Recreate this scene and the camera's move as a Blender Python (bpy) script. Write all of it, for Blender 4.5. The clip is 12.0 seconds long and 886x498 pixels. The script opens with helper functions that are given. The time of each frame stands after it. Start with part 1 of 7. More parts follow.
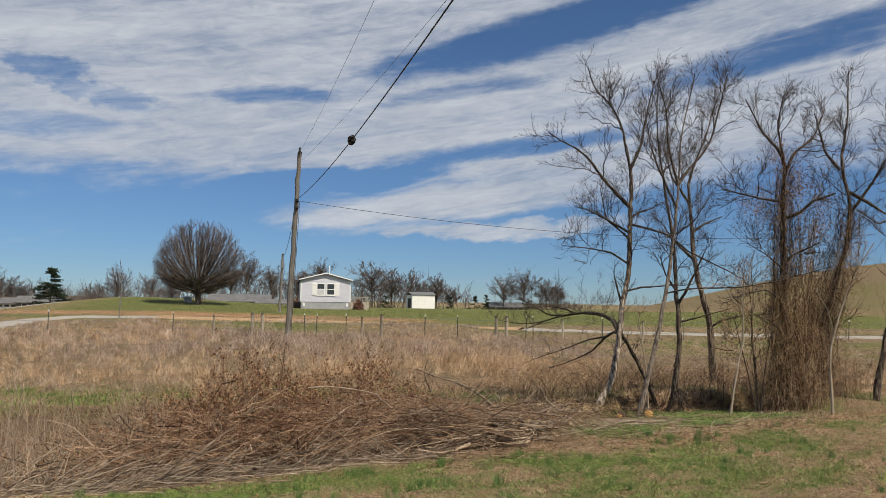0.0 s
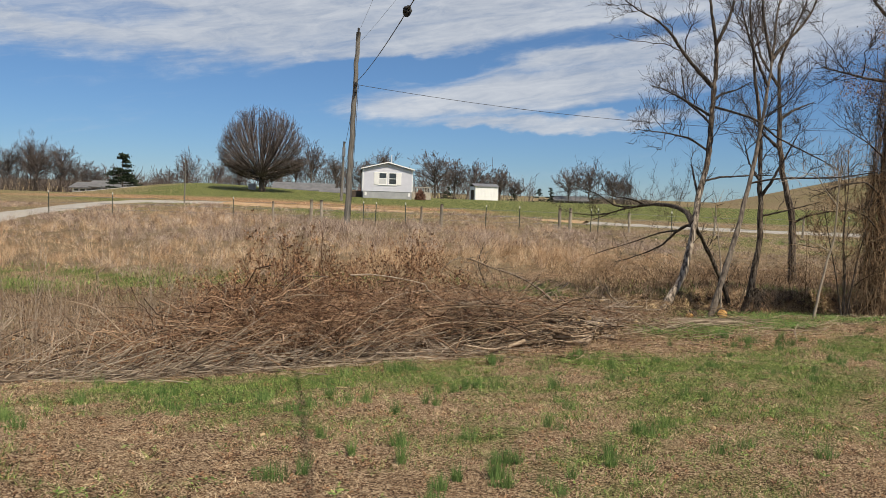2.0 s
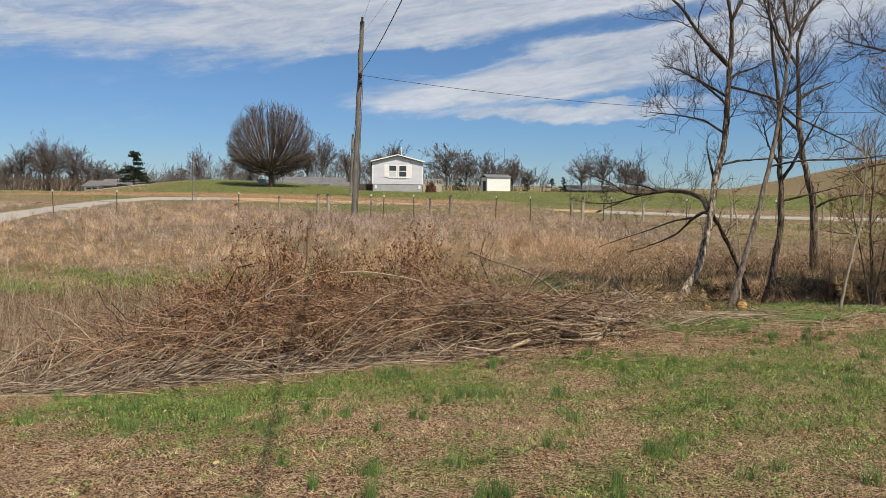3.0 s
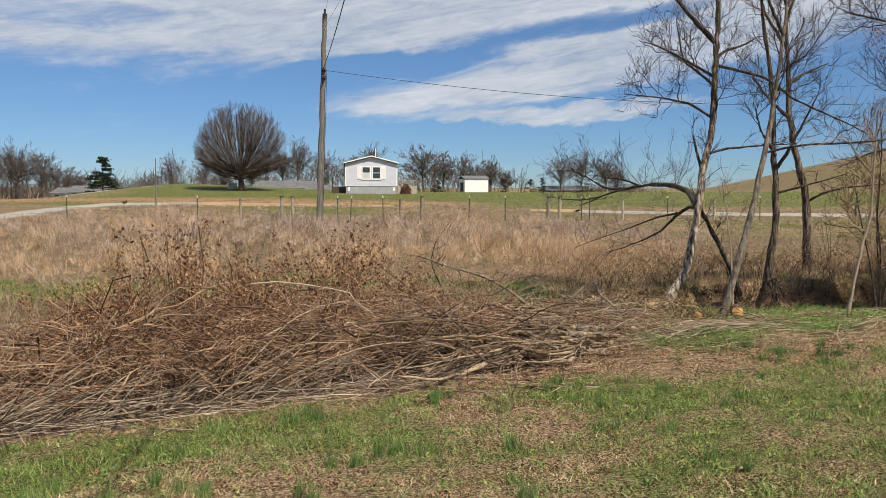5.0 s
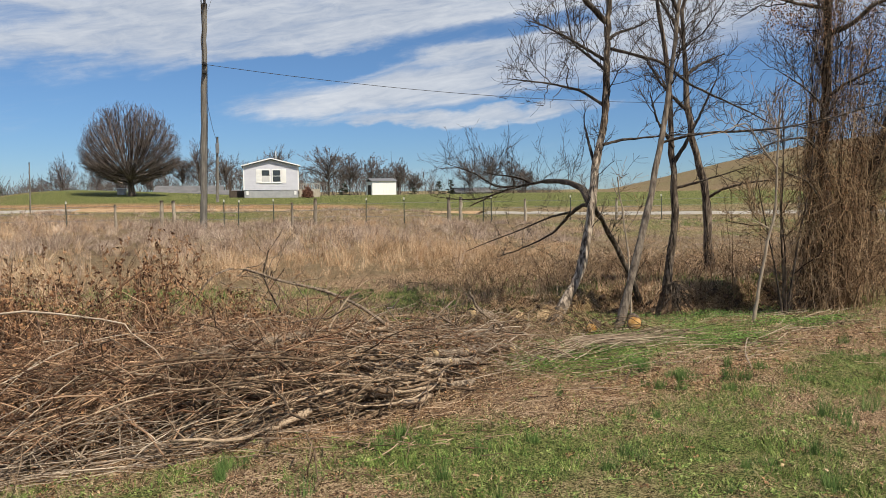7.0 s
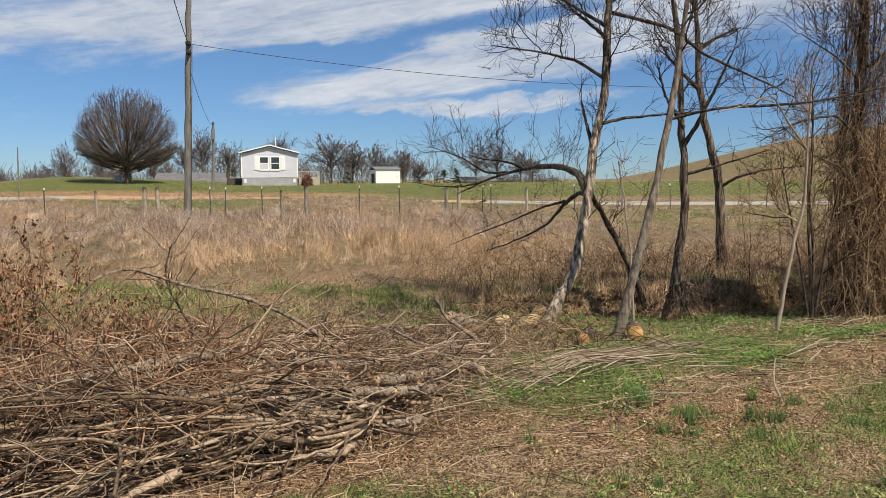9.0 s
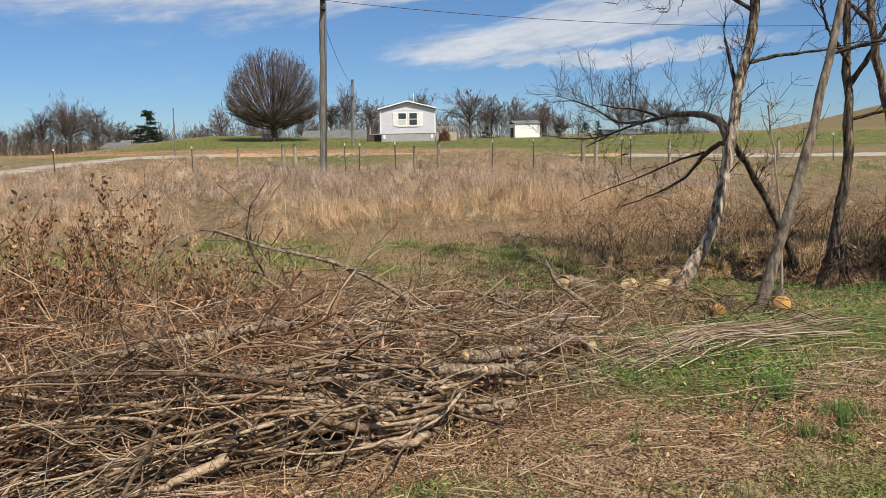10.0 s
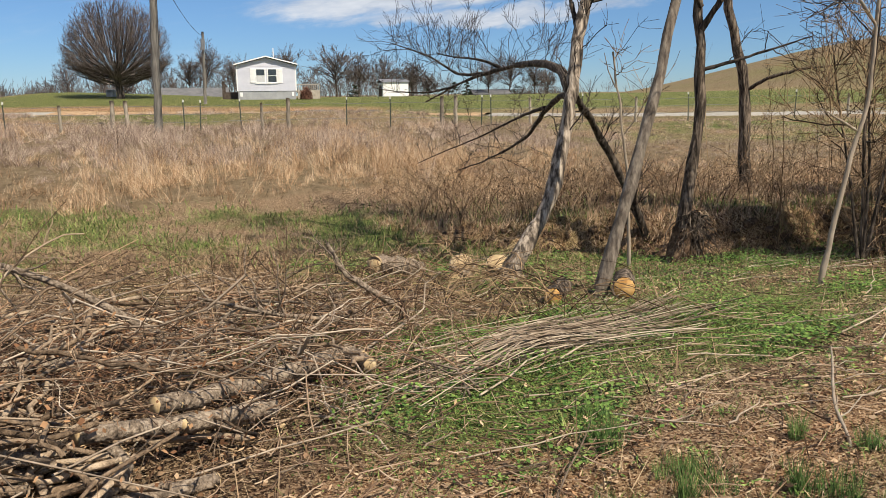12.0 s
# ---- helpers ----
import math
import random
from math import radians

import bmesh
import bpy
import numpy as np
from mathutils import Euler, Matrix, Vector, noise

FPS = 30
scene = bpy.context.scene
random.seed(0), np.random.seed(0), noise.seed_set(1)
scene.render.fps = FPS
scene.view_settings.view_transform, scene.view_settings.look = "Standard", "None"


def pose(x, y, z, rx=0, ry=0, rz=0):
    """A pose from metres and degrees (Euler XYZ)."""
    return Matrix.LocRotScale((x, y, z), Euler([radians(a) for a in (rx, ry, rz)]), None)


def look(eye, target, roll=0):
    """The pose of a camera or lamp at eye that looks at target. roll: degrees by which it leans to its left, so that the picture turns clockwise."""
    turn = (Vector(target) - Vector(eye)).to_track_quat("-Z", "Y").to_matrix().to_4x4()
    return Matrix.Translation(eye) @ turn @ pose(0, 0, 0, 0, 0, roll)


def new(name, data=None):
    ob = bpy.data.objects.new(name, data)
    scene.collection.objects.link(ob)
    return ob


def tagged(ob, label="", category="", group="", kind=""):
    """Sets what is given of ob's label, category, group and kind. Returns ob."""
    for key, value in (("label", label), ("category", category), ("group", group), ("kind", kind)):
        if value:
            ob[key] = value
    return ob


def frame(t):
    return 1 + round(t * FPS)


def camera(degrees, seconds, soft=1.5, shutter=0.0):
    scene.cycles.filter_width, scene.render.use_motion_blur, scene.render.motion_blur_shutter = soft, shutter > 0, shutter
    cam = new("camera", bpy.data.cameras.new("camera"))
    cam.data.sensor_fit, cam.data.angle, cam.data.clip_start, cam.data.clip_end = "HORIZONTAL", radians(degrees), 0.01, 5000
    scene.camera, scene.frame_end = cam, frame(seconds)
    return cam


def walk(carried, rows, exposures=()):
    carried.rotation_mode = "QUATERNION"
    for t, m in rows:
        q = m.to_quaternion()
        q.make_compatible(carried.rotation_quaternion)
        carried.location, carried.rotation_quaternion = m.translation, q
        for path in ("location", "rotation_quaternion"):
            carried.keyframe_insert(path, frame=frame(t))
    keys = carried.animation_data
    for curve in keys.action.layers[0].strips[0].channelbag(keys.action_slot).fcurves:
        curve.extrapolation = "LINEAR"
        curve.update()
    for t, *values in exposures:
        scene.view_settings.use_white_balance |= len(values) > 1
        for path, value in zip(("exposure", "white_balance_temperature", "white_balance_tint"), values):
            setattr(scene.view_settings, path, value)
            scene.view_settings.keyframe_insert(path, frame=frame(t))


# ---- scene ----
cam = camera(58.7, 12.0, 0.8)
PATH = [
    (0, (0.0, 0.0, 2.0), (0.134, 1.991, 2.134), 0.9),
    (0.5, (0.05, 0.079, 1.925), (0.151, 2.076, 1.875), 0.7),
    (1, (0.026, 0.401, 1.857), (0.086, 2.393, 1.692), 1.0),
    (1.5, (0.076, 0.73, 1.877), (0.148, 2.722, 1.717), 1.4),
    (2, (0.196, 1.185, 1.867), (0.175, 3.18, 1.725), 2.0),
    (2.5, (0.265, 1.597, 1.833), (0.199, 3.591, 1.683), 0.7),
    (2.7, (0.324, 1.74, 1.849), (0.263, 3.733, 1.691), 0.7),
    (4.3, (0.688, 3.176, 1.723), (0.624, 5.167, 1.554), 1.8),
    (4.5, (0.723, 3.37, 1.725), (0.65, 5.362, 1.573), 1.7),
    (5, (0.831, 3.859, 1.689), (0.822, 5.853, 1.534), 0.1),
    (5.5, (1.058, 4.319, 1.689), (1.211, 6.308, 1.542), -0.7),
    (6, (1.259, 4.715, 1.676), (1.42, 6.702, 1.511), -1.1),
    (6.5, (1.427, 5.183, 1.659), (1.659, 7.164, 1.513), -0.7),
    (7, (1.63, 5.633, 1.607), (1.838, 7.616, 1.459), -0.6),
    (7.2, (1.727, 5.785, 1.612), (1.926, 7.77, 1.463), -0.8),
    (8.8, (2.224, 7.073, 1.574), (2.408, 9.057, 1.4), 0.0),
    (9, (2.286, 7.257, 1.543), (2.474, 9.241, 1.368), -0.3),
    (9.5, (2.493, 7.664, 1.502), (2.657, 9.649, 1.313), -0.4),
    (10, (2.636, 8.001, 1.5), (2.466, 9.974, 1.217), -1.2),
    (10.5, (2.813, 8.479, 1.463), (2.828, 10.451, 1.129), 0.8),
    (11, (3.06, 8.909, 1.409), (3.073, 10.878, 1.061), 0.4),
    (11.5, (3.219, 9.32, 1.387), (3.267, 11.285, 1.015), -0.2),
    (12, (3.374, 9.71, 1.377), (3.515, 11.667, 0.991), -0.8),
]
EXPOSURES = [(0, 0.08), (0.5, -0.02), (1.0, 0.06), (1.5, 0.15), (2.5, 0.23), (6, 0.32), (9.5, 0.36), (11, 0.40), (12, 0.44)]
walk(cam, [(t, look(eye, target, roll)) for t, eye, target, roll in PATH], EXPOSURES)

# ---- light ----
SUN_AZ, SUN_EL = 142.6, 51.5
sun = new("sun", bpy.data.lights.new("sun", "SUN"))
sun.data.energy, sun.data.angle, sun.data.color = 4.8, radians(0.53), (1.0, 0.895, 0.725)
sun.matrix_world = look((math.sin(radians(SUN_AZ)) * 50, math.cos(radians(SUN_AZ)) * 50, 50 * math.tan(radians(SUN_EL))), (0, 0, 0))


def build_world():
    """A blue sky with thin streaked cloud: a bank overhead and narrow bands low down."""
    w = bpy.data.worlds.new("sky")
    scene.world = w
    w.use_nodes = True
    nt = w.node_tree
    nt.nodes.clear()
    N, K = nt.nodes.new, nt.links.new

    def val(v, sock):
        if isinstance(v, (int, float)):
            sock.default_value = v
        else:
            K(v, sock)

    def m(op, a, b=0.0, c=0.0):
        n = N("ShaderNodeMath")
        n.operation = op
        val(a, n.inputs[0]), val(b, n.inputs[1]), val(c, n.inputs[2])
        return n.outputs[0]

    def smooth(v, lo, hi):
        n = N("ShaderNodeMapRange")
        n.interpolation_type = "SMOOTHSTEP"
        val(v, n.inputs[0])
        n.inputs[1].default_value, n.inputs[2].default_value = lo, hi
        return n.outputs[0]

    sky = N("ShaderNodeTexSky")
    sky.sky_type, sky.sun_disc = "NISHITA", False
    sky.sun_elevation, sky.sun_rotation = radians(SUN_EL), radians(SUN_AZ)
    sky.altitude, sky.air_density, sky.dust_density, sky.ozone_density = 1200, 1.0, 0.0, 4.0
    tc = N("ShaderNodeTexCoord")
    sep = N("ShaderNodeSeparateXYZ")
    K(tc.outputs["Generated"], sep.inputs[0])
    az = m("MULTIPLY", m("ARCTAN2", sep.outputs[0], sep.outputs[1]), 57.2958)
    el = m("MULTIPLY", m("ARCSINE", sep.outputs[2]), 57.2958)

    def noise_of(sa, se, scale, detail, rough, tilt=0.1, seed=0.0, dist=0.0):
        comb = N("ShaderNodeCombineXYZ")
        K(m("MULTIPLY", az, sa), comb.inputs[0])
        K(m("MULTIPLY", m("SUBTRACT", el, m("MULTIPLY", az, tilt)), se), comb.inputs[1])
        comb.inputs[2].default_value = seed
        n = N("ShaderNodeTexNoise")
        n.inputs["Scale"].default_value, n.inputs["Detail"].default_value = scale, detail
        n.inputs["Roughness"].default_value, n.inputs["Distortion"].default_value = rough, dist
        K(comb.outputs[0], n.inputs["Vector"])
        return n.outputs["Fac"]

    warp = m("SUBTRACT", noise_of(0.10, 0.20, 1.0, 5, 0.6, 0.1, 3.0), 0.5)
    warp2 = m("SUBTRACT", noise_of(0.35, 0.6, 1.0, 5, 0.6, 0.1, 5.0), 0.5)
    fine = m("SUBTRACT", noise_of(0.34, 1.5, 1.0, 7, 0.66, 0.14, 7.0, 0.8), 0.5)
    wisp = m("SUBTRACT", noise_of(0.07, 0.55, 1.0, 5, 0.6, 0.16, 11.0, 0.5), 0.5)
    elw = m("ADD", el, m("ADD", m("MULTIPLY", warp, 2.6), m("MULTIPLY", warp2, 1.6)))
    azw = m("ADD", az, m("MULTIPLY", warp2, 9.0))

    def streak(a0, e0, half_a, half_e, tilt):
        da = m("SUBTRACT", azw, a0)
        de = m("SUBTRACT", m("SUBTRACT", elw, e0), m("MULTIPLY", da, math.tan(radians(tilt))))
        d2 = m("ADD", m("POWER", m("ABSOLUTE", m("DIVIDE", da, half_a)), 2.0), m("POWER", m("ABSOLUTE", m("DIVIDE", de, half_e)), 2.0))
        return smooth(m("SUBTRACT", 1.0, d2), -1.6, 0.9)

    dens = m("MULTIPLY", smooth(elw, 6.9, 9.8), 1.0)
    for s in ((6.6, 7.5, 12.5, 1.25, 6), (7.8, 5.35, 8.5, 0.55, 2)):
        dens = m("MAXIMUM", dens, streak(*s))
    for s, k in (((-3.0, 8.9, 6.5, 0.6, 5), 1.0), ((10.0, 11.4, 8, 0.7, 8), 0.8), ((12.5, 19.3, 12, 1.3, 12), 1.0),
                 ((29, 17.3, 8, 1.0, 10), 0.8), ((-9, 14.4, 4.4, 0.5, 6), 0.5), ((-19.5, 13.4, 2.6, 0.6, -6), 0.5), ((-24, 14.6, 2.4, 0.6, -6), 0.5),
                 ((4, 14.8, 6, 0.5, 10), 0.4), ((30, 9.0, 8, 1.3, 4), 0.5), ((-25, 11.0, 6, 0.7, 2), 0.4)):
        dens = m("SUBTRACT", dens, m("MULTIPLY", streak(*s), k))
    dens = m("ADD", dens, m("ADD", m("MULTIPLY", fine, 0.6), m("MULTIPLY", wisp, 1.2)))
    clear = m("SUBTRACT", 1.0, smooth(el, 27, 46))
    cover = m("MULTIPLY", m("MULTIPLY", smooth(dens, 0.10, 1.15), 0.93), clear)
    shade = m("ADD", 0.55, m("MULTIPLY", m("ADD", fine, m("ADD", warp, wisp)), 0.8))
    cloud = N("ShaderNodeMix")
    cloud.data_type = "RGBA"
    cloud.inputs["A"].default_value, cloud.inputs["B"].default_value = (0.24, 0.29, 0.38, 1), (0.62, 0.64, 0.67, 1)
    K(shade, cloud.inputs["Factor"])
    gain = N("ShaderNodeMix")
    gain.data_type, gain.blend_type = "RGBA", "MULTIPLY"
    gain.inputs["Factor"].default_value = 1.0
    gain.inputs["B"].default_value = (SKY_GAIN * 0.80, SKY_GAIN * 0.93, SKY_GAIN * 1.06, 1)
    K(sky.outputs[0], gain.inputs["A"])
    haze = N("ShaderNodeMix")
    haze.data_type = "RGBA"
    haze.inputs["A"].default_value, haze.inputs["B"].default_value = (0.68, 0.79, 0.95, 1), (0.96, 1, 1.02, 1)
    K(smooth(el, -1, 15), haze.inputs["Factor"])
    deep = N("ShaderNodeMix")
    deep.data_type, deep.blend_type = "RGBA", "MULTIPLY"
    deep.inputs["Factor"].default_value = 1.0
    K(gain.outputs["Result"], deep.inputs["A"]), K(haze.outputs["Result"], deep.inputs["B"])
    mix = N("ShaderNodeMix")
    mix.data_type = "RGBA"
    K(cover, mix.inputs["Factor"]), K(deep.outputs["Result"], mix.inputs["A"]), K(cloud.outputs["Result"], mix.inputs["B"])
    bg, out = N("ShaderNodeBackground"), N("ShaderNodeOutputWorld")
    K(mix.outputs["Result"], bg.inputs[0]), K(bg.outputs[0], out.inputs[0])


SKY_GAIN = 0.067
build_world()

# ---- tools ----
RNG = np.random.default_rng(11)


def mesh_of(name, verts, faces, smooth=False):
    """A mesh from an (n, 3) array and a list of index arrays of equal-sided faces."""
    me = bpy.data.meshes.new(name)
    verts = np.asarray(verts, np.float32)
    faces = [np.asarray(f, np.int32) for f in (faces if isinstance(faces, (list, tuple)) else [faces]) if len(f)]
    me.vertices.add(len(verts))
    me.vertices.foreach_set("co", verts.ravel())
    loops = np.concatenate([f.ravel() for f in faces])
    sizes = np.concatenate([np.full(len(f), f.shape[1], np.int32) for f in faces])
    me.loops.add(len(loops))
    me.loops.foreach_set("vertex_index", loops)
    me.polygons.add(len(sizes))
    me.polygons.foreach_set("loop_start", np.concatenate([[0], np.cumsum(sizes)[:-1]]).astype(np.int32))
    me.polygons.foreach_set("loop_total", sizes)
    if smooth:
        me.polygons.foreach_set("use_smooth", np.ones(len(sizes), bool))
    me.update(calc_edges=True)
    return me


def empty(name, label, category, group="", at=(0, 0, 0), kind=""):
    ob = new(name)
    ob.location = at
    ob.empty_display_size = 0.2
    return tagged(ob, label, category, group, kind)


def under(ob, parent):
    ob.parent = parent
    if parent is not None:
        base = parent.location if parent.parent is None else parent.location + parent.parent.location
        if parent.rotation_euler.z == 0 and (parent.parent is None or parent.parent.rotation_euler.z == 0):
            ob.matrix_parent_inverse = Matrix.Translation(-Vector(base))
    return ob


def mesh_part(name, me, mat, parent, label="", kind=""):
    """A mesh in world places, as a part of a thing."""
    me.materials.append(mat)
    ob = new(name, me)
    if parent is not None:
        under(ob, parent)
    return tagged(ob, label, kind=kind)


def part(name, bm, mat, parent, label=""):
    """A bmesh as ONE mesh object under a thing or a part, in the parent's own coordinates."""
    me = bpy.data.meshes.new(name)
    bm.normal_update()
    bm.to_mesh(me)
    bm.free()
    me.materials.append(mat)
    ob = new(name, me)
    ob.parent = parent
    return tagged(ob, label)


def box(x0, y0, z0, x1, y1, z1, bevel=0.0, bm=None):
    bm = bm or bmesh.new()
    v = bmesh.ops.create_cube(bm, size=1.0)["verts"]
    bmesh.ops.scale(bm, vec=(abs(x1 - x0), abs(y1 - y0), abs(z1 - z0)), verts=v)
    bmesh.ops.translate(bm, vec=((x0 + x1) / 2, (y0 + y1) / 2, (z0 + z1) / 2), verts=v)
    if bevel:
        e = list({e for w in v for e in w.link_edges})
        bmesh.ops.bevel(bm, geom=e, offset=bevel, segments=1, affect="EDGES")
    return bm


def unit(v):
    return v / np.maximum(np.linalg.norm(v, axis=-1, keepdims=True), 1e-9)


def tubes(paths, radii, n=4, cap=False):
    """Tubes for an array of paths (B, k, 3) with radii (B, k): verts and quads."""
    paths, radii = np.asarray(paths, float), np.asarray(radii, float)
    B, k, _ = paths.shape
    tan = unit(np.gradient(paths, axis=1))
    ref = np.where(np.abs(tan[:, :1, 2:3]) > 0.85, [[[1.0, 0.15, 0.0]]], [[[0.1, 0.0, 1.0]]]) * np.ones((B, k, 1))
    u = unit(np.cross(tan, ref))
    v = np.cross(tan, u)
    ang = np.arange(n) * 2 * np.pi / n
    ring = u[:, :, None] * np.cos(ang)[None, None, :, None] + v[:, :, None] * np.sin(ang)[None, None, :, None]
    verts = (paths[:, :, None] + ring * radii[:, :, None, None]).reshape(-1, 3)
    b, i, j = np.meshgrid(np.arange(B), np.arange(k - 1), np.arange(n), indexing="ij")
    a0, j1 = (b * k + i) * n, (j + 1) % n
    quads = np.stack([a0 + j, a0 + j1, a0 + n + j1, a0 + n + j], -1).reshape(-1, 4)
    return verts, quads


def merge(batches):
    """Join batches of (verts, faces), faces of one size each."""
    vs, fs, off = [], {}, 0
    for v, f in batches:
        vs.append(v)
        fs.setdefault(f.shape[1], []).append(f + off)
        off += len(v)
    return np.concatenate(vs), [np.concatenate(f) for f in fs.values()]


def resample(pts, k):
    pts = np.asarray(pts, float)
    d = np.r_[0, np.cumsum(np.linalg.norm(np.diff(pts, axis=0), axis=1))]
    s = np.linspace(0, d[-1], k)
    out = np.stack([np.interp(s, d, pts[:, c]) for c in range(3)], 1)
    for _ in range(2):
        out[1:-1] = 0.25 * out[:-2] + 0.5 * out[1:-1] + 0.25 * out[2:]
    return out


def grow(paths, radii, count, length, spread, lift, k, rng, lo=0.2, hi=1.0, tip=0.0022, thick=0.6, bend=0.25, low=None, taper=0.5):
    """Side branches that start along the given paths."""
    B, kk, _ = paths.shape
    seg = np.linalg.norm(np.diff(paths, axis=1), axis=2).sum(1)
    pick = rng.choice(B, count, p=seg / seg.sum())
    s = lo + (hi - lo) * rng.random(count) ** 0.8
    f = s * (kk - 1)
    i = np.minimum(f.astype(int), kk - 2)
    w = (f - i)[:, None]
    start = paths[pick, i] * (1 - w) + paths[pick, i + 1] * w
    r0 = radii[pick, i] * (1 - w[:, 0]) + radii[pick, i + 1] * w[:, 0]
    tan = unit(paths[pick, i + 1] - paths[pick, i])
    side = unit(np.cross(tan, rng.normal(size=(count, 3))))
    ang = np.radians(rng.uniform(spread[0], spread[1], count))[:, None]
    way = unit(tan * np.cos(ang) + side * np.sin(ang) + np.array([0, 0, lift]))
    ln = rng.uniform(length[0], length[1], count) * (1.1 - taper * s)
    if low is not None:
        ln = ln * (0.5 + 0.5 * step(start[:, 2], low, low + 1.6))
    t = np.linspace(0, 1, k)
    curve = rng.normal(size=(count, 3)) * bend + np.array([0, 0, bend * 0.6 * np.sign(lift + 1e-6)])
    wob = rng.normal(size=(count, k, 3)) * 0.030
    wob[:, 0] = 0
    out = start[:, None] + ln[:, None, None] * (way[:, None] * t[None, :, None] + curve[:, None] * (t**2)[None, :, None] * 0.5 + wob)
    rad = np.minimum(r0 * thick, 0.004 + ln * 0.009)[:, None] * (1 - t) + tip * t
    return out, np.maximum(rad, tip)


# ---- ground ----
YK = [-80, -20, 0, 5, 9, 11, 14, 17, 19, 22, 26, 32, 40, 50, 56, 62, 76, 90, 120, 160, 300, 5000]
ZK = [3.5, 1.4, 0.5, 0.22, -0.03, -0.2, -0.31, -0.52, -0.68, -0.72, -0.55, -0.2, 0.1, 0.22, 0.27, 0.5, 1.12, 1.25, 0.7, 0.4, 0.4, 0.4]
ROAD = [(-17, 12), (-18.8, 26), (-21.6, 38), (-23.6, 48), (-25.4, 57), (-24, 62), (-17, 63), (-5, 60), (3, 57), (9.5, 54.2), (15, 51), (22, 49.6), (35, 48.9), (60, 48), (110, 44)]
CREEK = [(18, 19.5), (13, 19.3), (10, 19.1), (8, 19.0), (6.9, 19.0), (5.9, 19.5), (4.7, 20.8), (2.6, 22.4), (-3, 23.0), (-12, 22.2), (-40, 20)]


def step(v, lo, hi):
    t = np.clip((v - lo) / (hi - lo), 0, 1)
    return t * t * (3 - 2 * t)


def line_distance(x, y, pts):
    best = np.full(np.shape(x), 1e9)
    for (ax, ay), (bx, by) in zip(pts[:-1], pts[1:]):
        dx, dy = bx - ax, by - ay
        t = np.clip(((x - ax) * dx + (y - ay) * dy) / (dx * dx + dy * dy), 0, 1)
        best = np.minimum(best, np.hypot(x - ax - t * dx, y - ay - t * dy))
    return best


def wave(x, y, s, seed):
    """Cheap smooth noise, about -1 to 1."""
    out = 0
    for n in range(4):
        a = seed * 1.7 + n * 2.4
        out = out + np.sin((x * np.cos(a) + y * np.sin(a)) * s * (1 + 0.37 * n) + seed * 3.1 + n) * np.sin((x * np.sin(a * 1.3) - y * np.cos(a * 1.3)) * s * (0.8 + 0.29 * n) + n * 1.9 + seed)
    return out / 2.2


def smooth_profile(y):
    return sum(np.interp(y + o, YK, ZK) for o in (-1.2, -0.6, 0, 0.6, 1.2)) / 5


def bank_line(x):
    """Ragged lip of the cut bank on the far side of the creek."""
    return np.interp(x, [2.5, 4, 5, 6, 7, 8, 12, 18], [23.2, 22.0, 20.9, 19.9, 19.5, 19.45, 19.7, 19.9]) + 0.12 * np.sin(x * 4.3) + 0.07 * np.sin(x * 11.0 + 1)


def height(x, y):
    x, y = np.asarray(x, float), np.asarray(y, float)
    z = smooth_profile(y)
    z = z + np.interp(x, [-8, 1, 11], [-0.405, 0, 0.30]) * step(y, 5, 10) * (1 - step(y, 14.5, 21))
    z = z + 0.9 * step(-x, 6, 32) * step(y, 66, 92) * (1 - step(y, 130, 200))
    z = z - 1.75 * step(-x, 27, 46) * step(y, 62, 80) * (1 - step(y, 170, 300))
    d = line_distance(x, y, CREEK)
    right = step(x, 3.5, 6.5)
    lip = bank_line(x)
    z = z + np.interp(x, [2.5, 4.5, 6.5, 9, 14], [0.0, 0.17, 0.50, 0.50, 0.40]) * step(y, lip - 0.16, lip + 0.10) * (1 - step(y, lip + 1.6, lip + 6.5))
    z = z - right * 0.06 * np.exp(-(((y - lip + 0.55) / 0.4) ** 2)) - (1 - right) * 0.10 * np.exp(-((d / 2.2) ** 2))
    z = z + step(x, 8.9, 10.8) * step(y, 15, 17.5) * (1 - step(y, 20.5, 26)) * np.maximum(-0.14 - z, 0)
    hd = np.hypot(x - 150, y - 130)
    hill = 15.0 * (1 + np.cos(np.pi * np.minimum(hd, 118) / 118))
    z = z + 1.05 * hill / np.sqrt(1 + (hill / 12.0) ** 2)
    z = z + 0.38 * np.exp(-(((y - 49.5) / 3.2) ** 2)) * step(x, -21, -16) * (1 - step(x, 2, 8))
    near = 1 - step(np.hypot(x, y - 15), 40, 70)
    z = z + near * (0.03 * wave(x, y, 1.1, 1) + 0.015 * wave(x, y, 3.0, 2)) + (1 - near) * 0.08 * wave(x, y, 0.12, 3)
    return z


def g(x, y):
    return float(height(x, y))


def lawn_edge(x):
    """Far edge of the mown grass, where the brush begins."""
    return np.interp(x, [-12, -3, 0, 1.7, 3.2, 5.5, 9, 14], [6.0, 9.6, 11.0, 11.5, 12.6, 13.6, 16.0, 17.0])


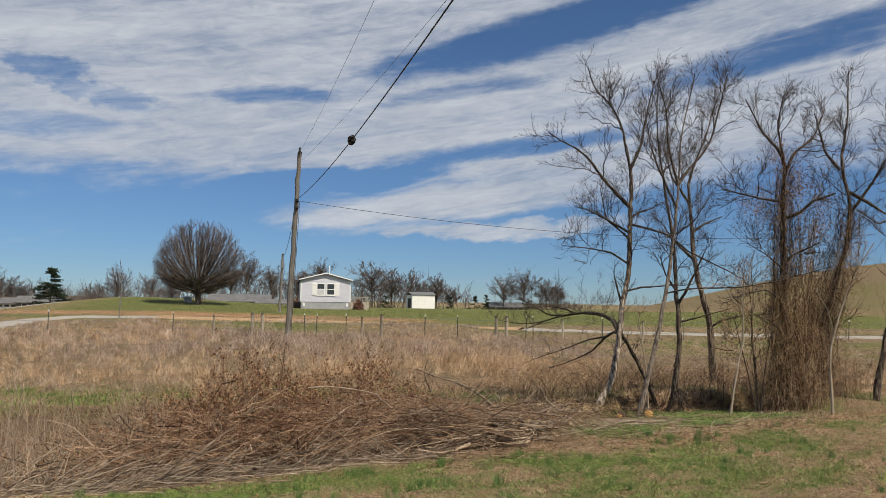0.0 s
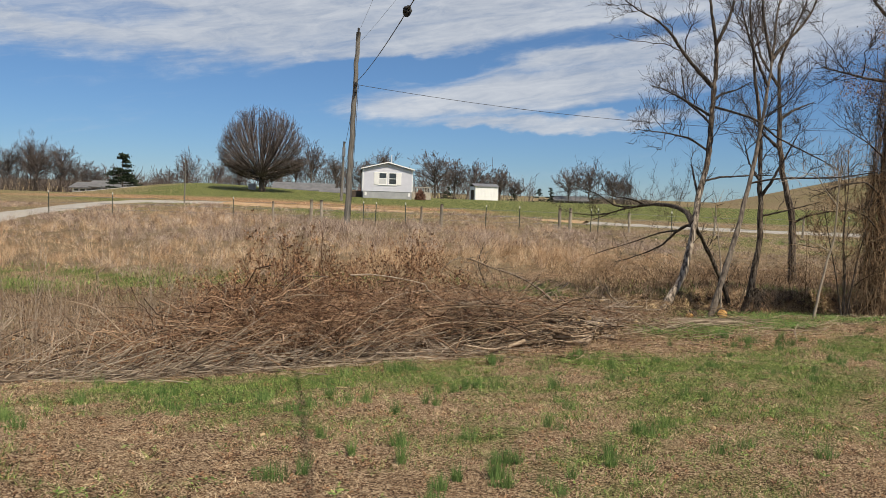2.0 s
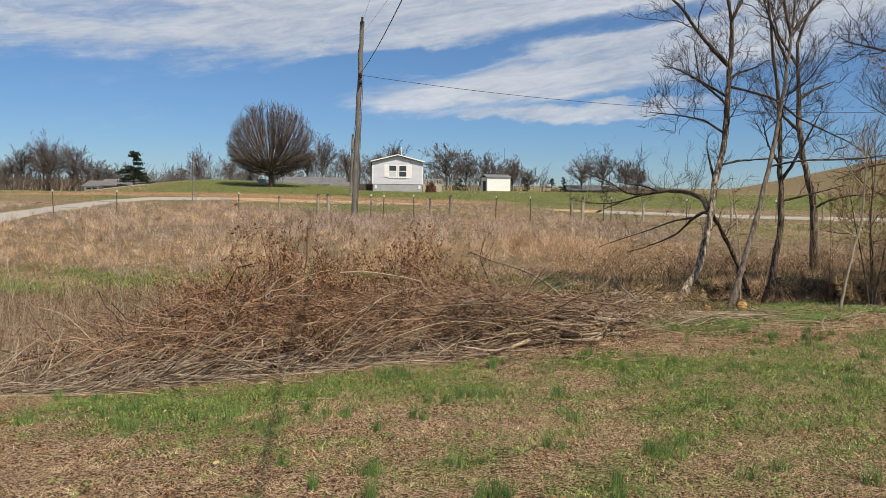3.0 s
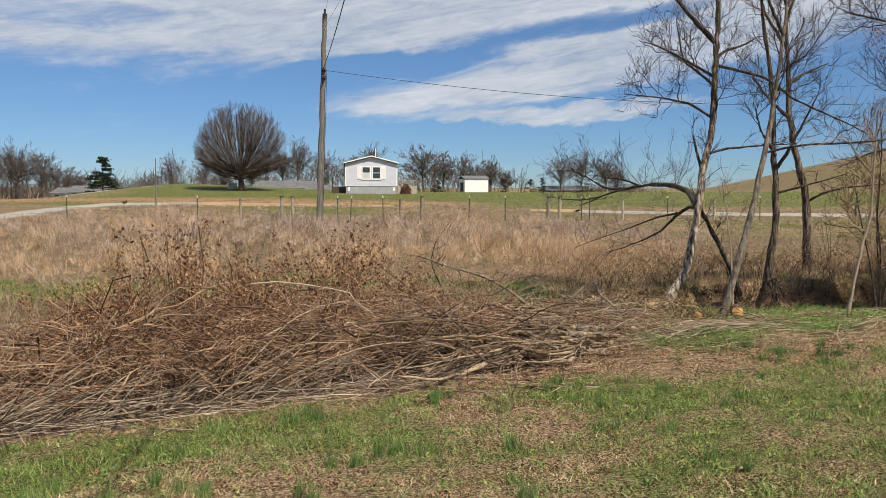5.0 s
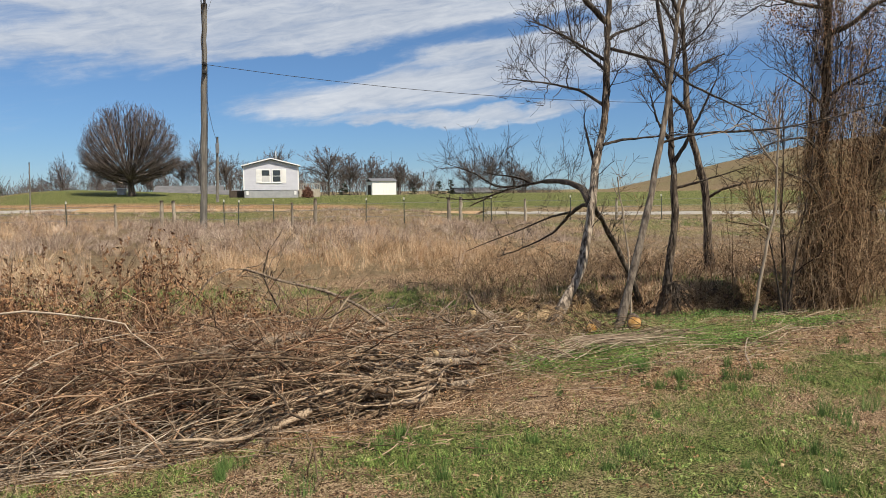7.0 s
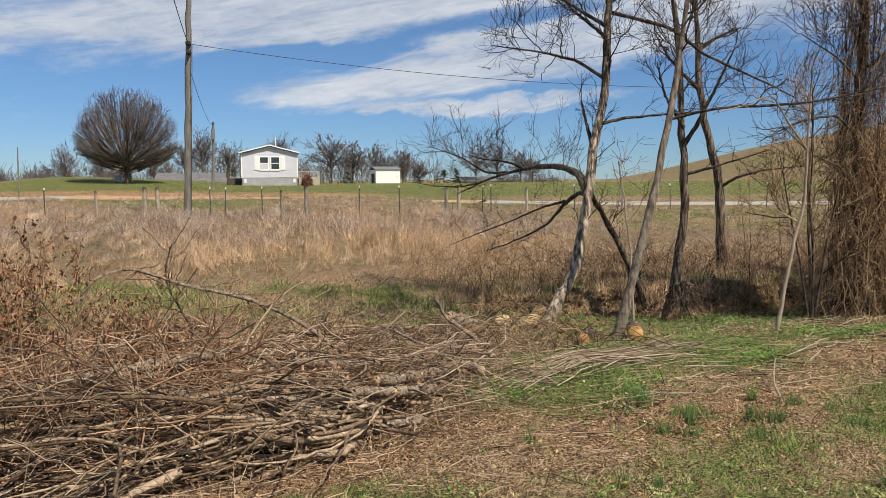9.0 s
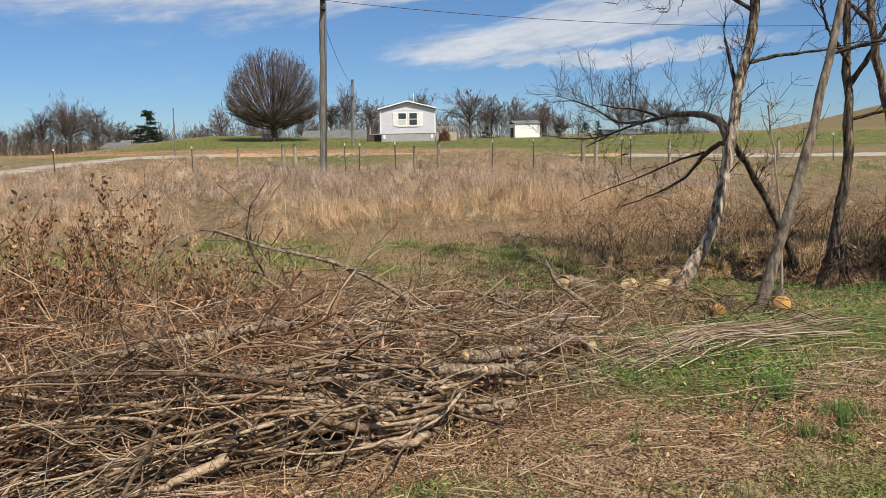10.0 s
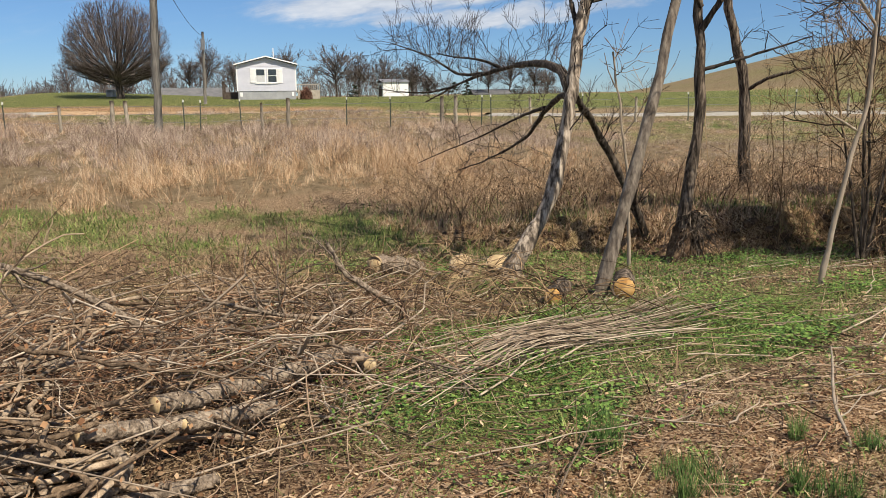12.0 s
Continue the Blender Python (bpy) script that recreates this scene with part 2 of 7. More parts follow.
# ---- materials ----
def material(name, stops, scale=(1, 1, 1), noise_scale=6.0, detail=6.0, rough=0.85, bump=0.3, bump_scale=40.0, island=0.0, per_object=0.0, spec=0.25, metal=0.0, coord="Object", big=0.0, big_color=(0.1, 0.1, 0.1), hue=0.0):
    """Noise through a colour ramp, with relief, a second larger pattern and a spread from piece to piece."""
    mt = bpy.data.materials.new(name)
    mt.use_nodes = True
    nt = mt.node_tree
    N, K = nt.nodes.new, nt.links.new
    b = nt.nodes["Principled BSDF"]
    b.inputs["Roughness"].default_value, b.inputs["Metallic"].default_value = rough, metal
    b.inputs["Specular IOR Level"].default_value = spec
    tc, mp = N("ShaderNodeTexCoord"), N("ShaderNodeMapping")
    mp.inputs["Scale"].default_value = scale
    K(tc.outputs[coord], mp.inputs[0])
    no = N("ShaderNodeTexNoise")
    no.inputs["Scale"].default_value, no.inputs["Detail"].default_value, no.inputs["Roughness"].default_value = noise_scale, detail, 0.65
    K(mp.outputs[0], no.inputs["Vector"])
    fac = no.outputs["Fac"]
    for amount, node, out in ((island, "ShaderNodeNewGeometry", "Random Per Island"), (per_object, "ShaderNodeObjectInfo", "Random")):
        if amount:
            src = N(node)
            sub, mul = N("ShaderNodeMath"), N("ShaderNodeMath")
            sub.operation, mul.operation = "SUBTRACT", "MULTIPLY_ADD"
            K(src.outputs[out], sub.inputs[0])
            sub.inputs[1].default_value = 0.5
            K(sub.outputs[0], mul.inputs[0])
            mul.inputs[1].default_value = amount
            K(fac, mul.inputs[2])
            fac = mul.outputs[0]
    ramp = N("ShaderNodeValToRGB")
    e = ramp.color_ramp.elements
    e[0].position, e[1].position = stops[0][0], stops[-1][0]
    e[0].color, e[1].color = (*stops[0][1], 1), (*stops[-1][1], 1)
    for p, c in stops[1:-1]:
        e.new(p).color = (*c, 1)
    K(fac, ramp.inputs[0])
    col = ramp.outputs[0]
    if big:
        n2, r2, mx = N("ShaderNodeTexNoise"), N("ShaderNodeMapRange"), N("ShaderNodeMix")
        n2.inputs["Scale"].default_value, n2.inputs["Detail"].default_value = big, 4
        K(tc.outputs[coord], n2.inputs["Vector"])
        r2.inputs[1].default_value, r2.inputs[2].default_value, r2.inputs[4].default_value = 0.48, 0.68, 0.75
        K(n2.outputs["Fac"], r2.inputs[0])
        mx.data_type = "RGBA"
        mx.inputs["B"].default_value = (*big_color, 1)
        K(r2.outputs[0], mx.inputs["Factor"]), K(col, mx.inputs["A"])
        col = mx.outputs["Result"]
    K(col, b.inputs["Base Color"])
    if bump:
        nb, bp = N("ShaderNodeTexNoise"), N("ShaderNodeBump")
        nb.inputs["Scale"].default_value, nb.inputs["Detail"].default_value = bump_scale, 5
        K(mp.outputs[0], nb.inputs["Vector"]), K(nb.outputs["Fac"], bp.inputs["Height"])
        bp.inputs["Strength"].default_value, bp.inputs["Distance"].default_value = bump, 0.02
        K(bp.outputs[0], b.inputs["Normal"])
    return mt


BARK = material("bark", [(0.40, (0.055, 0.044, 0.035)), (0.5, (0.240, 0.194, 0.152)), (0.61, (0.49, 0.415, 0.335))], (1, 1, 0.13), 24, 9, 0.92, 1.0, 30)
BARK_LIMB = material("bark_limb", [(0.36, (0.014, 0.011, 0.008)), (0.5, (0.055, 0.043, 0.034)), (0.66, (0.16, 0.130, 0.104))], (1, 1, 0.2), 24, 7, 0.92, 0.6, 30)
BARK_DARK = material("bark_dark", [(0.38, (0.016, 0.012, 0.009)), (0.5, (0.080, 0.061, 0.047)), (0.62, (0.25, 0.200, 0.155))], (1, 1, 0.14), 28, 9, 0.92, 1.0, 30)
BARK_SMOOTH = material("bark_smooth", [(0.36, (0.060, 0.048, 0.039)), (0.5, (0.150, 0.123, 0.099)), (0.66, (0.27, 0.23, 0.185))], (1, 1, 0.25), 22, 7, 0.88, 0.5, 30)
BARK_PALE = material("bark_pale", [(0.3, (0.20, 0.16, 0.12)), (0.6, (0.36, 0.30, 0.235)), (0.75, (0.44, 0.39, 0.31))], (1, 1, 0.3), 12, 6, 0.85, 0.4, 30)
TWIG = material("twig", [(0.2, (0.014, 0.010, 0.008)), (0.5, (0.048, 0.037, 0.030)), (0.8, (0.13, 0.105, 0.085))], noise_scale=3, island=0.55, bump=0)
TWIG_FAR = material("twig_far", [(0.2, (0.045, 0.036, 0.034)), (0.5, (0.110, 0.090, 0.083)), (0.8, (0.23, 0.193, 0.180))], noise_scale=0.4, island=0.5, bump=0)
VINE = material("vine", [(0.15, (0.022, 0.014, 0.009)), (0.5, (0.145, 0.092, 0.052)), (0.85, (0.40, 0.28, 0.165))], noise_scale=3, island=0.8, bump=0)
REDTWIG = material("red_twig", [(0.1, (0.045, 0.027, 0.018)), (0.5, (0.215, 0.135, 0.085)), (0.9, (0.52, 0.39, 0.275))], noise_scale=5, island=0.85, bump=0)
DRY_LEAF = material("dry_leaf", [(0.15, (0.034, 0.016, 0.010)), (0.5, (0.190, 0.092, 0.046)), (0.85, (0.44, 0.26, 0.14))], noise_scale=5, island=0.8, bump=0)


# ---- the large structure ----
def graded(lo, hi, step_in, far_lo, far_hi, ratio):
    mid = np.arange(lo, hi + step_in * 0.5, step_in)
    up, s = [], step_in
    v = hi
    while v < far_hi:
        s *= ratio
        v += s
        up.append(min(v, far_hi))
    down, s, v = [], step_in, lo
    while v > far_lo:
        s *= ratio
        v -= s
        down.append(max(v, far_lo))
    return np.r_[down[::-1], mid, up]


def cover_of(x, y):
    """Shares of green, dry field, bare earth and leaf litter at a place."""
    e = lawn_edge(x)
    n1, n2 = wave(x, y, 0.9, 5), wave(x, y, 2.3, 6)
    lawn = 1 - step(y, e - 0.25, e + 0.1)
    green = lawn * np.clip(0.22 + 0.36 * n1 + 0.24 * n2 + 0.28 * wave(x, y, 7.0, 31) + 0.6 * np.exp(-(((y - e + 1.3) / 1.2) ** 2)) * (0.7 + 0.5 * n1) + 0.05 * step(x, 1.5, 4), 0, 1)
    clover = step(x, 2.7, 3.9) * (1 - step(np.abs(y - e - 1.3), 0.9, 2.0)) * step(y, e - 0.35 + 0.3 * step(x, 4, 5), e + 0.1 + 0.3 * step(x, 4, 5)) * (1 - 0.85 * step(y, 15.5, 16.5) * (1 - step(x, 9.2, 10.5)))
    d = line_distance(x, y, CREEK)
    swale = (1 - step(d, 1.2, 2.6)) * (1 - 0.45 * step(x, 3.5, 6))
    green = np.maximum.reduce([green, clover * (0.78 + 0.45 * n1 + 0.35 * n2), swale * (0.5 + 0.4 * n2)])
    beyond = step(y, 42, 45)
    mound = step(y, 58, 62) * (1 - step(y, 150, 260))
    green = np.maximum(green, beyond * (1 - mound) * (0.4 + 0.3 * wave(x, y, 0.25, 4)) + mound * (0.92 + 0.2 * wave(x, y, 0.3, 15)))
    hill = 1 - step(np.hypot(x - 150, y - 130), 106, 122)
    green = np.maximum(green * (1 - 0.85 * hill), hill * (0.30 + 0.20 * wave(x, y, 0.09, 4) + 0.12 * wave(x, y, 0.6, 9)))
    left = step(-x, 24, 34) * step(y, 20, 60)
    green = green * (1 - 0.45 * left)
    field = step(y, np.interp(x, [-20, -3, 6, 12], [22.0, 23.3, 26.5, 26]), np.interp(x, [-20, -3, 6, 12], [23.4, 24.6, 28.2, 29])) * (1 - beyond * 0.55)
    meadow = step(x, 7, 11) * step(y, 31, 35) * (1 - beyond) * (1 - hill)
    field = field * (1 - 0.85 * meadow)
    green = np.maximum(green, meadow * (0.55 + 0.35 * n1))
    field = np.maximum(field, 0.85 * hill) * (1 - 0.9 * mound * (1 - hill))
    earth = np.exp(-(((y - e - 0.05) / 0.28) ** 2)) * step(x, -1, 0.5) * (1 - step(x, 3, 5)) * (0.65 + 0.4 * n2)
    bank = np.exp(-(((y - np.interp(x, [-30, -20, 0, 10], [66, 66.5, 63, 60])) / 2.6) ** 2)) * (1 - step(x, -2, 9)) * (0.9 + 0.3 * n1)
    cut = np.exp(-(((y - bank_line(x) + 0.12) / 0.34) ** 4)) * step(x, 2.8, 4.5) * (0.55 + 0.4 * n2)
    path = np.exp(-(((y - e + 0.55) / 0.62) ** 2)) * step(x, 2.8, 4.2) * (0.62 + 0.4 * n2)
    earth = np.maximum.reduce([earth, bank, cut, path])
    green = green * (1 - 0.8 * path)
    green = np.maximum(green, step(y, e + 1.5, e + 3) * (1 - step(y, 20, 23)) * np.clip(0.15 + 0.30 * step(x, 3.5, 5) + 0.45 * n1 + 0.3 * n2, 0, 0.8))
    litter = step(y, e - 0.1, e + 0.3) * (1 - step(y, 21, 24)) * np.clip(1 - clover, 0, 1) * (1 - swale)
    return np.clip(np.stack([green, field, earth, litter], -1), 0, 1)


def ground_material():
    mt = bpy.data.materials.new("ground")
    mt.use_nodes = True
    nt = mt.node_tree
    N, K = nt.nodes.new, nt.links.new
    b = nt.nodes["Principled BSDF"]
    b.inputs["Roughness"].default_value, b.inputs["Specular IOR Level"].default_value = 0.95, 0.1
    geo, at, sep = N("ShaderNodeNewGeometry"), N("ShaderNodeAttribute"), N("ShaderNodeSeparateColor")
    at.attribute_name = "cover"
    K(at.outputs["Color"], sep.inputs[0])

    def noise_tex(scale, detail=6, rough=0.65):
        n = N("ShaderNodeTexNoise")
        n.inputs["Scale"].default_value, n.inputs["Detail"].default_value, n.inputs["Roughness"].default_value = scale, detail, rough
        K(geo.outputs["Position"], n.inputs["Vector"])
        return n.outputs["Fac"]

    def ramp(fac, stops):
        r = N("ShaderNodeValToRGB")
        e = r.color_ramp.elements
        e[0].position, e[1].position = stops[0][0], stops[-1][0]
        e[0].color, e[1].color = (*stops[0][1], 1), (*stops[-1][1], 1)
        for p, c in stops[1:-1]:
            e.new(p).color = (*c, 1)
        K(fac, r.inputs[0])
        return r.outputs[0]

    grain, mid = noise_tex(26, 10, 0.8), noise_tex(5, 6)
    # matted leaves and blades, each a shade of its own
    warp, vor = N("ShaderNodeVectorMath"), N("ShaderNodeTexVoronoi")
    wn = N("ShaderNodeTexNoise")
    wn.inputs["Scale"].default_value, wn.inputs["Detail"].default_value = 35, 3
    K(geo.outputs["Position"], wn.inputs["Vector"])
    warp.operation = "MULTIPLY_ADD"
    warp.inputs[1].default_value = (0.03, 0.03, 0.03)
    K(wn.outputs["Color"], warp.inputs[0]), K(geo.outputs["Position"], warp.inputs[2])
    vor.inputs["Scale"].default_value = 105
    K(warp.outputs[0], vor.inputs["Vector"])
    vsep = N("ShaderNodeSeparateColor")
    K(vor.outputs["Color"], vsep.inputs[0])
    mixf = N("ShaderNodeMix")
    mixf.inputs["Factor"].default_value = 0.34
    K(grain, mixf.inputs["A"]), K(vsep.outputs[0], mixf.inputs["B"])
    fine = mixf.outputs["Result"]

    def weight(sock, width=0.28):
        add, mr = N("ShaderNodeMath"), N("ShaderNodeMapRange")
        add.operation = "MULTIPLY_ADD"
        add.inputs[1].default_value = 0.9
        K(mid, add.inputs[0]), K(sock, add.inputs[2])
        K(add.outputs[0], mr.inputs[0])
        mr.inputs[1].default_value, mr.inputs[2].default_value = 0.95 - width, 0.95 + width
        return mr.outputs[0]

    def over(base, top, fac):
        m = N("ShaderNodeMix")
        m.data_type = "RGBA"
        K(fac, m.inputs["Factor"]), K(base, m.inputs["A"]), K(top, m.inputs["B"])
        return m.outputs["Result"]

    col = ramp(fine, [(0.36, (0.034, 0.020, 0.012)), (0.5, (0.225, 0.138, 0.078)), (0.64, (0.57, 0.43, 0.285))])
    col = over(col, ramp(fine, [(0.36, (0.022, 0.013, 0.008)), (0.5, (0.135, 0.084, 0.049)), (0.64, (0.40, 0.29, 0.18))]), weight(at.outputs["Alpha"]))
    col = over(col, ramp(mid, [(0.3, (0.11, 0.078, 0.045)), (0.5, (0.215, 0.160, 0.097)), (0.7, (0.33, 0.26, 0.17))]), weight(sep.outputs[1]))
    col = over(col, ramp(fine, [(0.36, (0.022, 0.026, 0.008)), (0.5, (0.115, 0.145, 0.040)), (0.64, (0.28, 0.28, 0.11))]), weight(sep.outputs[0]))
    col = over(col, ramp(fine, [(0.34, (0.070, 0.030, 0.015)), (0.5, (0.34, 0.185, 0.098)), (0.66, (0.60, 0.41, 0.25))]), weight(sep.outputs[2], 0.35))
    K(col, b.inputs["Base Color"])
    bp = N("ShaderNodeBump")
    K(fine, bp.inputs["Height"])
    bp.inputs["Strength"].default_value, bp.inputs["Distance"].default_value = 0.9, 0.05
    K(bp.outputs[0], b.inputs["Normal"])
    return mt


def build_ground():
    xs = graded(-9, 14, 0.22, -2500, 2500, 1.065)
    ys = graded(2, 26, 0.21, -400, 4500, 1.05)
    X, Y = np.meshgrid(xs, ys)
    Z = height(X, Y) - 0.10 * np.exp(-((line_distance(X, Y, ROAD) / 2.6) ** 4))
    near = (np.abs(X - 2.5) < 12) & (np.abs(Y - 13) < 15)
    Z = Z + np.where(near, 0.012 * RNG.normal(size=X.shape), 0)
    ny, nx = X.shape
    i, j = np.meshgrid(np.arange(ny - 1), np.arange(nx - 1), indexing="ij")
    a = i * nx + j
    me = mesh_of("ground", np.stack([X, Y, Z], -1).reshape(-1, 3), np.stack([a, a + 1, a + nx + 1, a + nx], -1).reshape(-1, 4), True)
    layer = me.attributes.new("cover", "FLOAT_COLOR", "POINT")
    layer.data.foreach_set("color", cover_of(X, Y).reshape(-1, 4).astype(np.float32).ravel())
    me.materials.append(ground_material())
    tagged(new("ground", me), "rolling pasture with patchy spring grass and bare litter", "ground", kind="structure")


build_ground()

GRAVEL = material("gravel", [(0.3, (0.22, 0.205, 0.18)), (0.5, (0.34, 0.32, 0.29)), (0.7, (0.45, 0.43, 0.39))], noise_scale=9, detail=9, bump=0.4, bump_scale=30, big=0.35, big_color=(0.36, 0.33, 0.28))


def ribbon(name, pts, width, label, mat, lift=0.03):
    c = resample([(x, y, 0) for x, y in pts], 220)[:, :2]
    t = unit(np.gradient(c, axis=0))
    nrm = np.stack([-t[:, 1], t[:, 0]], 1)
    cols = np.linspace(-0.5, 0.5, 7)
    w = width * (1 + 0.06 * np.sin(np.arange(220) * 0.9))
    P = c[:, None] + nrm[:, None] * (cols[None, :] * w[:, None])[..., None]
    Z = height(P[..., 0], P[..., 1]) + lift - 0.9 * np.abs(cols)[None, :] ** 2
    V = np.concatenate([P, Z[..., None]], -1).reshape(-1, 3)
    i, j = np.meshgrid(np.arange(219), np.arange(6), indexing="ij")
    a = i * 7 + j
    me = mesh_of(name, V, np.stack([a, a + 1, a + 8, a + 7], -1).reshape(-1, 4), True)
    me.materials.append(mat)
    return tagged(new(name, me), label, "road", kind="structure")


EARTH = material("bare_earth", [(0.3, (0.24, 0.145, 0.075)), (0.5, (0.40, 0.265, 0.150)), (0.7, (0.55, 0.40, 0.255))], noise_scale=3, detail=9, bump=0.5, bump_scale=12)
ribbon("road", ROAD[:7], 2.7, "pale gravel farm lane bending through the pasture", GRAVEL)
ribbon("road_dirt", [(-17.6, 63), *ROAD[7:9], (9.2, 54.4)], 3.4, "worn tan earth track along the foot of the lawn", EARTH, 0.04)
ribbon("road_end", ROAD[9:], 2.7, "pale gravel farm lane below the hill", GRAVEL)
ribbon("road_far", [(-140, 74), (-80, 77), (-52, 79), (-42, 82), (-36, 90)], 4.6, "pale gravel road across the far slope", GRAVEL, 0.06)


# ---- grass ----
GRASS_GREEN = material("grass_green", [(0.2, (0.022, 0.050, 0.010)), (0.5, (0.128, 0.215, 0.042)), (0.8, (0.34, 0.41, 0.130))], noise_scale=7, island=0.6, bump=0, rough=0.7)
GRASS_TUFT = material("grass_tuft", [(0.15, (0.028, 0.068, 0.018)), (0.5, (0.105, 0.190, 0.052)), (0.9, (0.25, 0.34, 0.11))], noise_scale=2, island=0.6, bump=0, rough=0.65)
GRASS_DRY = material("grass_dry", [(0.2, (0.044, 0.024, 0.014)), (0.5, (0.330, 0.214, 0.124)), (0.85, (0.80, 0.64, 0.43))], noise_scale=7, island=0.65, bump=0)
FIELD_TAN = material("field_tan", [(0.15, (0.13, 0.072, 0.038)), (0.5, (0.49, 0.315, 0.182)), (0.85, (0.82, 0.65, 0.46))], noise_scale=1.3, island=0.6, bump=0)
FIELD_RED = material("field_red", [(0.15, (0.070, 0.046, 0.036)), (0.5, (0.310, 0.222, 0.176)), (0.85, (0.72, 0.60, 0.49))], noise_scale=1.3, island=0.6, bump=0)
CLOVER = material("clover", [(0.2, (0.026, 0.058, 0.014)), (0.5, (0.105, 0.200, 0.038)), (0.85, (0.23, 0.33, 0.080))], noise_scale=4, island=0.6, bump=0, rough=0.7)


def blades(x, y, h, w, lean, rng, curl=0.35, z=None, plain=False):
    """Bent blades of five points each, or plain ones of three, as triangles."""
    n = len(x)
    z = height(x, y) - 0.01 if z is None else z
    base = np.stack([x, y, z], 1)
    a = rng.uniform(0, 2 * np.pi, n)
    side = np.stack([np.cos(a), np.sin(a), np.zeros(n)], 1) * (w / 2)[:, None]
    b = rng.uniform(0, 2 * np.pi, n)
    out = np.stack([np.cos(b), np.sin(b), np.zeros(n)], 1) * (h * lean)[:, None]
    up = np.array([0, 0, 1.0]) * h[:, None]
    mid = base + up * 0.6 + out * 0.35
    tip = base + up * (1 - curl * lean[:, None] * 0.5) + out
    if plain:
        return np.stack([base - side, base + side, tip], 1).reshape(-1, 3), (np.arange(n) * 3)[:, None] + np.arange(3)
    V = np.stack([base - side, base + side, mid - side * 0.8, mid + side * 0.8, tip], 1).reshape(-1, 3)
    o = (np.arange(n) * 5)[:, None]
    F = np.concatenate([o + [0, 1, 3], o + [0, 3, 2], o + [2, 3, 4]])
    return V, F


def stuff(name, batches, mat, label, category):
    v, f = merge(batches)
    me = mesh_of(name, v, f)
    me.materials.append(mat)
    return tagged(new(name, me), label, category, kind="stuff")


def scatter(n, x0, x1, y0, y1, rng):
    return rng.uniform(x0, x1, n), rng.uniform(y0, y1, n)


def lawn_grass(rng):
    x, y = scatter(760000, -7, 11, 3.8, 16.5, rng)
    keep = (y < lawn_edge(x) + 0.15) & (x > -0.62 * y) & (x < 0.7 * y + 2.2) & (rng.random(len(x)) < np.clip(1.5 - np.abs(y - 7) / 9, 0.25, 1))
    x, y = x[keep], y[keep]
    c = cover_of(x, y)
    gr = rng.random(len(x)) < np.clip(c[:, 0] * 1.15 - 0.05, 0, 0.88)
    thin = (rng.random(len(x)) > c[:, 2] * 0.8) & (rng.random(len(x)) < np.clip(0.85 + 0.7 * wave(x, y, 9.0, 33), 0.28, 1))
    s = gr & thin
    stuff("lawn_grass", [blades(x[s], y[s], rng.uniform(0.025, 0.07, s.sum()) * np.clip(1 + 0.5 * wave(x[s], y[s], 5.0, 35), 0.5, 1.5), rng.uniform(0.004, 0.008, s.sum()), rng.uniform(0.2, 1.0, s.sum()), rng, plain=True)], GRASS_GREEN, "short patchy green spring lawn grass", "grass")
    s = ~gr & thin
    stuff("dry_thatch", [blades(x[s], y[s], rng.uniform(0.02, 0.05, s.sum()), rng.uniform(0.0035, 0.007, s.sum()), rng.uniform(0.6, 2.4, s.sum()), rng, plain=True)], GRASS_DRY, "short dry straw-coloured dormant lawn thatch", "grass")


lawn_grass(np.random.default_rng(21))


def straw_clumps(rng):
    """Bleached clumps of dead grass in the lawn."""
    cx, cy = scatter(1500, -6, 11, 3, 15, rng)
    keep = (cy < lawn_edge(cx) - 0.1) & (wave(cx, cy, 1.1, 23) + rng.uniform(-0.6, 0.6, len(cx)) > 0.0)
    cx, cy = cx[keep], cy[keep]
    n = 85
    i = np.repeat(np.arange(len(cx)), n)
    r = rng.uniform(0.05, 0.22, len(cx))[i] * np.sqrt(rng.random(len(i)))
    a = rng.uniform(0, 6.28, len(i))
    h = rng.uniform(0.025, 0.085, len(i))
    stuff("straw_clumps", [blades(cx[i] + r * np.cos(a), cy[i] + r * np.sin(a), h, rng.uniform(0.0016, 0.0034, len(i)), rng.uniform(0.3, 1.6, len(i)), rng, plain=True)], STRAW_PALE, "bleached clumps of dead grass in the lawn", "grass")


STRAW_PALE = material("straw_pale", [(0.1, (0.15, 0.10, 0.06)), (0.5, (0.37, 0.27, 0.17)), (0.95, (0.60, 0.48, 0.34))], noise_scale=2, island=0.7, bump=0)
straw_clumps(np.random.default_rng(27))


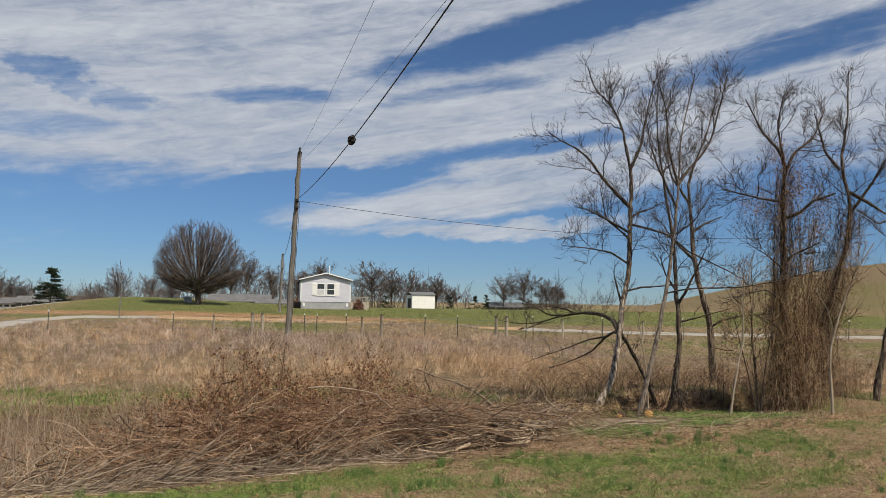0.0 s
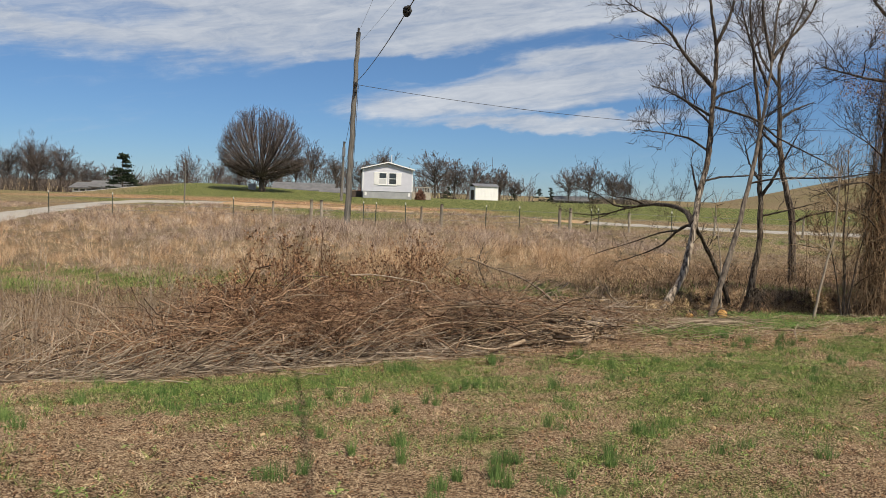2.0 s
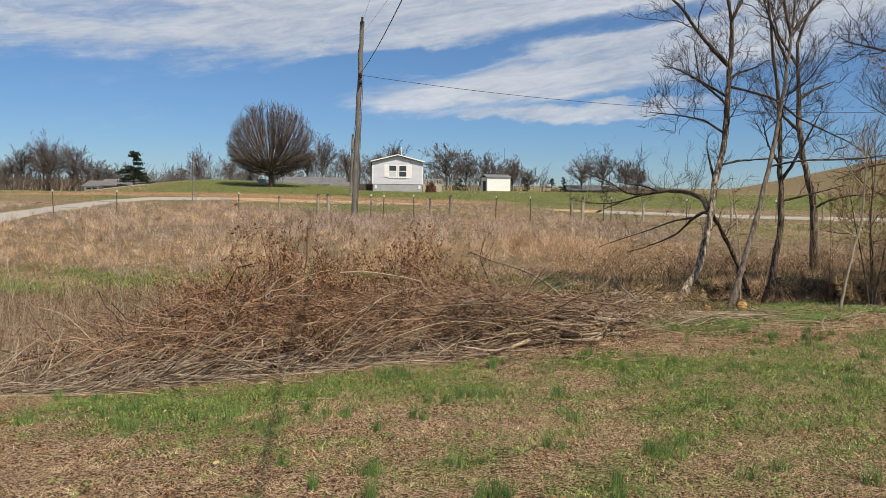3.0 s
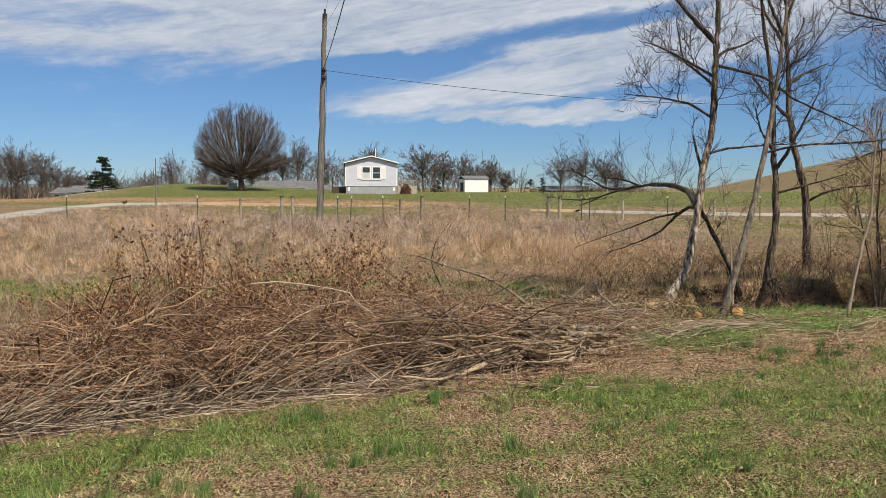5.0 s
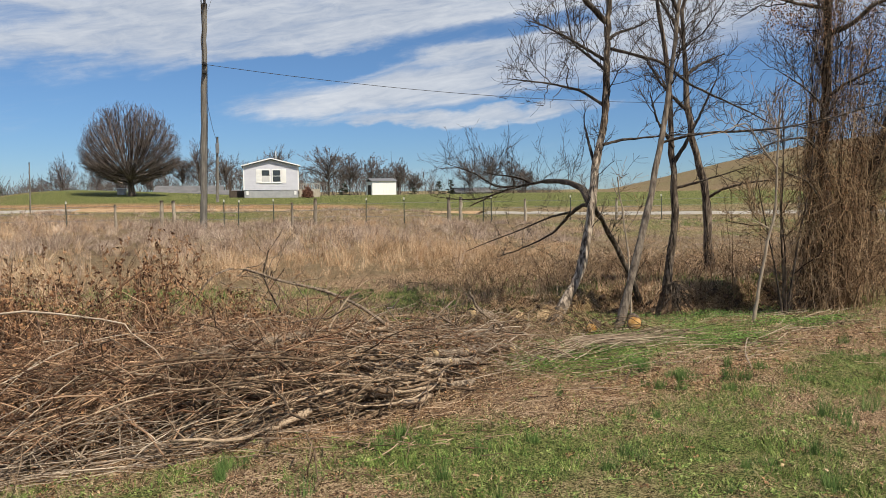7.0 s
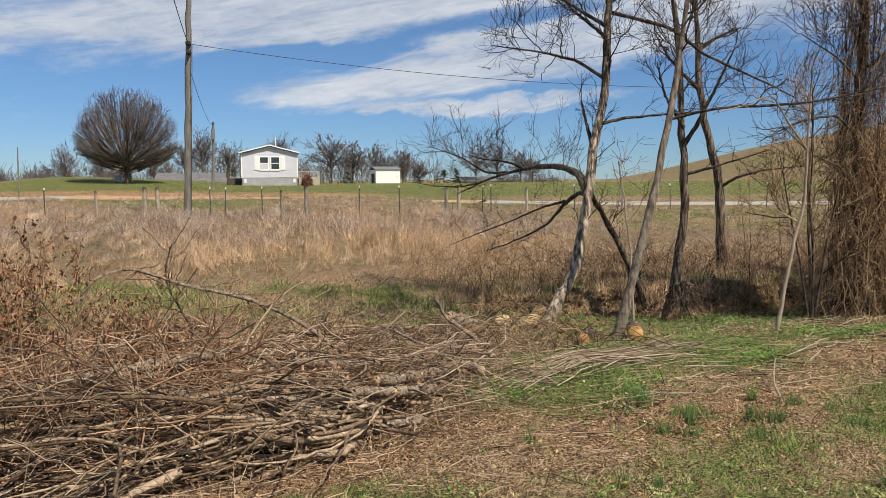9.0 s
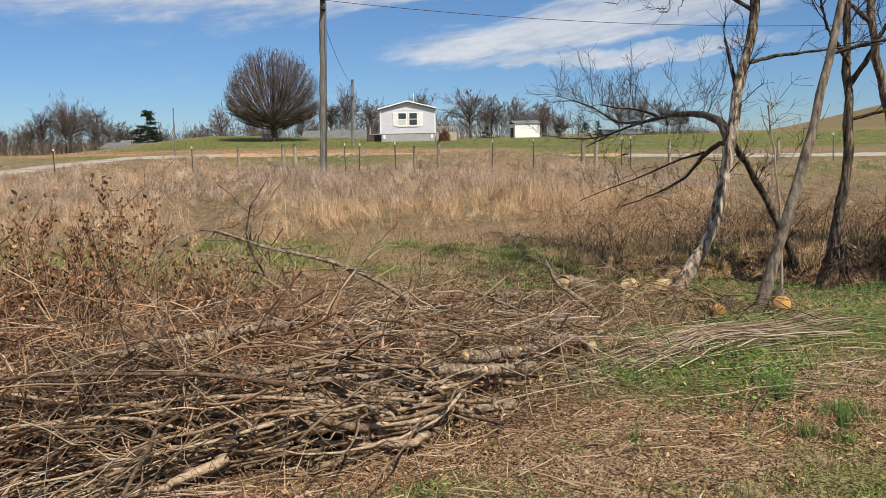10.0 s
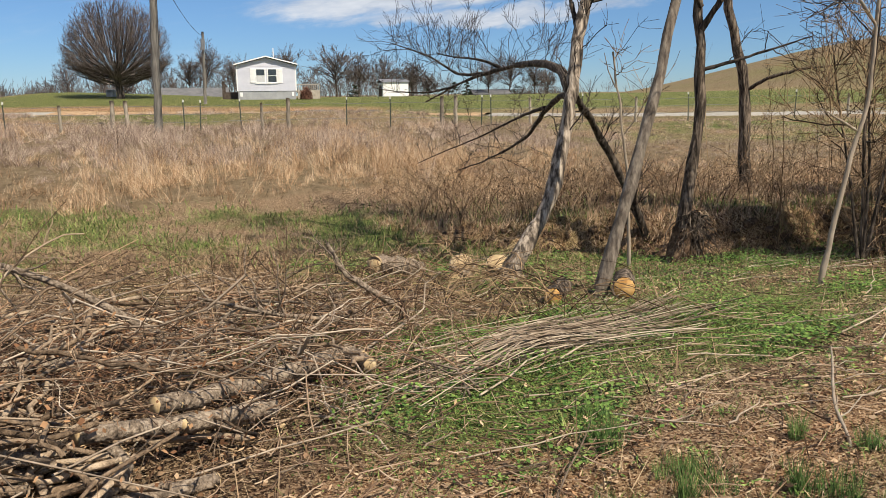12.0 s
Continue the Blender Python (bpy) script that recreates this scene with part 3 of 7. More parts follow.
def lawn_weeds(rng):
    """Flat rosettes of small weeds and scraps of dead leaf through the lawn."""
    cx, cy = scatter(7600, -6, 11, 3.9, 15.5, rng)
    keep = (cy < lawn_edge(cx)) & (cx > -0.62 * cy) & (cx < 0.7 * cy + 2.2)
    cx, cy = cx[keep], cy[keep]
    live = rng.random(len(cx)) < np.clip(0.15 + cover_of(cx, cy)[:, 0], 0, 0.85)
    for name, pick, mat, label, cat in (("lawn_weeds", live, GRASS_GREEN, "flat rosettes of small green weeds in the lawn", "weeds"), ("lawn_scraps", ~live, DRY_LEAF, "scraps of dead brown leaf in the lawn", "leaf litter")):
        n = 12
        i = np.repeat(np.flatnonzero(pick), n)
        m_ = len(i)
        a, r = rng.uniform(0, 6.28, m_), rng.uniform(0.008, 0.06, m_)
        x, y = cx[i] + r * np.cos(a), cy[i] + r * np.sin(a)
        c = np.stack([x, y, height(x, y) + rng.uniform(0.004, 0.035, m_)], 1)
        u = np.stack([np.cos(a), np.sin(a), rng.uniform(-0.3, 0.6, m_)], 1) * rng.uniform(0.007, 0.019, m_)[:, None]
        w = np.stack([-np.sin(a), np.cos(a), rng.uniform(-0.3, 0.3, m_)], 1) * rng.uniform(0.003, 0.008, m_)[:, None]
        V = np.stack([c - u, c - w, c + u, c + w], 1).reshape(-1, 3)
        stuff(name, [(V, (np.arange(m_) * 4)[:, None] + np.arange(4))], mat, label, cat)


lawn_weeds(np.random.default_rng(28))


def tufts(rng):
    """Clumps of dark green wild onion grass over the lawn."""
    cx, cy = scatter(430, -6.5, 12, 2.6, 15.5, rng)
    keep = (cy < lawn_edge(cx) - 0.1) & (wave(cx, cy, 0.7, 8) + rng.uniform(-0.7, 0.7, len(cx)) > -0.15)
    cx, cy = cx[keep], cy[keep]
    known = [(-0.1, 6.46), (0.31, 6.8), (0.11, 8.01), (0.72, 10.68), (0.86, 10.75), (1.28, 8.98), (-0.86, 5.67), (0.52, 5.85), (0.56, 5.66), (0.17, 5.63), (0.65, 6.15), (1.08, 7.07), (-1.0, 7.5), (1.45, 6.07), (1.93, 9.44), (2.37, 9.29), (1.64, 7.04), (0.82, 5.67)]
    known += [(0.74, 10.5), (2.07, 10.09), (2.39, 10.68), (2.78, 10.88), (3.11, 10.06), (3.32, 10.25), (3.83, 9.89), (4.37, 10.09), (4.1, 9.5), (4.77, 12.04), (5.57, 12.16), (5.02, 11.02), (4.87, 10.53)]
    known += [(4.28, 12.97), (4.92, 12.39), (4.63, 12.43), (4.32, 12.85), (4.37, 13.23), (5.37, 12.66), (5.05, 12.26), (4.53, 12.6)]
    known = np.array(known)
    known = np.concatenate([known, known + rng.normal(size=known.shape) * 0.06])
    cx, cy = np.r_[cx, known[:, 0]], np.r_[cy, known[:, 1]]
    hub = np.stack([rng.uniform(-4, 8.5, 26), rng.uniform(-2.6, -0.35, 26)], 1)
    hub[:, 1] += lawn_edge(hub[:, 0])
    near = np.repeat(hub, 4, 0) + rng.normal(size=(104, 2)) * [0.16, 0.10]
    cx, cy = np.r_[cx, near[:, 0]], np.r_[cy, near[:, 1]]
    loose = np.arange(len(cx)) >= 0
    loose[len(cx) - len(known) - len(near):len(cx) - len(near)] = False
    drop = loose & (cx > 3.0) & (cy > 11.2) & (rng.random(len(cx)) < 0.75)
    cx, cy = cx[~drop], cy[~drop]
    out = []
    for k, (a, b) in enumerate(zip(cx, cy)):
        n = int(rng.integers(40, 120))
        r = rng.uniform(0.02, 0.085)
        q, t = r * np.sqrt(rng.random(n)), rng.uniform(0, 6.28, n)
        hh = rng.uniform(0.07, 0.19) * rng.uniform(0.45, 1.1, n)
        out.append(blades(a + q * np.cos(t), b + q * np.sin(t) * 0.8, hh, np.full(n, 0.0042), rng.uniform(0.05, 0.55, n), rng, plain=True))
    stuff("grass_tufts", out, GRASS_TUFT, "dark green clumps of wild onion grass dotting the lawn", "grass")


tufts(np.random.default_rng(22))


def clover_patch(rng):
    """Low green weeds with small leaves by the cut canes."""
    x, y = scatter(200000, 2.2, 10, 12, 19.5, rng)
    c = cover_of(x, y)
    keep = (rng.random(len(x)) < c[:, 0] * 0.95) & (y > lawn_edge(x) - 0.3)
    x, y = x[keep], y[keep]
    n = len(x)
    z = height(x, y) + rng.uniform(0.0, 0.07, n) * np.clip(1 + 0.9 * wave(x, y, 3.0, 41), 0.3, 2.2)
    a, s = rng.uniform(0, 6.28, n), rng.uniform(0.006, 0.014, n) * (1 + 0.5 * wave(x, y, 2.0, 19))
    u = np.stack([np.cos(a), np.sin(a), rng.uniform(-0.5, 0.5, n)], 1) * s[:, None]
    v = np.stack([-np.sin(a), np.cos(a), rng.uniform(-0.5, 0.5, n)], 1) * s[:, None] * 0.8
    p = np.stack([x, y, z], 1)
    V = np.stack([p - u, p - v * 0.9, p + u, p + v * 0.9], 1).reshape(-1, 3)
    low = rng.random(n) < 0.35
    stuff("weed_blades", [blades(x[low], y[low], rng.uniform(0.03, 0.10, low.sum()), rng.uniform(0.003, 0.006, low.sum()), rng.uniform(0.2, 1.2, low.sum()), rng, plain=True)], GRASS_GREEN, "thin grass blades among low weeds", "grass")
    stuff("ground_weeds", [(V, (np.arange(n) * 4)[:, None] + np.arange(4))], CLOVER, "low bright green weeds between fallen canes", "weeds")
    x, y = scatter(34000, -14, 12, 18.5, 26.5, rng)
    c = cover_of(x, y)
    k = rng.random(len(x)) < c[:, 0]
    stuff("swale_grass", [blades(x[k], y[k], rng.uniform(0.06, 0.16, k.sum()), np.full(k.sum(), 0.012), rng.uniform(0.3, 1.2, k.sum()), rng)], GRASS_GREEN, "soft green grass along the wet swale", "grass")


clover_patch(np.random.default_rng(23))


def field_grass(rng):
    """Tall dead grass between the swale and the fence, in clumps: tan near, red-brown behind, greyer at the fence."""
    cx, cy = scatter(26000, -36, 30, 22.5, 53, rng)
    f = cover_of(cx, cy)[:, 1]
    lane = line_distance(cx, cy, ROAD)
    verge = (cy > 43) & (cx < 8 - (cy - 43) * 0.3)
    dens = np.maximum(np.sqrt(f) * np.clip(1.3 - (cy - 24) / 32, 0.4, 1), verge * 0.55) * (lane > 1.9) * np.clip(0.75 + 0.5 * wave(cx, cy, 0.5, 9) + 0.4 * wave(cx, cy, 1.4, 13), 0.08, 1) * np.where((cy > 43) & ~verge, 0.15, 1)
    k = rng.random(len(cx)) < dens
    cx, cy = cx[k], cy[k]
    band = np.exp(-(((cy - np.interp(cx, [-30, -3, 6, 15], [25, 26, 29.5, 30])) / 2.8) ** 2))
    tan = rng.random(len(cx)) < 0.14 + 0.85 * band + 0.45 * wave(cx, cy, 0.30, 10) + 0.25 * wave(cx, cy, 1.1, 16)
    h = rng.uniform(0.22, 0.85, len(cx)) * np.clip(0.85 + 0.55 * wave(cx, cy, 0.6, 12) + 0.35 * wave(cx, cy, 1.7, 20), 0.3, 1.7) * np.interp(cy, [24, 36, 40, 45, 48], [1.0, 1.0, 0.75, 0.5, 0.4]) * np.clip(1.05 - (cx - 3) / 12, 0.35, 1.05)
    a, bend = rng.uniform(0, 6.28, len(cx)), rng.uniform(0.0, 0.9, len(cx))
    for name, pick, mat, label in (("field_grass", tan, FIELD_TAN, "tall straw-tan dead meadow grass"), ("broomsedge", ~tan, FIELD_RED, "tall red-brown dead broomsedge stems")):
        n = 26
        i = np.repeat(np.flatnonzero(pick), n)
        m_ = len(i)
        x, y = cx[i] + rng.normal(size=m_) * 0.085, cy[i] + rng.normal(size=m_) * 0.085
        hh = np.maximum(h[i] * rng.uniform(0.45, 1.15, m_), 0.08)
        v, t = blades(x, y, hh, rng.uniform(0.004, 0.009, m_) * (1 + (y - 24) * 0.03), rng.uniform(0.1, 0.6, m_), rng, plain=True)
        v = v.reshape(m_, 3, 3)
        way = np.stack([np.cos(a[i]), np.sin(a[i])], 1) * (bend[i] * hh)[:, None]
        v[:, 2, :2] += way
        v[:, 2, 2] -= hh * bend[i] * 0.35
        stuff(name, [(v.reshape(-1, 3), t)], mat, label, "grass")
    # shorter growth on the verge, on the hill and by the creek
    x, y = scatter(52000, 3, 26, 19.8, 29, rng)
    k = (rng.random(len(x)) < np.clip(0.55 + 0.5 * wave(x, y, 0.8, 18), 0, 1)) & (line_distance(x, y, CREEK) > 0.9)
    stuff("creek_grass", [blades(x[k], y[k], rng.uniform(0.05, 0.26, k.sum()), np.full(k.sum(), 0.010), rng.uniform(0.4, 2.2, k.sum()), rng, plain=True)], FIELD_TAN, "matted tan dead grass on the creek bank", "grass")


field_grass(np.random.default_rng(24))


# ---- trees ----
def tube_part(name, path, r0, r1, mat, parent, rng, n=9, k=26, knot=0.07, label="", flare=0.0):
    """A tapered, slightly lumpy limb as one mesh."""
    p = resample(path, k)
    p[2:-2] += rng.normal(size=(k - 4, 3)) * min(r0 * 0.10, 0.012 * np.linalg.norm(p[-1] - p[0]))
    t = np.linspace(0, 1, k)
    r = (r0 * (1 - t) + r1 * t) * (1 + knot * rng.normal(size=k)) + flare * r0 * np.exp(-t * 14)
    v, q = tubes(p[None], r[None], n)
    v = v + np.repeat((rng.normal(size=(k * n)) * 0.05 * np.repeat(r, n))[:, None], 3, 1)
    caps = np.array([np.arange(n), (k - 1) * n + np.arange(n)[::-1]])
    me = mesh_of(name, v, [q, caps], True)
    mesh_part(name, me, mat, parent, label)
    return p, r


def hero_tree(label, stems, mat, rng, density=1.0, twig_mat=None, fine=1.0, sizes=(0.55, 1.35), lift=0.25, base_part="trunk", whips=()):
    """A bare tree: measured main stems, then limbs, branches and twigs grown from them."""
    root = empty("bare_tree", label, "tree", at=stems[0][0][0])
    paths, rads = [], []
    for n, (path, r0, r1) in enumerate(stems):
        p, r = tube_part(base_part if n == 0 else "limb", path, r0, r1, mat if n == 0 or mat is BARK_PALE else BARK_DARK if r0 > 0.06 else BARK_LIMB, root, rng, n=11 if n == 0 else 8, flare=0.35 if n == 0 else 0.0)
        start = 9 if n == 0 else 3
        s = resample(p[start:], 12)
        paths.append(s)
        rads.append(np.interp(np.linspace(0, 1, 12), np.linspace(0, 1, len(r[start:])), r[start:]))
    P, R = np.array(paths), np.array(rads)
    own = {n for n, _ in whips}
    full = [n for n in range(len(P)) if n not in own or n < 11]
    length = np.linalg.norm(np.diff(P[full], axis=1), axis=2).sum()
    c1 = int(length * 4.3 * density)
    low = stems[0][0][1][2] + 2.4 if stems[0][1] > 0.05 else None
    p1, r1 = grow(P[full], R[full], c1, sizes, (28, 70), lift, 8, rng, lo=0.1, tip=0.0045, bend=0.35, low=low, taper=0.78)
    p2, r2 = grow(p1, r1, int(c1 * 6.0), (0.22, 0.70), (24, 68), lift, 5, rng, lo=0.15, tip=0.0032, bend=0.35, low=low, taper=0.65)
    p3, r3 = grow(p2, r2, int(c1 * 26 * fine), (0.10, 0.34), (25, 70), lift * 0.8, 3, rng, lo=0.15, tip=0.0024)
    whip_stems, whip_twigs = [], []
    for n, count in whips:
        pw, rw = grow(P[n:n + 1], np.minimum(R[n:n + 1], 0.009), count, (0.35, 1.0), (55, 100), 0.75, 6, rng, lo=0.10, tip=0.0024, bend=0.7)
        pv, rv = grow(pw, rw, count * 9, (0.10, 0.42), (25, 65), 0.25, 4, rng, lo=0.25, tip=0.0022)
        whip_stems.append(tubes(pw, rw, 3))
        whip_twigs.append(tubes(pv, rv, 3))
    v, f = merge([tubes(p1, r1, 4), tubes(p2, r2, 3), *whip_stems])
    mesh_part("branchwork", mesh_of("branchwork", v, f, True), twig_mat or TWIG, root, "bare grey-brown branches", "stuff")
    v, f = merge([tubes(p3, r3, 3), *whip_twigs])
    mesh_part("twig_growth", mesh_of("twig_growth", v, f), twig_mat or TWIG, root, "fine leafless twigs", "stuff")
    return root


tree_rng = np.random.default_rng(31)
hero_tree("leaning pale-barked bare tree with an arching dead limb", [
    ([(4.58, 17.5, -0.65), (4.72, 17.6, -0.28), (5.04, 17.72, 0.15), (5.18, 17.84, 0.62), (5.32, 17.96, 1.19), (5.4, 18.08, 1.7), (5.46, 18.2, 2.02), (5.63, 18.32, 2.6)], 0.080, 0.062),
    ([(5.60, 18.30, 2.5), (5.63, 18.32, 2.6), (5.72, 18.44, 3.38), (5.75, 18.56, 3.84), (5.83, 18.68, 4.5), (5.84, 18.8, 5.4)], 0.064, 0.042),
    ([(5.84, 18.8, 5.31), (5.6, 18.7, 6.35), (5.32, 18.6, 6.84), (4.86, 18.5, 7.21), (4.68, 18.4, 7.7)], 0.042, 0.01),
    ([(5.84, 18.8, 5.31), (6.14, 18.93, 5.91), (6.31, 19.05, 6.64), (6.47, 19.18, 7.2), (6.62, 19.3, 7.7)], 0.042, 0.01),
    ([(5.79, 18.7, 4.38), (5.45, 18.63, 4.67), (5.06, 18.47, 5.02), (4.72, 18.3, 5.42), (4.37, 18.13, 5.65), (4.08, 17.97, 5.73), (3.6, 17.8, 5.95)], 0.05, 0.01),
    ([(5.76, 18.6, 3.73), (5.49, 18.65, 3.9), (5.11, 18.5, 4.07), (4.67, 18.35, 4.24), (4.31, 18.2, 4.3)], 0.032, 0.007),
    ([(5.74, 18.5, 3.54), (5.65, 18.95, 3.81), (5.34, 19.1, 4.08), (5.28, 19.25, 4.56), (5.26, 19.4, 4.92)], 0.03, 0.007),
    ([(5.70, 18.4, 2.95), (5.28, 18.53, 3.25), (4.68, 18.27, 3.32), (3.98, 18.0, 3.35)], 0.028, 0.006),
    ([(5.75, 18.6, 3.95), (6.2, 18.6, 3.85), (6.66, 18.4, 3.69), (6.99, 18.2, 3.32), (7.43, 18.0, 3.06), (7.87, 17.8, 2.81), (8.1, 17.6, 2.62)], 0.030, 0.009),
    ([(5.77, 18.6, 4.06), (6.04, 18.97, 4.25), (6.49, 19.13, 4.41), (6.81, 19.3, 4.6)], 0.035, 0.01),
    ([(5.62, 18.3, 2.33), (5.99, 18.5, 2.42), (6.45, 18.4, 2.46), (7.15, 18.2, 2.5)], 0.026, 0.008),
    ([(5.42, 18.2, 1.30), (5.40, 18.3, 1.42), (5.46, 19.1, 1.65), (5.42, 19.8, 1.74), (5.38, 20.6, 1.77), (5.14, 21.6, 1.74), (4.78, 22.3, 1.62), (4.45, 22.8, 1.46), (4.09, 23.2, 1.25)], 0.068, 0.012),
    ([(5.40, 18.3, 1.34), (5.36, 18.7, 1.34), (5.32, 19.6, 1.06), (5.30, 20.2, 0.81), (5.05, 20.9, 0.55), (4.80, 21.6, 0.34), (4.5, 22.0, 0.2)], 0.036, 0.007),
    ([(5.14, 21.6, 1.74), (4.95, 21.7, 1.84), (4.70, 21.8, 1.90), (4.45, 21.9, 1.92), (4.2, 22.0, 1.99)], 0.026, 0.007),
    ([(4.90, 22.1, 1.68), (4.70, 22.4, 1.66), (4.53, 22.6, 1.70), (4.2, 22.8, 1.95), (3.85, 23.0, 2.10), (3.52, 23.2, 2.22)], 0.028, 0.006),
    ([(5.30, 19.2, 1.20), (5.28, 20.5, 1.08), (5.0, 21.3, 0.86), (4.78, 22.0, 0.68), (4.3, 22.5, 0.45), (3.93, 22.8, 0.26)], 0.024, 0.006),
    ([(4.50, 22.75, 1.48), (4.1, 22.9, 1.40), (3.6, 23.0, 1.42), (3.2, 23.1, 1.50)], 0.018, 0.005),
    ([(7.0, 19.8, -1.1), (6.57, 19.38, -0.16), (6.19, 19.15, 0.47), (5.86, 18.93, 0.96), (5.40, 18.2, 1.38)], 0.055, 0.036),
    ([(5.46, 18.2, 1.96), (5.44, 18.5, 2.35), (5.36, 18.5, 2.67)], 0.035, 0.015),
], BARK, tree_rng, 1.0, whips=((11, 44), (12, 16), (13, 20), (14, 34), (15, 14), (16, 14), (7, 14), (5, 10)))
hero_tree("thin bleached dead snag between two leaning trees", [
    ([(6.12, 18.3, -0.65), (6.09, 18.3, 0.0), (6.05, 18.3, 0.60), (5.96, 18.3, 1.12), (5.98, 18.3, 1.30), (5.88, 18.3, 1.44), (5.90, 18.3, 1.60), (5.86, 18.3, 1.80)], 0.020, 0.010),
    ([(5.90, 18.3, 1.42), (5.80, 18.25, 1.60), (5.74, 18.2, 1.78)], 0.008, 0.003),
    ([(6.0, 18.3, 0.9), (6.12, 18.2, 1.1), (6.2, 18.1, 1.35)], 0.007, 0.003),
], BARK_PALE, np.random.default_rng(32), 0.4, VINE, 0.3, (0.15, 0.4))
hero_tree("slender leaning grey-barked bare tree above fallen canes", [
    ([(5.12, 16.2, -0.65), (5.22, 16.2, -0.27), (5.38, 16.3, 0.28), (5.57, 16.4, 0.86), (5.75, 16.5, 1.49), (5.89, 16.6, 2.02), (6.05, 16.7, 2.61), (6.17, 16.8, 3.37), (6.29, 16.9, 4.14), (6.39, 17.0, 4.68), (6.43, 17.1, 5.23), (6.49, 17.2, 5.83), (6.73, 17.3, 6.55), (6.88, 17.3, 7.3)], 0.058, 0.010),
    ([(6.38, 17.0, 4.64), (6.27, 17.05, 5.1), (6.14, 17.0, 5.55), (6.08, 16.9, 6.27), (5.8, 16.8, 7.13)], 0.035, 0.008),
    ([(6.38, 17.0, 4.7), (6.64, 17.23, 5.02), (7.04, 17.37, 5.41), (7.33, 17.5, 5.8), (7.62, 17.6, 6.76), (7.84, 17.7, 7.46)], 0.035, 0.008),
    ([(6.29, 16.9, 4.16), (6.04, 16.8, 4.59), (5.77, 16.6, 5.0), (5.54, 16.4, 5.41), (5.34, 16.2, 6.2)], 0.03, 0.007),
    ([(5.95, 16.65, 2.26), (6.14, 16.54, 2.31), (6.39, 16.28, 2.37), (7.31, 16.02, 2.4), (8.08, 15.76, 2.55), (8.93, 15.5, 2.83)], 0.019, 0.006),
], BARK_SMOOTH, tree_rng, 1.25)
hero_tree("dark upright bare tree rooted in the creek bank", [
    ([(6.76, 18.4, -0.75), (6.74, 18.4, -0.35), (6.79, 18.47, 0.07), (6.91, 18.53, 0.6), (6.99, 18.6, 1.26), (6.98, 18.67, 1.92), (6.93, 18.73, 2.44), (6.96, 18.8, 3.23), (6.83, 18.87, 4.28), (6.72, 18.93, 5.07), (6.62, 19.0, 5.86), (6.55, 19.0, 6.79), (6.63, 19.0, 7.51)], 0.074, 0.010),
    ([(6.97, 18.65, 2.05), (7.1, 18.53, 2.31), (7.33, 18.37, 2.89), (7.5, 18.2, 3.39)], 0.04, 0.01),
    ([(6.96, 18.65, 2.3), (6.6, 18.5, 2.75), (6.4, 18.3, 3.2)], 0.03, 0.008),
    ([(6.98, 18.65, 1.6), (7.5, 18.5, 1.75), (8.1, 18.3, 1.95)], 0.025, 0.006),
], BARK_DARK, tree_rng, 0.75)
hero_tree("ridged grey-brown bare tree beyond the creek", [
    ([(10.02, 23.8, -0.9), (10.02, 23.8, -0.47), (9.96, 23.8, 0.08), (9.97, 23.8, 0.76), (9.94, 23.8, 1.44), (9.73, 23.8, 2.11), (9.53, 23.8, 2.78), (9.36, 23.8, 3.45), (9.38, 23.8, 4.12), (9.29, 23.8, 4.94), (9.2, 23.8, 5.76), (9.38, 23.8, 6.42), (9.7, 23.8, 6.92), (10.06, 23.8, 8.24)], 0.118, 0.012),
    ([(9.38, 23.8, 3.45), (8.93, 23.6, 3.76), (8.54, 23.4, 4.06), (8.16, 23.2, 4.52)], 0.05, 0.01),
    ([(9.92, 23.8, 1.36), (10.18, 23.5, 1.59), (10.63, 23.2, 1.72), (11.4, 22.9, 1.8)], 0.04, 0.008),
    ([(9.37, 23.8, 4.28), (9.81, 24.0, 4.56), (10.49, 24.2, 4.85)], 0.05, 0.01),
    ([(9.25, 23.8, 5.2), (8.7, 23.8, 6.0), (8.4, 23.8, 7.2)], 0.045, 0.01),
], BARK_DARK, tree_rng, 1.0)
hero_tree("thin pale-barked sapling at the lawn's edge", [
    ([(7.09, 16.10, -0.67), (7.11, 16.10, -0.26), (7.18, 16.10, 0.14), (7.25, 16.10, 0.60), (7.32, 16.10, 0.98), (7.41, 16.10, 1.18), (7.41, 16.10, 1.50), (7.41, 16.10, 1.95), (7.43, 16.10, 2.32), (7.44, 16.10, 2.76)], 0.027, 0.010),
    ([(7.41, 16.10, 1.88), (7.15, 16.04, 2.16), (6.90, 15.98, 2.50), (6.56, 15.93, 2.37), (6.21, 15.87, 2.28)], 0.014, 0.005),
    ([(7.32, 16.10, 1.03), (7.08, 15.93, 1.12), (6.79, 15.75, 1.23)], 0.012, 0.004),
], BARK_PALE, tree_rng, 0.8, VINE, 0.5, (0.3, 0.8))
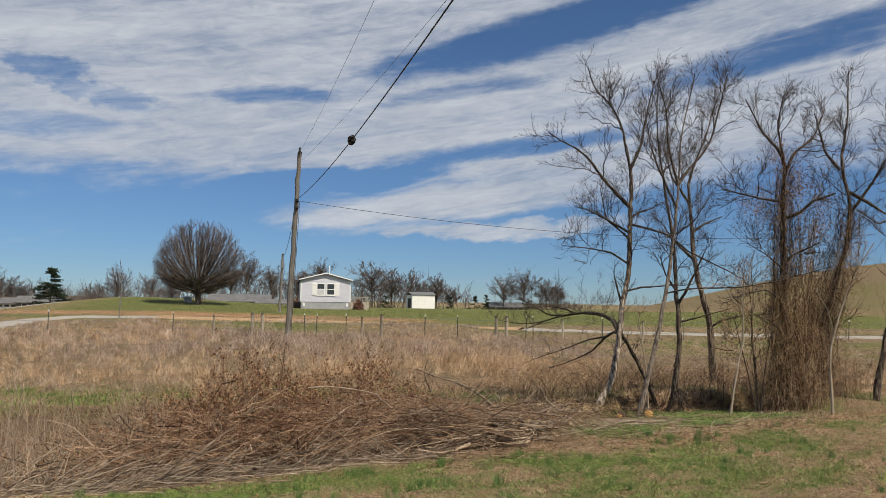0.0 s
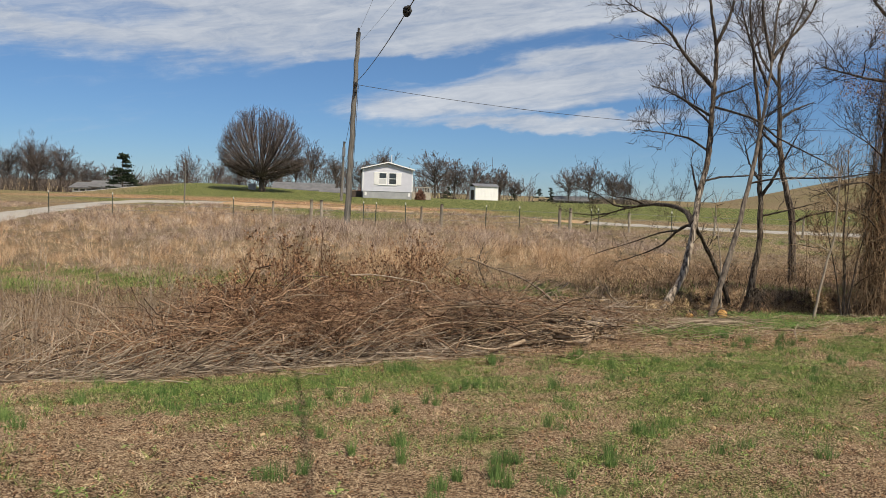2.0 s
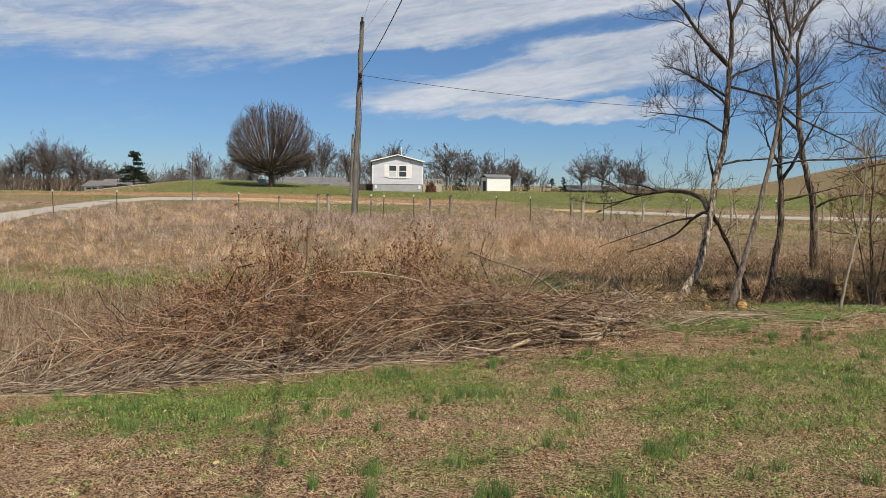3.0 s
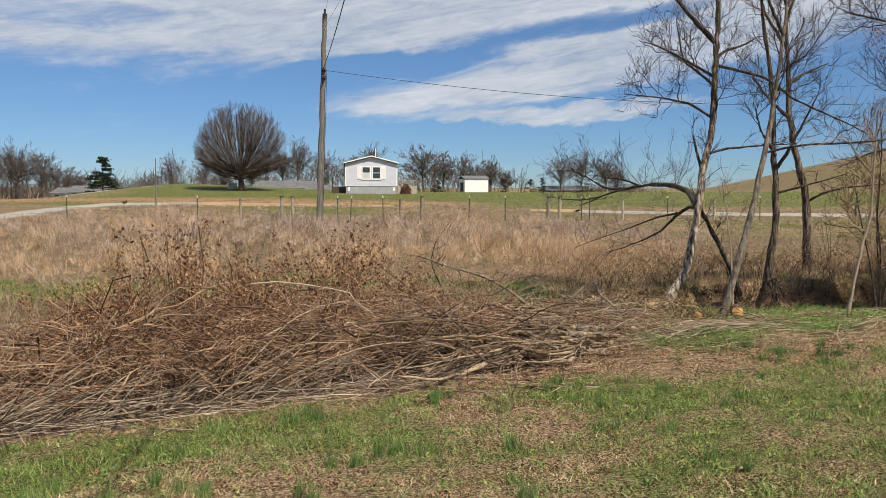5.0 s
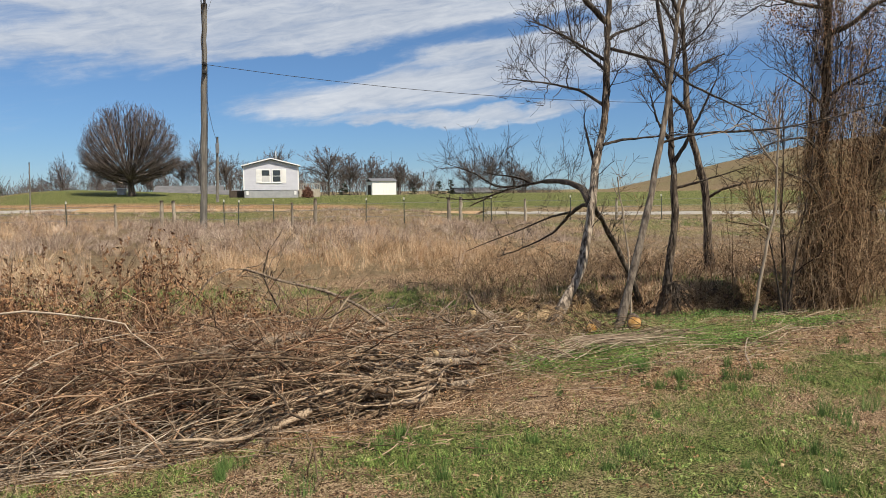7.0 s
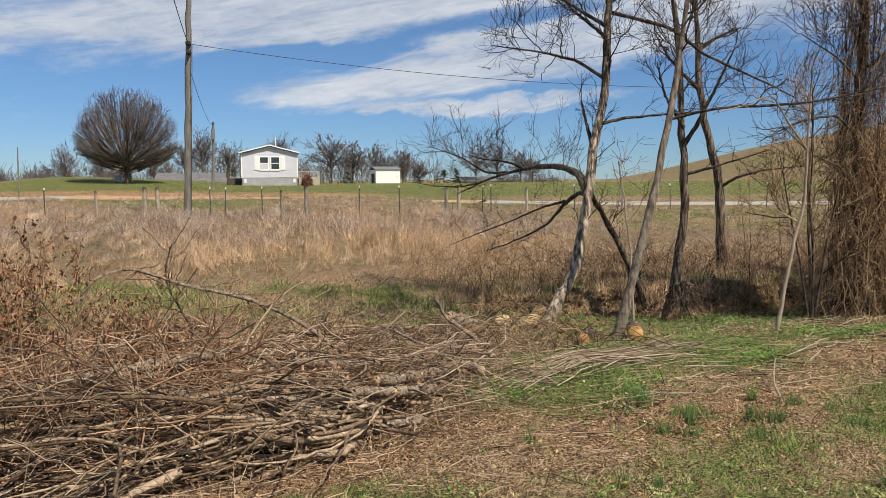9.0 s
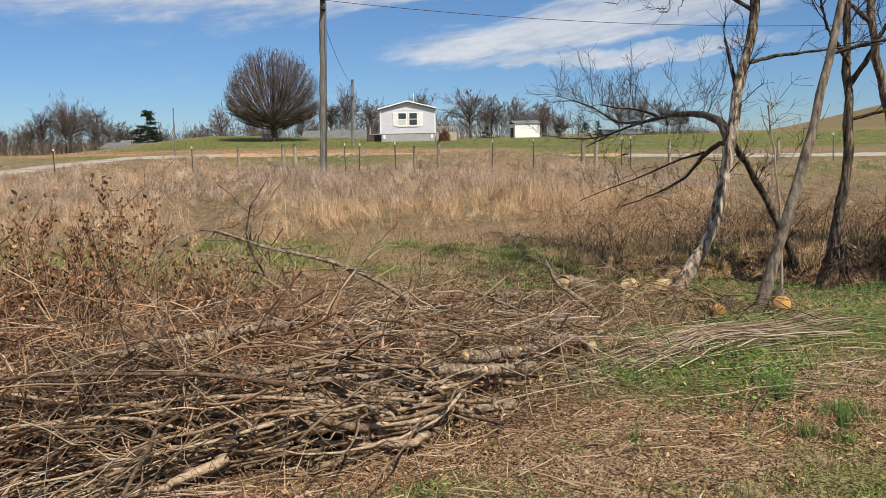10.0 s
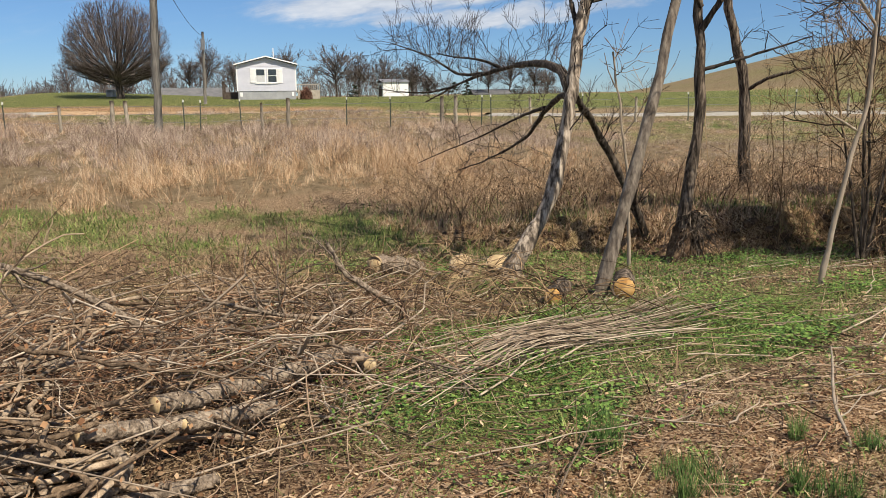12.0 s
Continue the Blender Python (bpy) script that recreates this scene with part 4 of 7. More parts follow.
hero_tree("tall bare tree overgrown with dead brown vines", [
    ([(9.43, 18.0, -0.7), (9.43, 18.0, -0.23), (9.34, 18.0, 0.81), (9.24, 18.0, 1.83), (9.29, 18.0, 3.1), (9.3, 18.0, 4.1), (9.28, 18.0, 4.85), (9.36, 18.0, 5.35)], 0.105, 0.055),
    ([(9.38, 18.0, 5.25), (9.22, 18.0, 5.73), (8.81, 18.0, 6.13), (8.39, 18.0, 6.95)], 0.045, 0.01),
    ([(9.38, 18.0, 5.25), (9.61, 18.1, 5.68), (10.19, 18.2, 6.13), (10.52, 18.3, 6.85)], 0.045, 0.01),
    ([(9.36, 18.0, 5.3), (9.12, 17.9, 6.28), (9.22, 17.8, 7.01)], 0.035, 0.01),
    ([(9.3, 18.0, 4.1), (9.59, 17.83, 4.21), (9.85, 17.67, 4.5), (10.3, 17.5, 4.66)], 0.05, 0.014),
    ([(9.28, 18.0, 3.03), (9.47, 17.75, 3.27), (9.9, 17.5, 3.5)], 0.04, 0.01),
    ([(9.27, 18.0, 2.1), (8.7, 17.6, 2.4), (8.0, 17.3, 2.3), (7.4, 17.1, 2.05)], 0.026, 0.006),
    ([(9.3, 18.0, 1.3), (8.7, 17.5, 1.7), (8.1, 17.2, 1.85), (7.6, 17.0, 2.2)], 0.02, 0.005),
    ([(9.27, 18.0, 2.9), (8.8, 17.8, 3.2), (8.2, 17.7, 3.5)], 0.022, 0.005),
    ([(9.26, 18.0, 4.5), (8.7, 17.9, 4.55), (8.1, 17.8, 4.65), (7.6, 17.6, 4.7)], 0.035, 0.008),
], BARK_DARK, tree_rng, 1.4)
hero_tree("crooked bare tree with a vine-wrapped trunk", [
    ([(10.98, 19.6, -0.9), (10.98, 19.6, -0.31), (10.97, 19.62, 1.2), (11.38, 19.64, 2.36), (11.83, 19.67, 3.54), (12.0, 19.69, 4.51), (11.89, 19.71, 5.33), (11.68, 19.73, 5.69), (11.94, 19.76, 6.51), (12.02, 19.78, 7.44), (12.05, 19.8, 8.27)], 0.105, 0.012),
    ([(11.95, 19.7, 5.03), (12.23, 19.45, 4.78), (12.63, 19.2, 4.4), (13.3, 19, 4.2)], 0.05, 0.014),
    ([(11.7, 19.7, 5.62), (11.27, 19.6, 6.04), (10.93, 19.5, 7.05)], 0.045, 0.01),
    ([(12.0, 19.7, 4.5), (12.6, 19.7, 5.3), (13.2, 19.6, 6.4)], 0.05, 0.012),
], BARK_DARK, tree_rng, 1.5)
hero_tree("leaning bare tree at the end of the thicket", [
    ([(11.47, 18.0, -0.7), (11.47, 18.0, -0.04), (11.65, 18.0, 0.75), (11.88, 18.0, 1.82), (12.15, 18.0, 3.98), (12.11, 18.0, 5.35), (11.93, 18.0, 6.72)], 0.08, 0.012),
    ([(12.1, 18.0, 3.5), (12.7, 17.8, 4.4), (13.0, 17.6, 5.6)], 0.04, 0.01),
    ([(12.14, 18.0, 4.2), (11.5, 17.8, 4.0), (10.8, 17.5, 4.3)], 0.03, 0.008),
], BARK_DARK, tree_rng, 1.1)
hero_tree("thin curving pale sapling beside the thicket", [
    ([(9.14, 15.8, -0.4), (9.14, 15.8, 0.02), (9.1, 15.8, 0.73), (9.12, 15.8, 1.18), (9.27, 15.8, 1.69), (9.49, 15.8, 2.3), (9.78, 15.8, 2.89), (10.1, 15.8, 3.37)], 0.03, 0.008),
    ([(9.2, 15.8, 1.5), (9.0, 15.7, 2.0), (8.7, 15.6, 2.4)], 0.012, 0.004),
], BARK_PALE, tree_rng, 0.8, VINE, 0.5, (0.3, 0.8))

hero_tree("twiggy multi-stemmed bare shrub at the edge of the thicket", [
    ([(8.42, 17.6, -0.6), (8.42, 17.6, -0.2), (8.36, 17.6, 0.6), (8.28, 17.55, 1.4), (8.3, 17.5, 2.2), (8.22, 17.45, 3.0)], 0.026, 0.007),
    ([(8.5, 17.65, -0.4), (8.62, 17.6, 0.7), (8.78, 17.6, 1.5), (8.86, 17.6, 2.4)], 0.02, 0.006),
    ([(8.38, 17.6, -0.4), (8.15, 17.5, 0.5), (7.9, 17.4, 1.3), (7.72, 17.3, 1.9)], 0.018, 0.005),
    ([(8.44, 17.6, -0.4), (8.3, 17.4, 0.6), (8.1, 17.2, 1.2), (8.02, 17.0, 2.0), (7.9, 16.9, 2.5)], 0.017, 0.005),
], BARK_DARK, tree_rng, 1.1, VINE, 0.6, (0.3, 0.75), 0.2)


def vine_column(root, trunk, reach, top, n, twigs, leaves, rng):
    """Vines winding up one trunk, with their curling side shoots and dead leaves."""
    k = 18
    trunk = np.array(trunk, float)
    s = np.linspace(0, 1, k)
    z0 = g(trunk[0, 0], trunk[0, 1]) - 0.05
    h = (top - z0) * np.minimum(rng.uniform(0.35, 1.25, n), 1.0)
    z = z0 + h[:, None] * s[None]
    cx, cy = np.interp(z, trunk[:, 2], trunk[:, 0]), np.interp(z, trunk[:, 2], trunk[:, 1])
    ang = rng.uniform(0, 6.28, n)[:, None] + np.cumsum(rng.normal(size=(n, k)) * 0.34, 1)
    far = reach * (0.28 + 0.72 * np.sqrt(rng.random(n)))[:, None] * np.interp(z - z0, [0, 0.7, 2.0, top - z0], [1.25, 0.95, 0.85, 0.55]) + np.cumsum(rng.normal(size=(n, k)) * 0.025, 1)
    p = np.stack([cx + far * np.cos(ang), cy + far * np.sin(ang), z + rng.normal(size=(n, k)) * 0.03], -1)
    r = rng.uniform(0.004, 0.012, n)[:, None] * (1 - 0.5 * s[None])
    p2, r2 = grow(p, r, twigs, (0.10, 0.50), (45, 140), -0.15, 5, rng, lo=0.02, tip=0.0022, thick=0.6, bend=1.3)
    v, f = merge([tubes(p, r, 4), tubes(p2, r2, 3)])
    mesh_part("vines", mesh_of("vines", v, f), VINE, root, "tangled brown vine stems", "stuff")
    i = rng.integers(0, len(p2), leaves)
    c = p2[i, rng.integers(0, 5, leaves)] + rng.normal(size=(leaves, 3)) * 0.02
    mesh_part("dead_leaves", leaf_mesh(c, (0.010, 0.024), (0.006, 0.015), rng), DRY_LEAF, root, "small curled brown leaves", "stuff")


def leaf_mesh(c, long, wide, rng):
    n = len(c)
    a, b = unit(rng.normal(size=(n, 3))) * rng.uniform(*long, n)[:, None], unit(rng.normal(size=(n, 3))) * rng.uniform(*wide, n)[:, None]
    return mesh_of("dead_leaves", np.stack([c - a, c - b, c + a, c + b], 1).reshape(-1, 3), [(np.arange(n) * 4)[:, None] + np.arange(4)])


def skirt(root, cx, cy, rx, ry, n, h, mat, rng, label, twigs=3):
    """A mound of arching canes and brambles at the foot of the vines."""
    k, s = 9, np.linspace(0, 1, 9)
    q, t = np.sqrt(rng.random(n)), rng.uniform(0, 6.28, n)
    x, y = cx + rx * q * np.cos(t), cy + ry * q * np.sin(t)
    L, a = h * rng.uniform(0.35, 1.1, n) * (1.15 - 0.6 * q), rng.uniform(0, 6.28, n)
    out = L * rng.uniform(0.1, 0.75, n)
    p = np.zeros((n, k, 3))
    p[..., 0] = x[:, None] + (np.cos(a) * out)[:, None] * s**1.5
    p[..., 1] = y[:, None] + (np.sin(a) * out)[:, None] * s**1.5
    p[..., 2] = height(x, y)[:, None] - 0.04 + L[:, None] * (1.35 * s - 0.75 * rng.random((n, 1)) * s**2.4)
    p[:, 1:] += np.cumsum(rng.normal(size=(n, k - 1, 3)) * 0.030, 1)
    p[..., 2] = np.maximum(p[..., 2], height(p[..., 0], p[..., 1]) - 0.04)
    r = rng.uniform(0.0030, 0.0085, n)[:, None] * (1 - 0.6 * s[None])
    p2, r2 = grow(p, r, n * twigs, (0.10, 0.45), (30, 110), 0.0, 4, rng, lo=0.1, tip=0.0020, bend=0.8)
    v, f = merge([tubes(p, r, 4), tubes(p2, r2, 3)])
    mesh_part("cane_growth", mesh_of("cane_growth", v, f), mat, root, label, "stuff")


def thicket(rng):
    """Vines hung over the two wrapped trees, and the saplings and canes between them."""
    root = empty("vine_thicket", "dense curtain of dead brown vines and canes", "thicket", at=(9.6, 18.4, g(9.6, 18.4)))
    vine_column(root, [(9.43, 18.0, -0.7), (9.34, 18.0, 0.81), (9.24, 18.0, 1.83), (9.3, 18.0, 4.1), (9.36, 18.0, 5.4)], 0.46, 5.3, 95, 2300, 8500, rng)
    vine_column(root, [(10.98, 19.6, -0.9), (10.97, 19.62, 1.2), (11.38, 19.64, 2.36), (11.83, 19.67, 3.54), (12.0, 19.69, 4.6)], 0.48, 4.7, 95, 2300, 7500, rng)
    vine_column(root, [(10.15, 18.5, -0.7), (10.1, 18.5, 1.4), (10.2, 18.5, 3.2), (10.3, 18.5, 4.4)], 0.34, 4.2, 48, 1000, 2200, rng)
    skirt(root, 9.5, 17.9, 0.85, 0.6, 300, 1.5, CANE_TAN, rng, "bleached arching canes")
    skirt(root, 11.0, 19.1, 0.7, 0.6, 200, 1.45, CANE_TAN, rng, "bleached arching canes")
    skirt(root, 8.75, 17.8, 0.30, 0.3, 26, 0.9, TWIG, rng, "dark tangled brambles", 4)
    # dark clumps of leaves high in the two crowns
    clump = np.array([(9.12, 18.0, 5.6), (9.45, 18.0, 5.3), (9.75, 18.0, 4.9), (8.5, 18.0, 4.4), (8.9, 18.1, 4.3), (10.7, 18.9, 4.6), (9.35, 18.1, 4.4), (10.75, 19.0, 4.0)])
    top = clump[rng.integers(0, 8, 6500)] + rng.normal(size=(6500, 3)) * [0.17, 0.15, 0.24]
    mesh_part("dead_leaves", leaf_mesh(top, (0.010, 0.024), (0.006, 0.016), rng), DRY_LEAF, root, "small curled brown leaves", "stuff")


CANE_TAN = material("cane_tan", [(0.15, (0.046, 0.028, 0.017)), (0.5, (0.230, 0.146, 0.084)), (0.85, (0.50, 0.37, 0.24))], noise_scale=3, island=0.8, bump=0)
thicket(np.random.default_rng(33))


def thin_saplings(rng):
    """Whips and canes standing along the creek and the edge of the brush."""
    n = 210
    x = np.r_[rng.uniform(8.2, 13, 60), rng.uniform(3.5, 9, 70), rng.uniform(-6, 4, 80)]
    y = np.r_[rng.uniform(17.2, 23, 60), rng.uniform(19.5, 24, 70), rng.uniform(14, 19, 80)]
    h = np.r_[rng.uniform(0.6, 2.4, 60), rng.uniform(0.25, 0.7, 70), rng.uniform(0.3, 0.8, 80)]
    k = 8
    s = np.linspace(0, 1, k)
    p = np.zeros((n, k, 3))
    lean = rng.normal(size=(n, 2)) * 0.16
    p[..., :2] = np.stack([x, y], 1)[:, None] + (lean * h[:, None])[:, None] * (s**1.3)[None, :, None] + np.cumsum(rng.normal(size=(n, k, 2)) * 0.012, 1)
    p[..., 2] = height(x, y)[:, None] - 0.05 + h[:, None] * s[None]
    r = (0.002 + 0.003 * h)[:, None] * (1 - 0.75 * s[None])
    p2, r2 = grow(p, r, 1500, (0.15, 0.6), (25, 60), 0.3, 4, rng, lo=0.3, tip=0.0018)
    stuff("creekside_saplings", [tubes(p, r, 4), tubes(p2, r2, 3)], VINE, "thin bare saplings and canes along the creek", "saplings")
    # low bramble mats by the creek bank
    n = 1400
    x, y = np.r_[rng.uniform(2.5, 14, 300), rng.uniform(-7, 3, 600), rng.uniform(2.6, 4.9, 350), rng.uniform(4.5, 11, 150)], np.r_[rng.uniform(23, 27, 300), rng.uniform(14, 19.5, 600), rng.uniform(15.0, 18.4, 350), rng.uniform(20.2, 22.5, 150)]
    k, s = 6, np.linspace(0, 1, 6)
    a, L, hh = rng.uniform(0, 6.28, n), rng.uniform(0.4, 1.2, n), rng.uniform(0.08, 0.40, n)
    p = np.zeros((n, k, 3))
    p[..., 0] = x[:, None] + (np.cos(a) * L)[:, None] * s
    p[..., 1] = y[:, None] + (np.sin(a) * L)[:, None] * s
    p[..., 2] = height(x, y)[:, None] + hh[:, None] * np.sin(np.pi * (0.1 + 0.8 * s))[None]
    p += rng.normal(size=p.shape) * 0.02
    stuff("bramble_mat", [tubes(p, np.full((n, k), 0.0030) * rng.uniform(0.7, 1.6, n)[:, None], 3)], VINE, "low arching dead brambles on the creek bank", "brambles")


thin_saplings(np.random.default_rng(34))


def log_tangle(rng):
    """Broken brambles and sticks strewn round the bent log and the stumps."""
    n, k = 360, 7
    s = np.linspace(0, 1, k)
    x, y = rng.uniform(2.0, 3.9, n), rng.uniform(13.3, 16.8, n)
    a, L, hh = rng.uniform(0, 6.28, n), rng.uniform(0.25, 1.1, n), rng.uniform(0.03, 0.30, n)
    p = np.zeros((n, k, 3))
    p[..., 0] = x[:, None] + (np.cos(a) * L)[:, None] * (s - 0.5)
    p[..., 1] = y[:, None] + (np.sin(a) * L)[:, None] * (s - 0.5)
    p[..., 2] = height(x, y)[:, None] + 0.01 + hh[:, None] * np.sin(np.pi * (0.1 + 0.75 * s))[None] * rng.uniform(0.4, 1.2, n)[:, None]
    p[:, 1:] += np.cumsum(rng.normal(size=(n, k - 1, 3)) * 0.014, 1)
    p[..., 2] = np.maximum(p[..., 2], height(p[..., 0], p[..., 1]) + 0.008)
    r = rng.uniform(0.0018, 0.0048, n)[:, None] * (1 - 0.5 * s[None])
    pb, rb = grow(p, r, 700, (0.06, 0.3), (25, 70), 0.1, 3, rng, lo=0.1, tip=0.0014)
    stuff("log_brambles", [tubes(p, r, 4), tubes(pb, rb, 3)], REDTWIG, "broken red-brown brambles strewn round the logs", "brambles")


def arching_clump(x, y, h, rng):
    """A fountain of bleached dead stems by the creek."""
    z = g(x, y)
    n, s = 42, np.linspace(0, 1, 8)
    a, L = rng.uniform(0, 6.28, n), h * rng.uniform(0.5, 1.1, n)
    p = np.zeros((n, 8, 3))
    p[..., 0] = x + (rng.normal(size=n) * 0.08)[:, None] + (np.cos(a) * L * 0.8)[:, None] * s**1.5
    p[..., 1] = y + (rng.normal(size=n) * 0.08)[:, None] + (np.sin(a) * L * 0.8)[:, None] * s**1.5
    p[..., 2] = z - 0.02 + L[:, None] * (1.6 * s - 1.15 * s**2.2)
    p[:, 1:] += np.cumsum(rng.normal(size=(n, 7, 3)) * 0.008, 1)
    v, f = tubes(p, rng.uniform(0.002, 0.0045, n)[:, None] * (1 - 0.6 * s[None]), 4)
    me = mesh_of("dead_weed_clump", v, [f], True)
    me.materials.append(FIELD_TAN)
    tagged(new("dead_weed_clump", me), "arching clump of bleached dead weed stems by the creek", "weed", "dead weed clumps")


log_tangle(np.random.default_rng(36))
clump_rng = np.random.default_rng(35)
for x, y, h in ((9.3, 25.8, 0.8), (7.8, 25.1, 0.65), (7.3, 26.7, 0.7), (8.5, 26.6, 0.6), (6.2, 24.6, 0.55), (5.2, 19.8, 0.45), (4.2, 20.6, 0.45), (10.4, 24.4, 0.6), (5.4, 25.6, 0.6)):
    arching_clump(x, y, h, clump_rng)


# ---- brush pile, logs and stumps ----
CUT = material("cut_wood", [(0.3, (0.36, 0.25, 0.125)), (0.5, (0.50, 0.37, 0.21)), (0.7, (0.64, 0.50, 0.31))], noise_scale=14, bump=0.2, rough=0.8)
CUT_ORANGE = material("cut_wood_orange", [(0.3, (0.32, 0.155, 0.045)), (0.5, (0.48, 0.275, 0.095)), (0.7, (0.60, 0.40, 0.17))], noise_scale=14, bump=0.2, rough=0.8)
STICK = material("stick", [(0.15, (0.045, 0.029, 0.019)), (0.5, (0.215, 0.148, 0.097)), (0.9, (0.46, 0.36, 0.26))], noise_scale=5, island=0.6, bump=0)
BRAMBLE = material("bramble", [(0.15, (0.030, 0.016, 0.010)), (0.5, (0.205, 0.112, 0.066)), (0.85, (0.50, 0.34, 0.22))], noise_scale=5, island=0.7, bump=0)
CANE = material("cane", [(0.15, (0.085, 0.064, 0.048)), (0.5, (0.29, 0.228, 0.172)), (0.85, (0.56, 0.47, 0.37))], noise_scale=5, island=0.6, bump=0)
CANE_SOLID = material("cane_solid", [(0.15, (0.065, 0.045, 0.031)), (0.5, (0.25, 0.19, 0.138)), (0.9, (0.47, 0.39, 0.30))], noise_scale=5, per_object=0.8, bump=0)
CANE_SOLID.node_tree.nodes["Principled BSDF"].inputs["Roughness"].default_value = 0.95
STICK_SOLID = material("stick_solid", [(0.2, (0.045, 0.029, 0.018)), (0.5, (0.230, 0.162, 0.107)), (0.85, (0.50, 0.39, 0.28))], (1, 1, 1), 24, 9, 0.92, 0.8, 60, per_object=0.45)
LOG_BARK = material("log_bark", [(0.38, (0.085, 0.064, 0.047)), (0.5, (0.21, 0.163, 0.122)), (0.62, (0.37, 0.30, 0.23))], (1, 1, 1), 34, 9, 0.92, 1.0, 40)


def sawn_face(q, d, rr, cut, parent):
    """A slightly domed pale disc across a cut end."""
    d = np.asarray(d, float) / np.linalg.norm(d)
    u = unit(np.cross(d, [0.2, 0.1, 1.0]))
    w = np.cross(d, u)
    a = np.arange(14) * 2 * np.pi / 14
    ring = (np.cos(a)[:, None] * u + np.sin(a)[:, None] * w) * rr * 0.98
    V = np.concatenate([q - d * 0.01 + ring, q + d * 0.004 + ring * 0.94, [q + d * 0.006]])
    i = np.arange(14)
    j = (i + 1) % 14
    me = mesh_of("sawn_face", V, [np.stack([i, j, 14 + j, 14 + i], 1), np.stack([14 + i, 14 + j, np.full(14, 28)], 1)])
    mesh_part("sawn_face", me, cut or CUT, parent, "pale freshly sawn wood")


def log(path, r0, r1, rng, label, cut=None, mat=None, name="cut_log", stubs=0):
    """A felled log: rough bark, a sawn face at each end and the stubs of cut side limbs."""
    root = empty(name, label, "log", at=path[0])
    p, r = tube_part("bark", path, r0, r1, mat or LOG_BARK, root, rng, n=12, k=16, knot=0.04)
    ends = np.asarray(path, float)
    sawn_face(p[0], ends[0] - ends[1], r[0], cut, root)
    sawn_face(p[-1], ends[-1] - ends[-2], r[-1], cut, root)
    for n in range(stubs):
        i = int((n + 0.6) * 14 / stubs)
        way = unit(p[i] - p[i + 1]) * 0.8 + np.array([rng.uniform(-0.4, 0.2), -0.6, rng.uniform(0.1, 0.6)])
        way = way / np.linalg.norm(way)
        rr = r[i] * rng.uniform(0.42, 0.62)
        tip = p[i] + way * (r[i] + rng.uniform(0.03, 0.07))
        tube_part("branch_stub", [p[i], (p[i] + tip) / 2, tip], rr * 1.15, rr, mat or LOG_BARK, root, rng, n=9, k=6, knot=0.02)
        sawn_face(tip, way, rr, cut, root)
    return root


def pile_top(x, y):
    """Height of the brush over the ground."""
    e = lawn_edge(x)
    back = 1 - step(y, e + 2.2, e + 4.2)
    front = step(y, e - 0.05, e + 0.7)
    along = step(x, -9, -6) * (1 - step(x, 2.6, 3.8))
    h = np.interp(x, [-9, -4, -2.2, -0.6, 0.5, 2.0, 2.8, 3.6], [0.25, 0.40, 0.66, 0.62, 0.50, 0.42, 0.32, 0.1])
    return h * back * front * along


